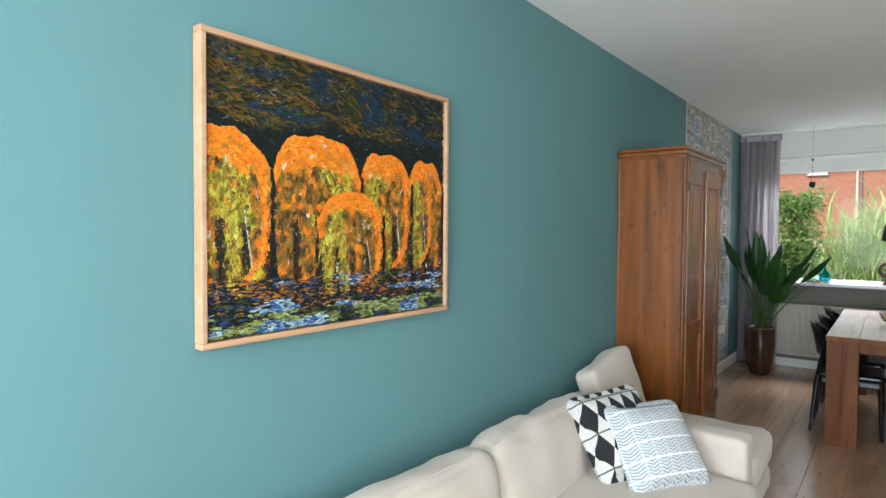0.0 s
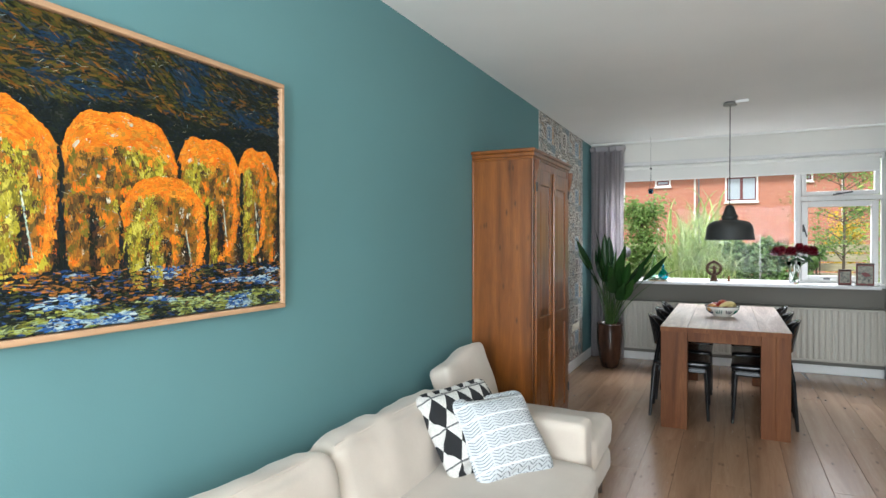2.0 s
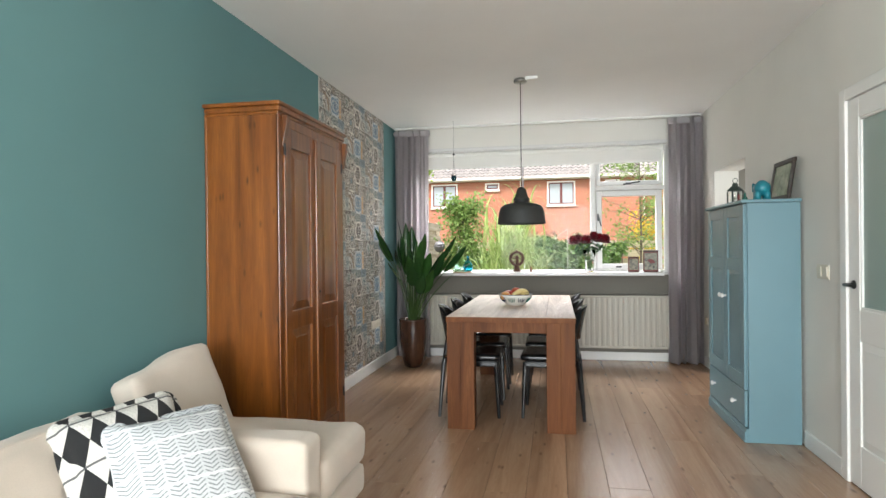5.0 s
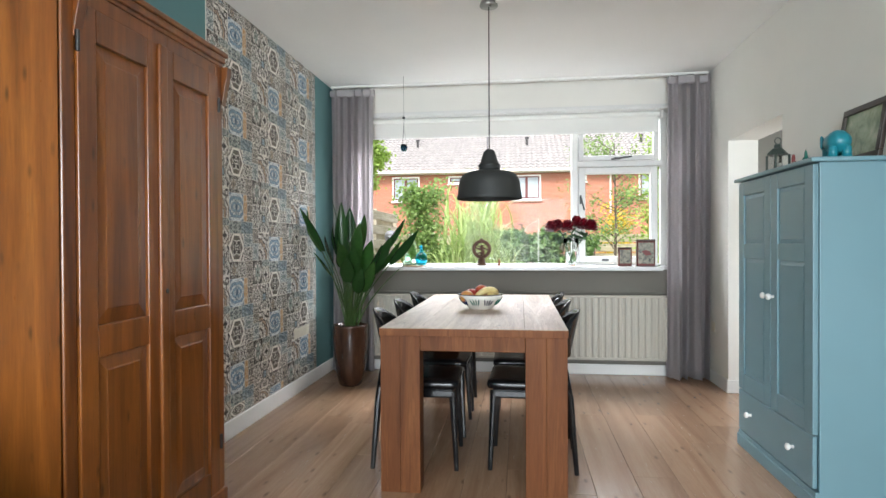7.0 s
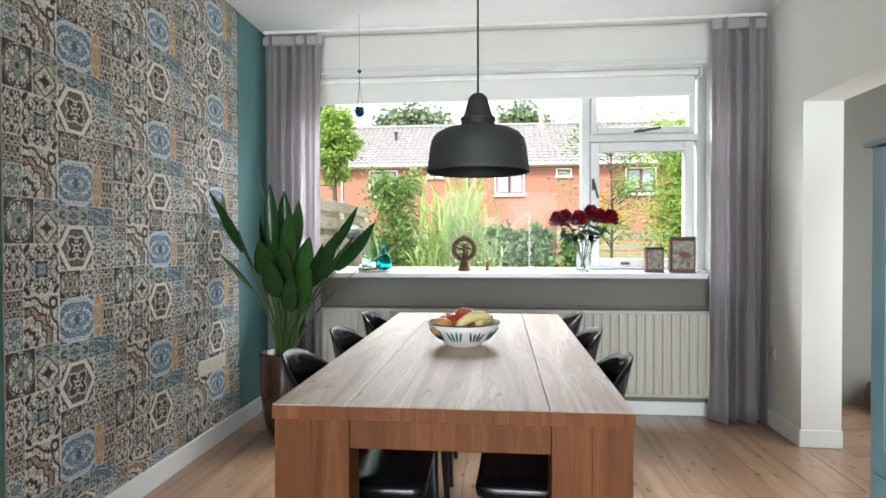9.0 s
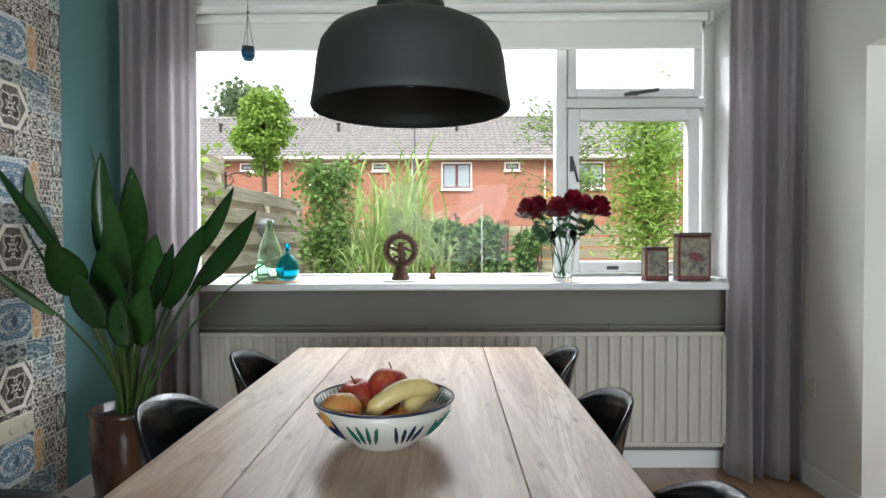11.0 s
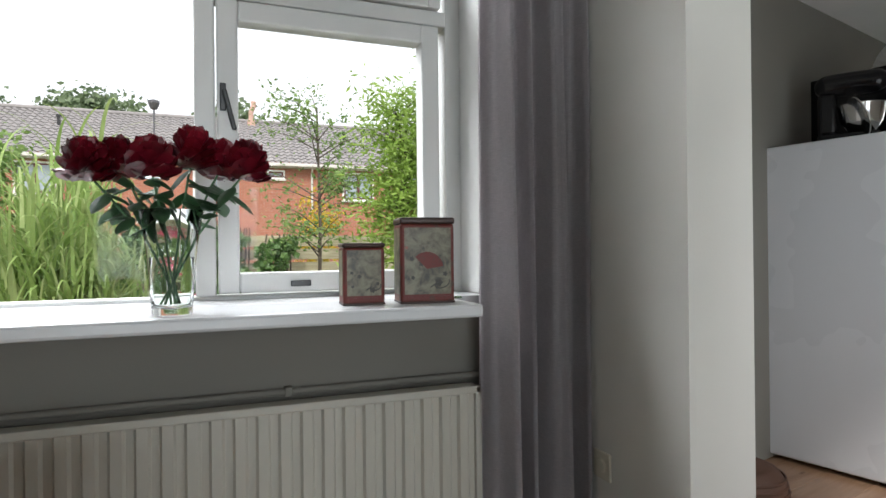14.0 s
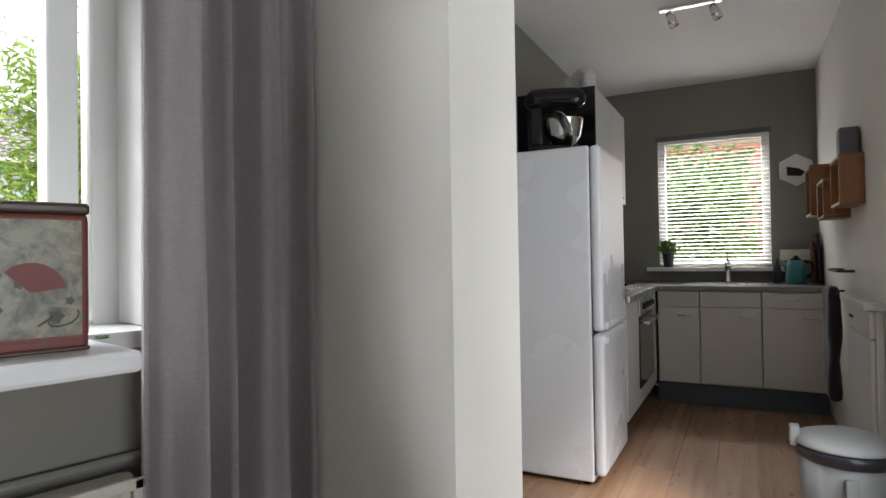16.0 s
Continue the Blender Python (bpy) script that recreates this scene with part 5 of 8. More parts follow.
# vase with roses
def rose_vase():
    v = thing("flower_vase", (2.138, 4.79, SZ), label="clear glass vase with dark red roses and green leaves", category="vase")
    part("glass", lathe([(0.0, 0.0), (0.040, 0.0), (0.043, 0.004), (0.046, 0.06), (0.054, 0.15), (0.068, 0.235), (0.066, 0.236), (0.051, 0.15), (0.043, 0.06), (0.040, 0.018), (0.0, 0.014)], 36), CLEAR_GLASS, v, smooth=True)
    part("water", lathe([(0.0, 0.016), (0.0385, 0.019), (0.0415, 0.06), (0.0475, 0.130), (0.0, 0.130)], 32), glass("water", (0.97, 1.0, 0.97), 0.0, 1.08), v, smooth=True)
    petal = fruit_skin("rose_petal", (0.06, 0.002, 0.006), (0.14, 0.004, 0.012), (0.22, 0.008, 0.02))
    leafm = paint("rose_leaf", (0.06, 0.145, 0.06), 0.45, 0.3, 0.1)
    rnd = random.Random(8)
    heads = [(-0.165, -0.02, 0.335), (-0.105, 0.04, 0.350), (-0.035, -0.055, 0.340), (0.045, 0.0, 0.375), (0.105, 0.03, 0.355), (0.160, -0.03, 0.345)]
    for i, (hx, hy, hz) in enumerate(heads):
        bx0, by0 = -0.10 * hx + rnd.uniform(-0.012, 0.012), -0.2 * hy
        mid = (0.35 * hx, 0.3 * hy, 0.18)
        part("stem", tube([(bx0, by0, 0.022), (0.1 * hx, 0.1 * hy, 0.10), mid, (hx * 0.8, hy * 0.8, hz - 0.06), (hx, hy, hz - 0.02)], 0.0028, 6), leafm, v)
        bms = []
        for ringn, (count, rad, up, op) in enumerate(((3, 0.008, 0.030, 0.15), (5, 0.016, 0.026, 0.35), (6, 0.024, 0.018, 0.65), (7, 0.031, 0.006, 1.0), (7, 0.036, -0.006, 1.35))):
            for k in range(count):
                a = 2 * math.pi * (k + 0.5 * ringn) / count + rnd.uniform(-0.2, 0.2)
                w = 0.022 + 0.003 * ringn
                pb = bmesh.new()
                g = []
                for r_ in range(4):
                    f = r_ / 3
                    line = []
                    for c_ in range(4):
                        s = -1 + 2 * c_ / 3
                        x = rad * 0.5 + 0.028 * f * math.sin(op) + 0.004 * math.sin(3 * s + k)
                        line.append(pb.verts.new((x - 0.35 * w * s * s * (1 - f * 0.5), s * w * (0.55 + 0.5 * math.sin(math.pi * (0.15 + 0.7 * f))), up - 0.014 + 0.034 * f * math.cos(op * 0.8) + 0.003 * math.sin(5 * s + ringn))))
                    g.append(line)
                for r_ in range(3):
                    for c_ in range(3):
                        pb.faces.new((g[r_][c_], g[r_][c_ + 1], g[r_ + 1][c_ + 1], g[r_ + 1][c_]))
                bms.append(moved(pb, pose(0, 0, 0, 0, 0, math.degrees(a))))
        part("rose", moved(merged(*bms), pose(hx, hy, hz - 0.012, rnd.uniform(-25, 25), rnd.uniform(-25, 25), 0) @ Matrix.Scale(1.3, 4)), petal, v, "dark red open rose", smooth=True)
        for k in range(8):
            f = rnd.uniform(0.40, 0.92)
            base = Vector((hx * f, hy * f, 0.13 + (hz - 0.15) * f))
            m = Matrix.Translation(base) @ pose(0, 0, 0, 0, 0, rnd.uniform(0, 360)) @ pose(0, 0, 0, 0, rnd.uniform(40, 120), 0)
            part("leaf", moved(paddle(rnd.uniform(0.055, 0.085), rnd.uniform(0.035, 0.05), rnd.uniform(0.2, 0.9), 0.3, 6), m), leafm, v, smooth=True)
    for k in range(3):
        part("leaf", moved(paddle(0.13, 0.05, 0.5, 0.3, 8), Matrix.Translation((-0.03 + 0.03 * k, 0, 0.16)) @ pose(0, 0, 0, 0, 0, 150 + 20 * k) @ pose(0, 0, 0, 0, 18, 0)), leafm, v, smooth=True)
    return v


rose_vase()


def tin(at, rz, w, d, h, label):
    t = thing("tin", at, rz, label=label, category="tin")
    red = Nodes("tin_red")
    worn = red.noise(red.coords(), 55, 4, 0.7)
    red = red.done(red.mix(red.grey(worn, 0.55, 0.7), (0.12, 0.014, 0.008), (0.065, 0.03, 0.018)), 0.5, 0.1)
    art = Nodes("tin_art")
    va = art.coords()
    blot = art.noise(va, 34, 5, 0.65, 0.6)
    col = art.ramp(blot, (0.36, (0.045, 0.04, 0.028)), (0.47, (0.12, 0.105, 0.066)), (0.6, (0.19, 0.17, 0.11)))
    red2 = art.noise(va, 13, 3, 0.5)
    col = art.mix(art.grey(red2, 0.66, 0.70), col, (0.30, 0.06, 0.035))
    art = art.done(col, 0.4)
    dark = paint("tin_lid", (0.05, 0.028, 0.022), 0.4, 0.2, 0.1, 1.0, 0.3)
    part("body", box(-w / 2, w / 2, -d / 2, d / 2, 0, h * 0.93, 0.008, 3), red, t)
    part("lid", box(-w / 2 - 0.002, w / 2 + 0.002, -d / 2 - 0.002, d / 2 + 0.002, h * 0.92, h, 0.006, 3), dark, t, "dark worn lid")
    part("foot", box(-w / 2 - 0.001, w / 2 + 0.001, -d / 2 - 0.001, d / 2 + 0.001, 0, 0.006, 0.002), dark, t)
    for s, (a, b) in ((-1, (w, d)), (1, (w, d))):
        part("picture_panel", box(-w / 2 + 0.010, w / 2 - 0.010, s * (d / 2 + 0.0006) - 0.0006, s * (d / 2 + 0.0006) + 0.0006, 0.024, h * 0.88, 0), art, t, "faded cream picture panel")
        part("picture_panel", box(s * (w / 2 + 0.0006) - 0.0006, s * (w / 2 + 0.0006) + 0.0006, -d / 2 + 0.010, d / 2 - 0.010, 0.024, h * 0.88, 0), art, t, "faded cream picture panel")
    fan = prism([(0, 0)] + [(0.31 * w * math.cos(q_), 0.31 * w * math.sin(q_)) for q_ in [math.pi * (0.05 + 0.7 * k / 12) for k in range(13)]], 0, 0.0006)
    if h > 0.2:
        part("picture_motif", moved(fan, pose(-0.02 * w, -d / 2 - 0.0013, h * 0.40, 90, 0, 0)), red, t, "red fan in the picture")
    ink_ = paint("tin_ink", (0.035, 0.03, 0.022), 0.5, 0.2)
    for u, v, q in ((-0.30, 0.52, 0.030), (-0.12, 0.46, 0.034), (-0.28, 0.30, 0.026), (0.20, 0.24, 0.05), (0.32, 0.34, 0.03)):
        part("picture_mark", moved(prism([(q * w * 2.4 * (0.45 if k % 2 else 0.7) * math.cos(k * math.pi / 5), q * w * 2.4 * (0.45 if k % 2 else 0.7) * math.sin(k * math.pi / 5)) for k in range(10)], 0, 0.0005), pose(u * w, -d / 2 - 0.0013, h * v, 90, 0, 0)), ink_, t, "dark printed blossom")
    bush = [((0.02 + 0.16 * f + 0.035 * math.sin(9 * f)) * w * 2, (0.05 + 0.05 * math.sin(7 * f) + 0.06 * f) * h, 0) for f in [k / 14 for k in range(15)]]
    part("picture_branch", moved(tube(bush, 0.0016, 5), pose(0, -d / 2 - 0.0013, 0.03, 90, 0, 0)), ink_, t, "dark printed branch")
    part("stripe", box(-w / 2 + 0.012, w / 2 - 0.012, -d / 2 - 0.0022, -d / 2, 0.010, 0.018, 0), red, t)
    return t


tin((2.588, 4.850, SZ), -3, 0.108, 0.080, 0.160, "small worn red tea tin with a cream picture panel")
tin((2.756, 4.835, SZ), -6, 0.145, 0.100, 0.226, "large worn red tea tin with a cream picture panel")
ob = part("seed_pod", merged(*[moved(lathe([(0, -0.014), (0.004, 0), (0, 0.014)], 6), Matrix.Translation((0, 0, 0.005)) @ pose(0, 0, 0, 80, 0, 60 * k)) for k in range(5)]), STEM, None)
ob.matrix_basis = pose(2.875, 4.88, SZ)
tagged(ob, "small dried green sprig on the window sill", "sprig")

hang = thing("hanging_lantern", (0.735, 4.62, 1.93), label="small blue glass tealight lantern hanging from the ceiling", category="lantern")
part("glass_cup", lathe([(0.0, 0.0), (0.018, 0.003), (0.028, 0.02), (0.030, 0.04), (0.024, 0.055), (0.022, 0.055), (0.027, 0.04), (0.025, 0.02), (0.0, 0.006)], 24), glass("lantern_blue", (0.05, 0.25, 0.5), 0.1), hang, smooth=True)
part("band", lathe([(0.0245, 0.050), (0.0265, 0.052), (0.0265, 0.060), (0.0235, 0.060)], 24, False), DARK_METAL, hang)
for k in range(3):
    a = 2 * math.pi * k / 3
    part("wire", tube([(0.025 * math.cos(a), 0.025 * math.sin(a), 0.056), (0.012 * math.cos(a), 0.012 * math.sin(a), 0.13), (0, 0, 0.20)], 0.0012, 5), DARK_METAL, hang)
part("string", tube([(0, 0, 0.20), (0, 0, 0.64)], 0.0012, 5), DARK_METAL, hang)
for z, r in ((0.21, 0.006), (0.235, 0.004), (0.285, 0.013)):
    part("bead", moved(lathe([(0, -r), (0.7 * r, -0.7 * r), (r, 0), (0.7 * r, 0.7 * r), (0, r)], 12), pose(0, 0, z)), DARK_METAL, hang, smooth=True)

# ---------------------------------------------------------------- on the blue cabinet
CZ = 1.5052
lan = thing("lantern", (3.10, 3.12, CZ), 10, label="dark green metal lantern with glass sides", category="lantern")
LANT = paint("lantern_green", (0.035, 0.055, 0.045), 0.5, 0.2, 0.1)
part("base", box(-0.045, 0.045, -0.045, 0.045, 0, 0.015, 0.003), LANT, lan)
for sx in (-1, 1):
    for sy in (-1, 1):
        part("post", box(sx * 0.038 - 0.005, sx * 0.038 + 0.005, sy * 0.038 - 0.005, sy * 0.038 + 0.005, 0.015, 0.115, 0.001), LANT, lan)
part("roof", lathe([(0.062, 0.115), (0.060, 0.122), (0.030, 0.150), (0.022, 0.152), (0.022, 0.170), (0.012, 0.176), (0.0, 0.178)], 4), LANT, lan)
part("ring", moved(tube([(0.018 * math.cos(a), 0, 0.018 * math.sin(a)) for a in [2 * math.pi * i / 16 for i in range(17)]], 0.0025, 6, False), pose(0, 0, 0.192)), LANT, lan)
part("candle", lathe([(0.0, 0.015), (0.022, 0.015), (0.022, 0.07), (0.0, 0.07)], 16), CERAMIC, lan, "cream candle")
for k in range(4):
    part("pane", moved(box(-0.033, 0.033, 0.037, 0.039, 0.016, 0.114, 0), pose(0, 0, 0, 0, 0, 90 * k)), CLEAR_GLASS, lan)
TEAL_GLAZE = paint("teal_glaze", (0.01, 0.19, 0.24), 0.35, 0.15, 0.05)
body = [moved(soft(0.09, 0.13, 0.085, 0.04, 0.008, 0.003, 8), pose(0, 0, 0.075)), moved(soft(0.065, 0.07, 0.07, 0.03, 0.004, 0.002, 8), pose(0, 0.085, 0.085)),
        tube([(0, 0.11, 0.085), (0, 0.135, 0.075), (0, 0.150, 0.085), (0, 0.150, 0.108), (0, 0.138, 0.112)], [0.018, 0.014, 0.011, 0.009, 0.007], 10)]
for sx in (-1, 1):
    body.append(moved(soft(0.012, 0.05, 0.055, 0.006, 0.002, 0, 6), pose(sx * 0.038, 0.075, 0.085, 0, 0, sx * 20)))
    for sy in (-0.04, 0.045):
        body.append(moved(lathe([(0.0, 0.0), (0.020, 0.0), (0.018, 0.05), (0.0, 0.06)], 12), pose(sx * 0.026, sy, 0)))
ob = part("statue", merged(*body), TEAL_GLAZE, None, smooth=True)
ob.matrix_basis = pose(3.075, 2.47, CZ, 0, 0, -12)
tagged(ob, "teal glazed ceramic animal statue on the cabinet", "statue")
ob = part("figurine", merged(soft(0.025, 0.035, 0.03, 0.012, 0.004, 0.002, 6), moved(lathe([(0, 0), (0.007, 0), (0.009, 0.03), (0.006, 0.05), (0, 0.054)], 10), pose(0, 0.012, 0.0))), paint("red_glaze", (0.20, 0.04, 0.035), 0.3), None, smooth=True)
ob.matrix_basis = pose(3.02, 2.74, CZ + 0.013)
tagged(ob, "small dark red ceramic figurine", "figurine")
ob = part("figurine", merged(soft(0.03, 0.03, 0.04, 0.014, 0.004, 0.002, 6), moved(lathe([(0, 0), (0.008, 0), (0.006, 0.03), (0, 0.045)], 10), pose(0, 0, 0.012))), GREEN_GLAZE, None, smooth=True)
ob.matrix_basis = pose(3.03, 2.65, CZ + 0.018)
tagged(ob, "small green and white ceramic figurine", "figurine")
pf = thing("picture_frame", (3.205, 2.56, CZ), label="dark wooden picture frame leaning against the wall", category="picture frame")
pf.matrix_basis = pose(3.205, 2.56, CZ, 0, 9, 0)
fw, fh = 0.34, 0.26
dk = wood("dark_frame", (0.015, 0.009, 0.006), (0.03, 0.018, 0.012), (0.05, 0.03, 0.02), "y", 0.4, 1, 0.05, 0.1, False)
part("rail", box(-0.012, 0.008, -fw / 2, fw / 2, 0, 0.03, 0.004), dk, pf)
part("rail", box(-0.012, 0.008, -fw / 2, fw / 2, fh - 0.03, fh, 0.004), dk, pf)
part("stile", box(-0.012, 0.008, -fw / 2, -fw / 2 + 0.03, 0.0302, fh - 0.0302, 0.004), dk, pf)
part("stile", box(-0.012, 0.008, fw / 2 - 0.03, fw / 2, 0.0302, fh - 0.0302, 0.004), dk, pf)
pic = Nodes("small_picture")
pc = pic.ramp(pic.noise(pic.coords(), 16, 4, 0.6, 0.4), (0.3, (0.05, 0.09, 0.04)), (0.5, (0.22, 0.27, 0.16)), (0.7, (0.42, 0.40, 0.30)))
part("picture", box(-0.004, 0.002, -fw / 2 + 0.028, fw / 2 - 0.028, 0.028, fh - 0.028, 0), pic.done(pc, 0.3), pf, "faded landscape print")

# ---------------------------------------------------------------- cloth bunch beside the wardrobe
bunch = thing("dried_bouquet", (0.235, 2.250, 0.0), label="bunch of cream dried flowers and ribbons hanging beside the wardrobe", category="bouquet")
CREAM = cloth("cream_ribbon", (0.62, 0.54, 0.44), 700, 0.9, 0.3, 0.15)
rnd = random.Random(21)
for i in range(16):
    a, z = rnd.uniform(0, 6.28), 0.62 + rnd.uniform(-0.05, 0.10)
    part("flower", moved(soft(0.07, 0.07, 0.05, 0.022, 0.01, 0.016, 8, i), pose(0.045 * math.cos(a), 0.04 * math.sin(a), z, rnd.uniform(0, 360), rnd.uniform(0, 360), 0)), CREAM, bunch, smooth=True)
for i in range(12):
    a = 2 * math.pi * i / 12
    part("ribbon", tube([(0.01 * math.cos(a), 0.01 * math.sin(a), 0.60), (0.04 * math.cos(a), 0.03 * math.sin(a), 0.45), (0.075 * math.cos(a) , 0.055 * math.sin(a), 0.16 + 0.05 * rnd.random())], [0.006, 0.010, 0.012], 6), CREAM, bunch, smooth=True)
part("loop", tube([(0, 0, 0.68), (-0.01, -0.04, 0.80), (0, -0.078, 0.86)], 0.012, 6), CREAM, bunch, smooth=True)
part("hook", tube([(0, -0.072, 0.855), (0, -0.105, 0.862)], 0.003, 6), DARK_METAL, bunch)

# ---------------------------------------------------------------- outside
def leaf_stuff(rnd, verts, faces, at, size, way=None, slim=0.5):
    """Adds one bent leaf of two folded quads."""
    d = Vector((rnd.gauss(0, 1), rnd.gauss(0, 1), rnd.gauss(0, 0.7))) if way is None else Vector(way)
    d = d.normalized()
    s = d.cross(Vector((rnd.gauss(0, 1), rnd.gauss(0, 1), rnd.gauss(0, 1)))).normalized()
    n = d.cross(s)
    b = len(verts)
    p = Vector(at)
    mid = p + d * size * 0.5 + n * size * 0.08
    tip = p + d * size - n * size * 0.12
    verts += [p, mid + s * size * slim * 0.5 - n * size * 0.06, tip, mid - s * size * slim * 0.5 - n * size * 0.06, mid]
    faces += [(b, b + 1, b + 4), (b + 1, b + 2, b + 4), (b + 2, b + 3, b + 4), (b + 3, b, b + 4)]


def leaf_mat(name, a, b, c):
    n = Nodes(name)
    g = n.add("ShaderNodeNewGeometry")
    col = n.ramp(g.outputs["Random Per Island"], (0.0, a), (0.5, b), (1.0, c))
    col = n.mix(n.grey(n.noise(n.coords(), 1.6, 3), 0.35, 0.65, 0, 0.6), col, a)
    n.done(col, 0.5)
    tr, mix = n.add("ShaderNodeBsdfTranslucent"), n.add("ShaderNodeMixShader")
    n.link(col, tr.inputs["Color"])
    mix.inputs[0].default_value = 0.35
    n.link(n.bsdf.outputs[0], mix.inputs[1])
    n.link(tr.outputs[0], mix.inputs[2])
    n.link(mix.outputs[0], n.tree.nodes["Material Output"].inputs["Surface"])
    return n.mat


def leaf_mesh(name, verts, faces, material, parent, label=""):
    me = bpy.data.meshes.new(name)
    me.from_pydata([tuple(v) for v in verts], [], faces)
    me.materials.append(material)
    ob = new(name, me)
    ob.parent = parent
    return tagged(ob, label, kind="stuff")


BARK = wood("bark", (0.05, 0.04, 0.03), (0.10, 0.08, 0.06), (0.15, 0.12, 0.09), "z", 0.9, 3, 0.6, 0.2, False)
LIME = leaf_mat("leaf_lime", (0.17, 0.28, 0.04), (0.30, 0.46, 0.08), (0.40, 0.55, 0.13))
MIDGREEN = leaf_mat("leaf_mid", (0.10, 0.19, 0.04), (0.19, 0.31, 0.08), (0.29, 0.41, 0.13))
IVY = leaf_mat("leaf_ivy", (0.065, 0.14, 0.04), (0.13, 0.25, 0.065), (0.20, 0.33, 0.10))
REED = leaf_mat("leaf_reed", (0.22, 0.34, 0.09), (0.36, 0.48, 0.16), (0.52, 0.58, 0.28))
YELLOW = leaf_mat("leaf_yellow", (0.42, 0.30, 0.02), (0.60, 0.44, 0.03), (0.68, 0.54, 0.07))
PINK = leaf_mat("flower_pink", (0.35, 0.04, 0.07), (0.5, 0.08, 0.12), (0.55, 0.16, 0.2))
FAR = leaf_mat("leaf_far", (0.13, 0.19, 0.10), (0.20, 0.27, 0.14), (0.27, 0.34, 0.20))


def limbs(rnd, base, height, spread, count, thick):
    bms = [tube([base, (base[0] + 0.03, base[1], base[2] + height * 0.5), (base[0], base[1] + 0.02, base[2] + height)], [thick, thick * 0.75, thick * 0.4], 8)]
    ends = []
    for i in range(count):
        f = rnd.uniform(0.35, 0.98)
        a = rnd.uniform(0, 6.28)
        s = Vector((base[0], base[1], base[2] + height * f))
        e = s + Vector((math.cos(a) * spread, math.sin(a) * spread, rnd.uniform(0.1, 0.5) * spread + 0.1)) * rnd.uniform(0.5, 1)
        m = (s + e) / 2 + Vector((0, 0, 0.06 * spread))
        bms.append(tube([s, m, e], [thick * 0.35, thick * 0.22, thick * 0.08], 5))
        ends += [m, e]
    return merged(*bms), ends


def leafy(name, label, category, base, height, spread, count, leaves, size, material, seed, slim=0.55, thick=0.05, clump=0.16, box_=None, up=0.0):
    rnd = random.Random(seed)
    t = thing(name, base, label=label, category=category)
    wood_bm, ends = limbs(rnd, (0, 0, 0), height, spread, count, thick)
    part("trunk", wood_bm, BARK, t)
    verts, faces = [], []
    for i in range(leaves):
        e = rnd.choice(ends)
        p = e + Vector((rnd.gauss(0, clump), rnd.gauss(0, clump), rnd.gauss(0, clump)))
        leaf_stuff(rnd, verts, faces, p, size * rnd.uniform(0.6, 1.3), (rnd.gauss(0, 1), rnd.gauss(0, 1), rnd.gauss(up, 0.6)), slim)
    leaf_mesh("crown", verts, faces, material, t)
    return t


GROUND = Nodes("garden_ground")
_n = GROUND.noise(GROUND.coords(), 0.8, 5)
GROUND = GROUND.done(GROUND.ramp(_n, (0.3, (0.08, 0.06, 0.04)), (0.5, (0.09, 0.10, 0.045)), (0.7, (0.12, 0.15, 0.06))), 0.95)
tagged(part("ground", box(-900, 900, 5.42, 1800, -0.5, -0.10, 0), GROUND), "garden ground of soil and rough grass", "ground", kind="structure")
tagged(part("outer_ground", box(-900, 900, -900, 5.42, -0.5, -0.13, 0), GROUND), "plain ground around the house", "ground", kind="structure")

FENCE_WOOD = Nodes("weathered_board")
_f = FENCE_WOOD.noise(FENCE_WOOD.coords((9, 0.8, 14)), 2.2, 5, 0.65)
_c = FENCE_WOOD.ramp(_f, (0.25, (0.23, 0.20, 0.145)), (0.5, (0.40, 0.36, 0.28)), (0.75, (0.52, 0.48, 0.39)))
_m = FENCE_WOOD.noise(FENCE_WOOD.coords((1, 1, 1)), 1.8, 4)
_c = FENCE_WOOD.mix(FENCE_WOOD.grey(_m, 0.5, 0.72, 0, 0.55), _c, (0.17, 0.19, 0.075))
FENCE_WOOD.bump(_f, 0.3, 0.004)
FENCE_WOOD = FENCE_WOOD.done(_c, 0.9)

fence = thing("garden_fence", (-1.0, 5.45, -0.10), label="weathered horizontal board fence along the garden", category="fence")
seg = [(0.0, 3.45), (3.45, 7.15)]
for a, b in seg:
    rows = 8 if a == 0 else 7
    for k in range(rows):
        part("board", box(-0.012, 0.012, a + 0.01, b - 0.01, 0.06 + 0.275 * k, 0.06 + 0.275 * k + 0.175, 0.006), FENCE_WOOD, fence)
        if k < rows - 1:
            part("board", box(-0.125, -0.10, a + 0.01, b - 0.01, 0.06 + 0.275 * k + 0.13, 0.06 + 0.275 * k + 0.305, 0.006), FENCE_WOOD, fence)
for y in (0.02, 1.75, 3.45, 5.3, 7.12):
    part("post", box(-0.098, -0.014, y - 0.045, y + 0.045, 0.0, 2.20 if y < 4 else 1.92, 0.006), FENCE_WOOD, fence)
fence2 = thing("back_fence", (-1.05, 12.65, -0.10), label="weathered board fence at the end of the garden", category="fence")
FENCE2 = Nodes("back_board")
_f = FENCE2.noise(FENCE2.coords((0.8, 9, 14)), 2.2, 5, 0.65)
FENCE2 = FENCE2.done(FENCE2.ramp(_f, (0.25, (0.27, 0.24, 0.15)), (0.5, (0.43, 0.39, 0.26)), (0.75, (0.54, 0.50, 0.37))), 0.9)
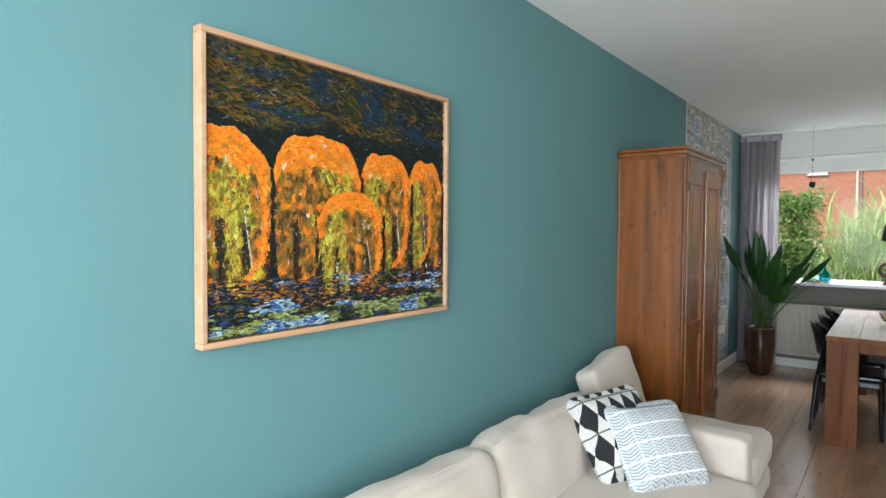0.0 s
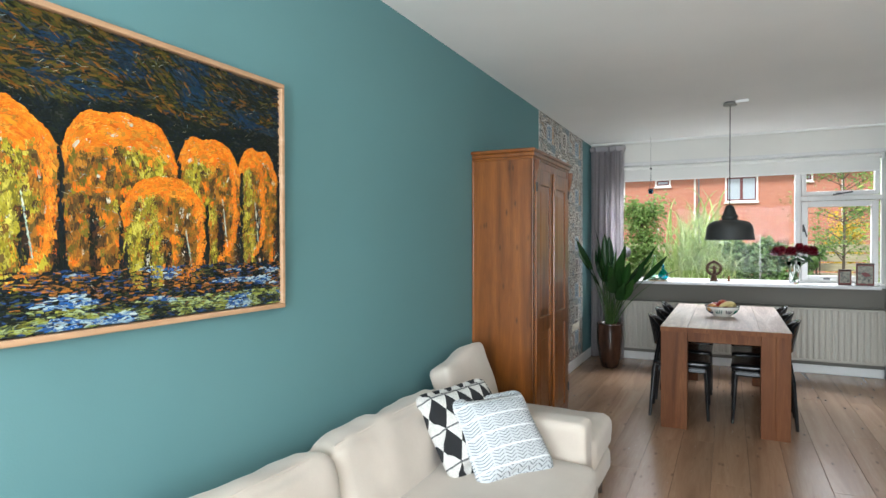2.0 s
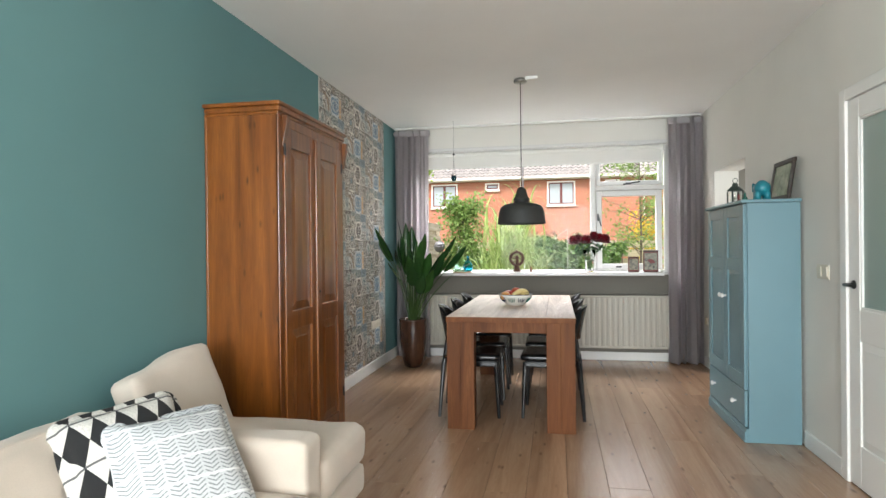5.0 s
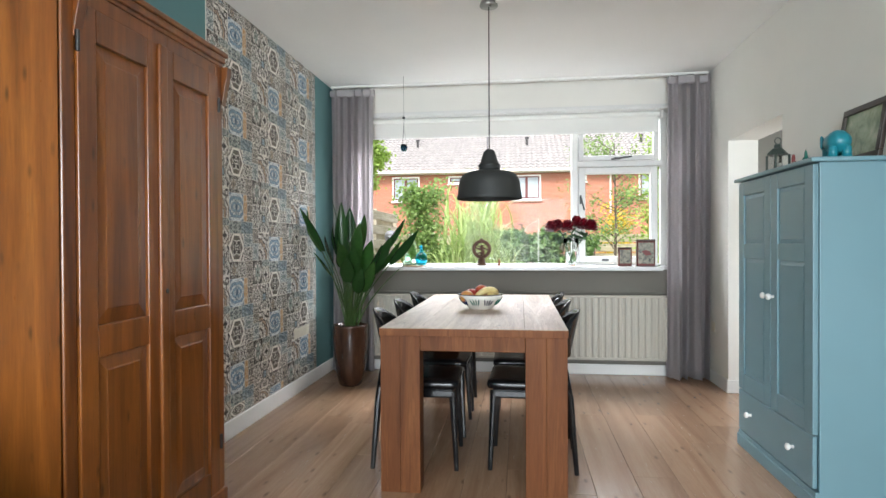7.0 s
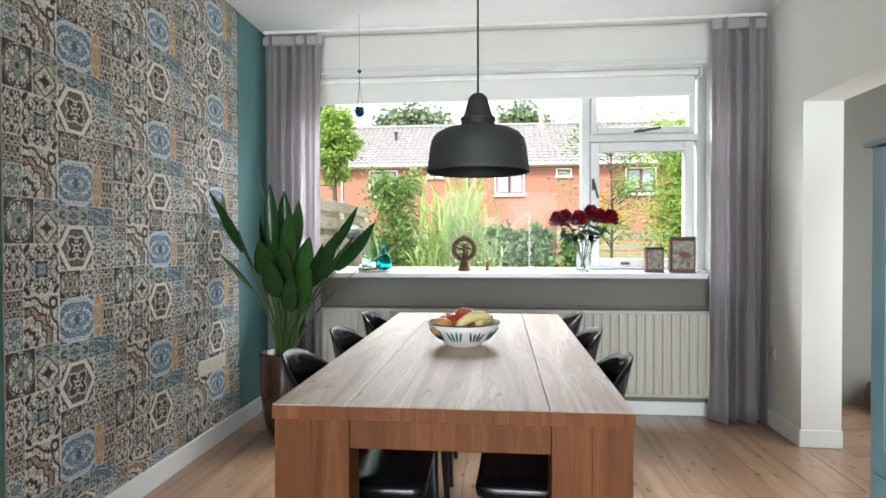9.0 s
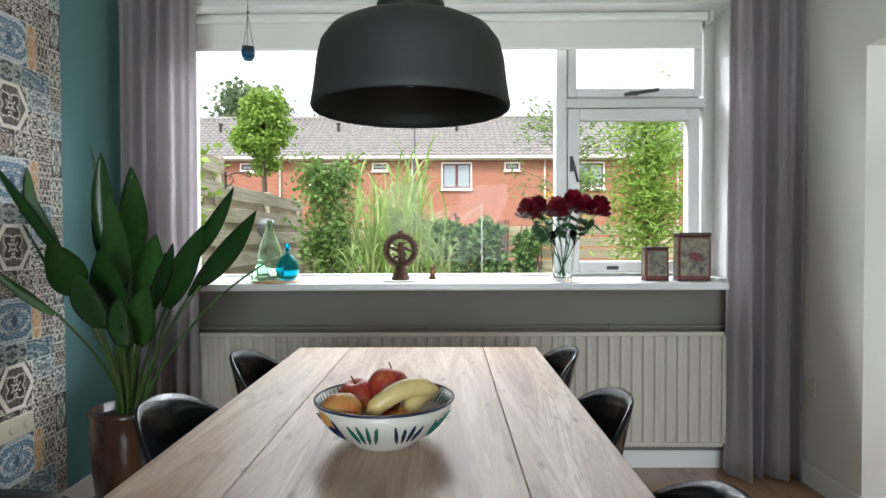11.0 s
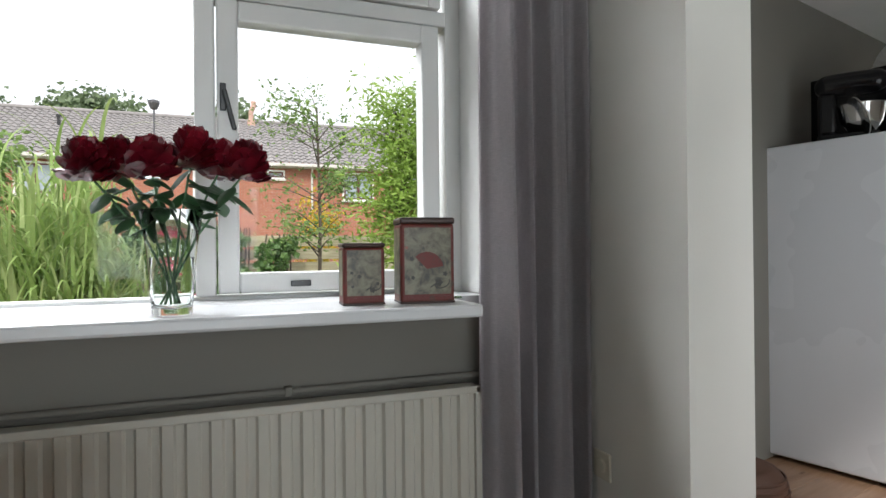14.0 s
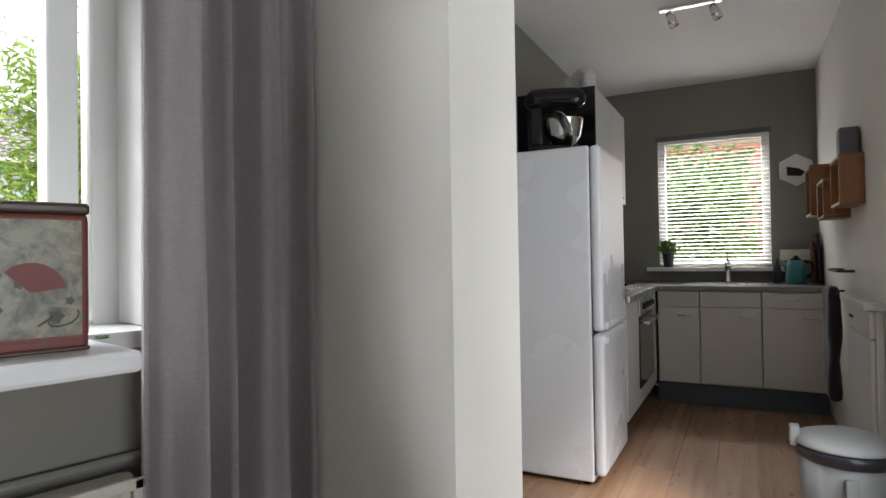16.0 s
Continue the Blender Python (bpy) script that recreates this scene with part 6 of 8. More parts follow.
for k in range(7):
    for a, b in ((0.0, 3.2), (3.2, 6.4), (6.4, 9.6)):
        part("board", box(a + 0.01, b - 0.01, -0.012, 0.012, 0.04 + 0.205 * k, 0.04 + 0.205 * k + 0.165, 0.005), FENCE2, fence2)
for x in (0.03, 1.6, 3.2, 4.8, 6.4, 8.0, 9.57):
    part("post", box(x - 0.04, x + 0.04, 0.014, 0.09, 0, 1.52, 0.005), FENCE2, fence2)

hook = thing("garden_hook", (-0.985, 8.90, 1.86), label="black wrought iron plant hook on the fence post", category="hook")
IRON = paint("wrought_iron", (0.015, 0.015, 0.016), 0.6, 0.1, 0)
part("arm", tube([(0.0, 0, 0.0), (0.12, 0, 0.05), (0.24, 0, 0.06), (0.30, 0, 0.03), (0.29, 0, 0.0), (0.25, 0, 0.01)], 0.008, 6), IRON, hook)
part("scroll", tube([(0.0, 0, -0.10), (0.06, 0, -0.09), (0.10, 0, -0.03), (0.07, 0, 0.01), (0.045, 0, -0.015), (0.06, 0, -0.03)], 0.007, 6), IRON, hook)
part("back_plate", box(-0.004, 0.012, -0.015, 0.015, -0.13, 0.06, 0.003), IRON, hook)
ball = thing("garden_ball", (0.13, 6.82, -0.10), label="grey ribbed metal ball lantern on a thin rod", category="garden ornament")
GREYMET = paint("zinc_grey", (0.13, 0.13, 0.14), 0.5, 0.2, 0.1, 1, 0.4)
part("upper_half", moved(lathe([(0.078, 0.008), (0.070, 0.045), (0.045, 0.072), (0.0, 0.080)], 24), pose(0, 0, 1.335)), GREYMET, ball, smooth=True)
part("lower_half", moved(lathe([(0.0, -0.080), (0.045, -0.070), (0.070, -0.040), (0.078, -0.004), (0.083, 0.0), (0.083, 0.008), (0.078, 0.008)], 24), pose(0, 0, 1.335)), GREYMET, ball, smooth=True)
part("rod", tube([(0, 0, 0), (0, 0, 1.27)], 0.003, 6), GREYMET, ball)

# shrubs
leafy("shrub", "leafy green garden shrub against the fence", "shrub", (-0.12, 10.6, -0.10), 2.15, 0.36, 46, 4200, 0.075, MIDGREEN, 4, 0.75, 0.03, 0.11)
leafy("bamboo_bush", "tall light green bamboo bush in the garden", "bush", (4.18, 9.7, -0.10), 2.75, 0.40, 70, 6500, 0.10, LIME, 5, 0.28, 0.03, 0.15, up=0.3)
leafy("slim_tree", "thin airy tree with sparse small leaves", "tree", (3.55, 11.6, -0.10), 3.2, 0.9, 34, 2300, 0.07, MIDGREEN, 6, 0.5, 0.03, 0.10, up=0.2)


def crown(name, label, at, rx, rz, count, size, material, seed, trunk_h):
    rnd = random.Random(seed)
    t = thing(name, at, label=label, category="tree")
    bms, ends = [], []
    bms.append(tube([(0, 0, 0), (0.03, 0, trunk_h * 0.6), (0, 0, trunk_h + rz)], [0.09, 0.07, 0.03], 8))
    for i in range(40):
        d = Vector((rnd.gauss(0, 1), rnd.gauss(0, 1), rnd.gauss(0, 1))).normalized() * rnd.uniform(0.35, 1.0)
        e = Vector((d.x * rx, d.y * rx, trunk_h + rz * (1 + d.z)))
        s = Vector((0, 0, max(trunk_h * 0.9, e.z - 0.5 * rx)))
        bms.append(tube([s, (s + e) / 2 + Vector((0, 0, 0.05)), e], [0.02, 0.012, 0.004], 5))
        ends.append(e)
    part("trunk", merged(*bms), BARK, t)
    verts, faces = [], []
    for i in range(count):
        e = rnd.choice(ends)
        g = 0.17 * rx
        leaf_stuff(rnd, verts, faces, e + Vector((rnd.gauss(0, g), rnd.gauss(0, g), rnd.gauss(0, g))), size * rnd.uniform(0.6, 1.3), (rnd.gauss(0, 1), rnd.gauss(0, 1), rnd.gauss(-0.5, 0.6)), 0.8)
    leaf_mesh("crown", verts, faces, material, t)
    return t


crown("garden_tree", "young round-headed tree with bright green leaves", (-2.13, 14.0, -0.10), 0.52, 0.86, 8000, 0.085, LIME, 7, 2.55)
rnd = random.Random(31)
for x, y, h, r in ((-26, 52, 6.6, 3.4), (-14, 50, 7.2, 3.0), (-6, 54, 7.0, 3.2), (4, 52, 6.6, 2.6), (33, 50, 7.4, 4.0), (22, 55, 7.0, 3.0)):
    crown("distant_tree", "distant leafy tree behind the houses", (x, y, -0.1), r, 2.2, 3200, 0.50, FAR, int(x + 40), h + 1.9)

# reeds
def reeds(at, count, seed):
    rnd = random.Random(seed)
    t = thing("ornamental_grass", at, label="tall arching ornamental grass with long pale green blades", category="grass")
    verts, faces = [], []
    for i in range(count):
        a = rnd.uniform(0, 6.28)
        r0 = rnd.uniform(0, 0.52)
        stem_h = rnd.uniform(0.3, 1.9)
        p = Vector((r0 * math.cos(a), r0 * math.sin(a) * 0.7, stem_h * rnd.uniform(0.0, 1.0)))
        az, ln = rnd.uniform(0, 6.28), rnd.uniform(0.55, 1.15)
        tilt, bend = rnd.uniform(0.1, 0.5), rnd.uniform(1.3, 2.9)
        w, n = rnd.uniform(0.012, 0.024), 9
        d = Vector((math.cos(az), math.sin(az), 0))
        s = Vector((-math.sin(az), math.cos(az), 0))
        b = len(verts)
        for k in range(n + 1):
            f = k / n
            ang = tilt + bend * f * f
            ww = w * (1 - f) ** 0.6
            verts += [p + s * ww, p - s * ww]
            p = p + (d * math.sin(ang) + Vector((0, 0, math.cos(ang)))) * ln / n
        for k in range(n):
            q = b + 2 * k
            faces.append((q, q + 1, q + 3, q + 2))
    for i in range(70):
        a, r0, h = rnd.uniform(0, 6.28), rnd.uniform(0, 0.36), rnd.uniform(1.0, 2.0)
        b = len(verts)
        p = Vector((r0 * math.cos(a), r0 * math.sin(a) * 0.7, 0))
        q = p + Vector((rnd.gauss(0, 0.12), rnd.gauss(0, 0.1), h))
        for c in (p, q):
            verts += [c + Vector((0.008, 0, 0)), c + Vector((-0.008, 0.004, 0))]
        faces.append((b, b + 1, b + 3, b + 2))
    leaf_mesh("blades", verts, faces, REED, t)
    return t


reeds((0.95, 9.1, -0.10), 760, 14)
reeds((1.15, 9.5, -0.10), 110, 15)


def hedge(name, label, x0, x1, y, z0, z1, count, seed, material=IVY, size=0.10):
    rnd = random.Random(seed)
    t = thing(name, ((x0 + x1) / 2, y, 0), label=label, category="ivy")
    verts, faces = [], []
    for i in range(count):
        x = rnd.uniform(x0, x1) - (x0 + x1) / 2
        top = z1 * (0.86 + 0.22 * noise.noise(Vector((x * 1.3, seed, 0))))
        z = z0 + (top - z0) * rnd.random() ** 0.8
        k = noise.noise(Vector((x * 1.8, z * 2.2, seed)))
        if k < -0.25:
            continue
        leaf_stuff(rnd, verts, faces, (x, -0.10 - 0.22 * max(0, k) + rnd.gauss(0, 0.06), z), size * rnd.uniform(0.6, 1.3), (rnd.gauss(0, 1), rnd.gauss(-0.6, 0.5), rnd.gauss(-0.4, 0.6)), 0.85)
    leaf_mesh("foliage", verts, faces, material, t)
    part("vine", merged(*[tube([(rnd.uniform(-0.5, 0.5) * (x1 - x0), -0.03, -0.1), (rnd.uniform(-0.5, 0.5) * (x1 - x0), -0.05, 0.6), (rnd.uniform(-0.5, 0.5) * (x1 - x0), -0.04, z1 * 0.9)], 0.012, 5) for _ in range(8)]), BARK, t)
    return t


hedge("ivy", "dense dark green ivy covering the back fence", 1.05, 2.3, 12.55, 0.0, 1.75, 3800, 3)
hedge("ivy", "green climbing plant on the back fence", 2.24, 2.72, 12.55, 0.0, 1.6, 1000, 8)
hedge("ivy", "green climbing plant on the back fence", 2.80, 3.34, 12.55, 0.4, 1.5, 800, 21)
hedge("ivy", "low green plants along the board fence", -0.6, 1.2, 12.2, -0.05, 1.25, 2400, 11, MIDGREEN)
leafy("vine", "bright green vine leaves beside the window", "vine", (-0.72, 6.9, -0.10), 1.9, 0.22, 20, 950, 0.075, LIME, 17, 0.8, 0.015, 0.12)
leafy("yellow_bush", "bright yellow leaved bush behind the fence", "bush", (4.05, 14.6, -0.10), 2.05, 0.38, 30, 1700, 0.09, YELLOW, 19, 0.5, 0.03, 0.12)
leafy("flowering_bush", "low bush with pink flowers", "bush", (1.95, 8.1, -0.10), 0.75, 0.16, 14, 420, 0.05, PINK, 23, 0.6, 0.01, 0.05)
EAVE_GREY = paint("pole_grey", (0.42, 0.42, 0.40), 0.5, 0.1)
pole = thing("garden_pole", (1.98, 8.5, -0.10), label="thin white garden pole with a wire spiral feeder", category="pole")
part("pole", tube([(0, 0, 0), (0, 0, 1.62)], 0.006, 6), EAVE_GREY, pole)
part("arm", tube([(0, 0, 1.60), (-0.16, 0, 1.50), (-0.20, 0, 1.42)], 0.005, 6), EAVE_GREY, pole)
part("feeder", tube([(-0.20 + 0.045 * math.cos(1.1 * k), 0.045 * math.sin(1.1 * k), 1.38 - 0.012 * k) for k in range(40)], 0.004, 5), IRON, pole, "dark wire spiral feeder")

# ---------------------------------------------------------------- houses opposite
BRICK = Nodes("red_brick")
_b = BRICK.add("ShaderNodeTexBrick")
BRICK.link(BRICK.coords((1, 1, 1), "Object", (radians(90), 0, 0)), _b.inputs["Vector"])
_b.inputs["Scale"].default_value = 1.0
_b.inputs["Brick Width"].default_value, _b.inputs["Row Height"].default_value, _b.inputs["Mortar Size"].default_value = 0.22, 0.0625, 0.006
_b.inputs["Color1"].default_value, _b.inputs["Color2"].default_value, _b.inputs["Mortar"].default_value = (0.40, 0.145, 0.085, 1), (0.33, 0.11, 0.065, 1), (0.36, 0.27, 0.21, 1)
BRICK = BRICK.done(_b.outputs["Color"], 0.9)
ROOF = Nodes("roof_tile")
_r = ROOF.noise(ROOF.coords(), 3.0, 4)
ROOF = ROOF.done(ROOF.mix(ROOF.grey(_r, 0.3, 0.7), (0.21, 0.20, 0.20), (0.31, 0.295, 0.285)), 0.75)
EAVE = paint("eave_white", (0.62, 0.60, 0.55), 0.5)
WINE = paint("window_wine", (0.12, 0.03, 0.03), 0.5)
HOUSE_GLASS = Nodes("house_window_glass").done((0.30, 0.36, 0.40), 0.08, 0, Specular_IOR_Level=0.9)

HY, EZ, RY, RZ, UW = 28.8, 4.35, 34.0, 7.0, 6.0


def house_window(parent, x, z0, z1, w, panes, accent):
    win_ = part("window", merged(box(x, x + 0.07, -0.05, 0.03, z0, z1, 0), box(x + w - 0.07, x + w, -0.05, 0.03, z0, z1, 0), box(x + 0.07, x + w - 0.07, -0.05, 0.03, z1 - 0.07, z1, 0),
                                 box(x + 0.07, x + w - 0.07, -0.05, 0.03, z0, z0 + 0.07, 0)), WHITE_GLOSS, parent)
    for k in range(panes):
        a = x + 0.07 + (w - 0.14) * k / panes
        b = x + 0.07 + (w - 0.14) * (k + 1) / panes
        part("casement", merged(box(a, a + 0.06, -0.04, 0.02, z0 + 0.07, z1 - 0.07, 0), box(b - 0.06, b, -0.04, 0.02, z0 + 0.07, z1 - 0.07, 0),
                                box(a + 0.06, b - 0.06, -0.04, 0.02, z0 + 0.07, z0 + 0.13, 0), box(a + 0.06, b - 0.06, -0.04, 0.02, z1 - 0.13, z1 - 0.07, 0)), accent, win_)
        part("pane", box(a + 0.06, b - 0.06, -0.01, 0.0, z0 + 0.13, z1 - 0.13, 0), HOUSE_GLASS, win_)
    part("sill", box(x - 0.05, x + w + 0.05, -0.10, 0.0, z0 - 0.06, z0 - 0.002, 0), EAVE, win_)


def pantiles(width):
    """A roof slope of wavy tiles in overlapping courses."""
    bm = bmesh.new()
    courses, per = 15, 22
    sub = 5
    slope = Vector((0, RY - HY + 0.35, RZ - EZ + 0.18))
    up = slope.normalized()
    nrm = Vector((0, -up.z, up.y))
    for c in range(courses):
        rows = []
        for e, lift in ((0.0, 0.055), (1.0, 0.010)):
            line = []
            for i in range(per * sub + 1):
                x = width * i / (per * sub)
                wave = 0.032 * math.sin(2 * math.pi * i / sub)
                p = Vector((x, -0.35, EZ - 0.18)) + slope * ((c + e * 1.04) / courses) + nrm * (lift + wave)
                line.append(bm.verts.new(p))
            rows.append(line)
        for i in range(per * sub):
            bm.faces.new((rows[0][i], rows[0][i + 1], rows[1][i + 1], rows[1][i]))
        low = [bm.verts.new(v.co - nrm * 0.03) for v in rows[0]]
        for i in range(per * sub):
            bm.faces.new((low[i], low[i + 1], rows[0][i + 1], rows[0][i]))
    return bm


def row_house(x):
    h = thing("row_house", (x, HY, 0.5), label="red brick terraced house with a grey pantile roof", category="house", group="terrace opposite")
    part("wall", merged(box(0, 1.35, 0, 0.25, -0.7, EZ, 0), box(1.35, 2.74, 0, 0.25, -0.7, 2.77, 0), box(1.35, 2.74, 0, 0.25, 4.0, EZ, 0), box(2.74, 4.2, 0, 0.25, -0.7, EZ, 0),
                        box(4.2, 4.92, 0, 0.25, -0.7, 3.62, 0), box(4.2, 4.92, 0, 0.25, 4.0, EZ, 0), box(4.92, UW, 0, 0.25, -0.7, EZ, 0)), BRICK, h)
    part("roof", pantiles(UW), ROOF, h, smooth=False)
    part("rear_roof", prism([(0, 0), (UW, 0), (UW, 5.4), (0, 5.4)], 0, 0.12), ROOF, h).matrix_basis = Matrix.Translation((0, RY - HY, RZ + 0.02)) @ pose(0, 0, 0, -27, 0, 0)
    part("ridge", moved(lathe([(0.11, 0), (0.11, UW)], 10), Matrix.Translation((0, RY - HY, RZ + 0.06)) @ pose(0, 0, 0, 0, 90, 0)), ROOF, h)
    part("gutter", box(0, UW, -0.42, -0.28, EZ - 0.22, EZ - 0.10, 0.02), EAVE, h)
    part("fascia", box(0, UW, -0.28, 0.0, EZ - 0.26, EZ - 0.14, 0), EAVE, h)
    part("drainpipe", tube([(0.03, -0.07, -0.1), (0.03, -0.07, EZ - 0.5), (0.03, -0.30, EZ - 0.2)], 0.045, 8), EAVE, h)
    house_window(h, 1.35, 2.77, 4.0, 1.39, 2, WINE)
    house_window(h, 4.2, 3.62, 4.0, 0.72, 1, WINE)
    # dark sheet behind the windows, coloured as the gloom indoors
    part("dark_backing", box(0.0, UW, 0.6, 0.65, -0.7, EZ, 0), DARK_METAL, h)
    part("vent_pipe", merged(moved(lathe([(0.0, 0), (0.07, 0), (0.07, 0.42), (0.11, 0.42), (0.11, 0.52), (0.0, 0.54)], 12), pose(2.1, 3.2, EZ + 1.55))), DARK_METAL, h)
    return h


first_house = row_house(-36)
for k in range(1, 13):
    copy_thing(first_house, pose(-36 + UW * k, HY, 0.5))
chim = thing("chimney", (3.85, RY - 0.3, RZ + 0.05), label="small reddish roof chimney with a flue pipe", category="chimney")
part("stack", moved(lathe([(0.28, 0.0), (0.24, 0.5), (0.0, 0.5)], 4), pose(0, 0, 0, 0, 0, 45)), paint("terracotta", (0.52, 0.34, 0.27), 0.8), chim)
part("flue", tube([(0, 0, 0.45), (0, 0, 0.9), (0.12, 0, 1.2), (0.12, 0, 1.45)], 0.12, 10), bpy.data.materials["terracotta"], chim)
mast = thing("lamp_post", (0.40, 24.0, -0.10), label="grey steel street lamp post", category="lamp post")
part("post", tube([(0, 0, 0), (0, 0, 5.75)], [0.042, 0.028], 8), GREYMET, mast)
part("lamp_head", moved(lathe([(0, 0), (0.10, 0), (0.17, 0.18), (0.17, 0.26), (0.0, 0.32)], 12), pose(0, 0, 5.75)), GREYMET, mast)

# ---------------------------------------------------------------- kitchen
K = Matrix.Translation((3.53, 4.42, 0)) @ pose(0, 0, 0, 0, 0, 14)
KH = 2.45


def kthing(name, x, y, z, rz=0, **tags):
    t = new(name)
    t.matrix_basis = K @ pose(x, y, z, 0, 0, rz)
    return tagged(t, **tags)


def kstruct(name, label, category, material, *blocks):
    ob = part(name, merged(*[box(*b, bev=0) for b in blocks]), material)
    ob.matrix_basis = K
    return tagged(ob, label, category, kind="structure")


KW = (-0.575, 0.240, 0.985, 2.04)       # kitchen window
kstruct("kitchen_wall_end", "grey painted kitchen end wall around a window", "wall", KITCHEN_GREY,
        (4.0, 4.2, KW[1], 1.0, 0, KH), (4.0, 4.2, -1.1, KW[0], 0, KH), (4.0, 4.2, KW[0], KW[1], 0, KW[2]), (4.0, 4.2, KW[0], KW[1], KW[3], KH))
kstruct("kitchen_wall_side", "grey painted kitchen wall behind the fridge", "wall", KITCHEN_GREY, (0.0, 4.0, 0.78, 0.95, 0, KH))
kstruct("kitchen_wall_right", "white painted kitchen wall with shelves", "wall", WHITE_WALL,
        (-0.28, 0.15, -1.05, -0.885, 0, KH), (1.05, 4.0, -1.05, -0.885, 0, KH), (0.15, 1.05, -1.05, -0.885, 2.0, KH), (0.15, 1.05, -1.05, -0.885, 0, 0.3))
kstruct("kitchen_ceiling", "white painted kitchen ceiling", "ceiling", CEILING, (-0.05, 4.2, -1.05, 0.95, KH, KH + 0.15))
kfloor = kstruct("kitchen_floor", "oak plank floor of the kitchen", "floor", OAK_FLOOR_SUB, (-0.2, 4.0, -1.0, 0.85, -0.12, -0.018))

# window with a venetian blind
kw = kthing("window_2", 4.0, 0, 0, label="white kitchen window with a half-open venetian blind", category="window", kind="structure")
for b in ((0.03, 0.10, KW[0], KW[0] + 0.055, KW[2], KW[3]), (0.03, 0.10, KW[1] - 0.055, KW[1], KW[2], KW[3]), (0.03, 0.10, KW[0] + 0.055, KW[1] - 0.055, KW[3] - 0.055, KW[3]), (0.03, 0.10, KW[0] + 0.055, KW[1] - 0.055, KW[2], KW[2] + 0.055)):
    part("window_frame", box(*b, 0.005), WHITE_GLOSS, kw)
pn = part("pane", box(0.06, 0.066, KW[0] + 0.05, KW[1] - 0.05, KW[2] + 0.05, KW[3] - 0.05, 0), GLASS, kw)
pn.visible_shadow = False
part("sill", box(-0.10, 0.03, KW[0] - 0.09, KW[1] + 0.09, KW[2] - 0.045, KW[2] - 0.012, 0.005), WHITE_GLOSS, kw)
vb = kthing("venetian_blind", 3.985, 0, 0, label="white venetian blind with tilted open slats", category="blind")
part("headrail", box(-0.022, 0.012, KW[0] - 0.01, KW[1] + 0.01, KW[3] - 0.03, KW[3] + 0.004, 0.003), GREYMET, vb)
slat = moved(box(-0.013, 0.013, KW[0] + 0.004, KW[1] - 0.004, -0.0008, 0.0008, 0), pose(0, 0, 0, 0, -18, 0))
sl = part("slat", slat, WHITE_GLOSS, vb)
sl.matrix_basis = pose(0, 0, KW[2] + 0.02)
for k in range(1, 34):
    share("slat", sl.data, vb, pose(0, 0, KW[2] + 0.02 + 0.030 * k))
for y in (KW[0] + 0.1, KW[1] - 0.1):
    part("cord", tube([(0, y, KW[2] + 0.01), (0, y, KW[3] - 0.02)], 0.001, 4), WHITE_GLOSS, vb)

KWHITE = paint("kitchen_white", (0.60, 0.60, 0.59), 0.35, 0.03, 0.02)
KFRONT = paint("kitchen_front", (0.56, 0.54, 0.48), 0.4, 0.03, 0.03)
WORKTOP = paint("worktop_grey", (0.20, 0.19, 0.17), 0.35, 0.2, 0.05, 6)
PLINTH = paint("plinth_slate", (0.065, 0.075, 0.09), 0.5, 0.1)
STEEL = metal("stainless", (0.55, 0.55, 0.55), 0.3)
FRIDGE = paint("fridge_white", (0.70, 0.72, 0.76), 0.28, 0.02, 0.01)

fr = kthing("fridge_freezer", 1.60, 0.20, 0, label="tall white fridge freezer with two rounded doors", category="fridge")
part("body", box(0, 0.58, 0.055, 0.60, 0.02, 1.60, 0.012, 3), FRIDGE, fr)
for z0, z1, nm in ((0.05, 0.715, "freezer_door"), (0.725, 1.60, "fridge_door")):
    d = part(nm, box(0.0, 0.58, 0.0, 0.052, z0, z1, 0.022, 4), FRIDGE, fr, smooth=False)
    part("grip", box(0.05, 0.53, -0.012, 0.010, z1 - 0.05 if z0 < 0.5 else z0 + 0.005, z1 - 0.015 if z0 < 0.5 else z0 + 0.04, 0.008), FRIDGE, d)
part("gasket", box(0.012, 0.568, 0.052, 0.056, 0.05, 1.595, 0), PLINTH, fr, "dark door seal")
for x in (0.05, 0.53):
    part("foot", moved(lathe([(0.0, 0), (0.02, 0), (0.02, 0.02), (0, 0.02)], 10), pose(x, 0.1, 0)), BLACK, fr)

mix_ = kthing("stand_mixer", 1.77, 0.50, 1.602, 20, label="black stand mixer with a steel bowl on the fridge", category="mixer")
part("base", box(-0.09, 0.09, -0.15, 0.10, 0, 0.035, 0.015, 3), BLACK, mix_)
part("column", box(-0.05, 0.05, 0.02, 0.10, 0.03, 0.24, 0.02, 3), BLACK, mix_)
part("head", moved(soft(0.12, 0.30, 0.10, 0.045, 0.01, 0, 10), pose(0, -0.04, 0.28)), BLACK, mix_, smooth=True)
part("bowl", moved(lathe([(0.0, 0.0), (0.05, 0.0), (0.085, 0.05), (0.10, 0.13), (0.104, 0.135), (0.098, 0.13), (0.08, 0.05), (0.0, 0.006)], 28), pose(0, -0.08, 0.036)), CHROME, mix_, smooth=True)
lid = kthing("pan_lid", 1.68, 0.40, 1.602, 0, label="round glass and steel pan lid leaning on the mixer", category="lid")
part("disc", moved(lathe([(0.0, 0.022), (0.06, 0.016), (0.095, 0.0), (0.10, 0.0), (0.10, 0.004), (0.06, 0.022), (0.0, 0.028)], 32), Matrix.Translation((0, 0, 0.095)) @ pose(0, 0, 0, 70, 0, 40)), CHROME, lid, smooth=True)

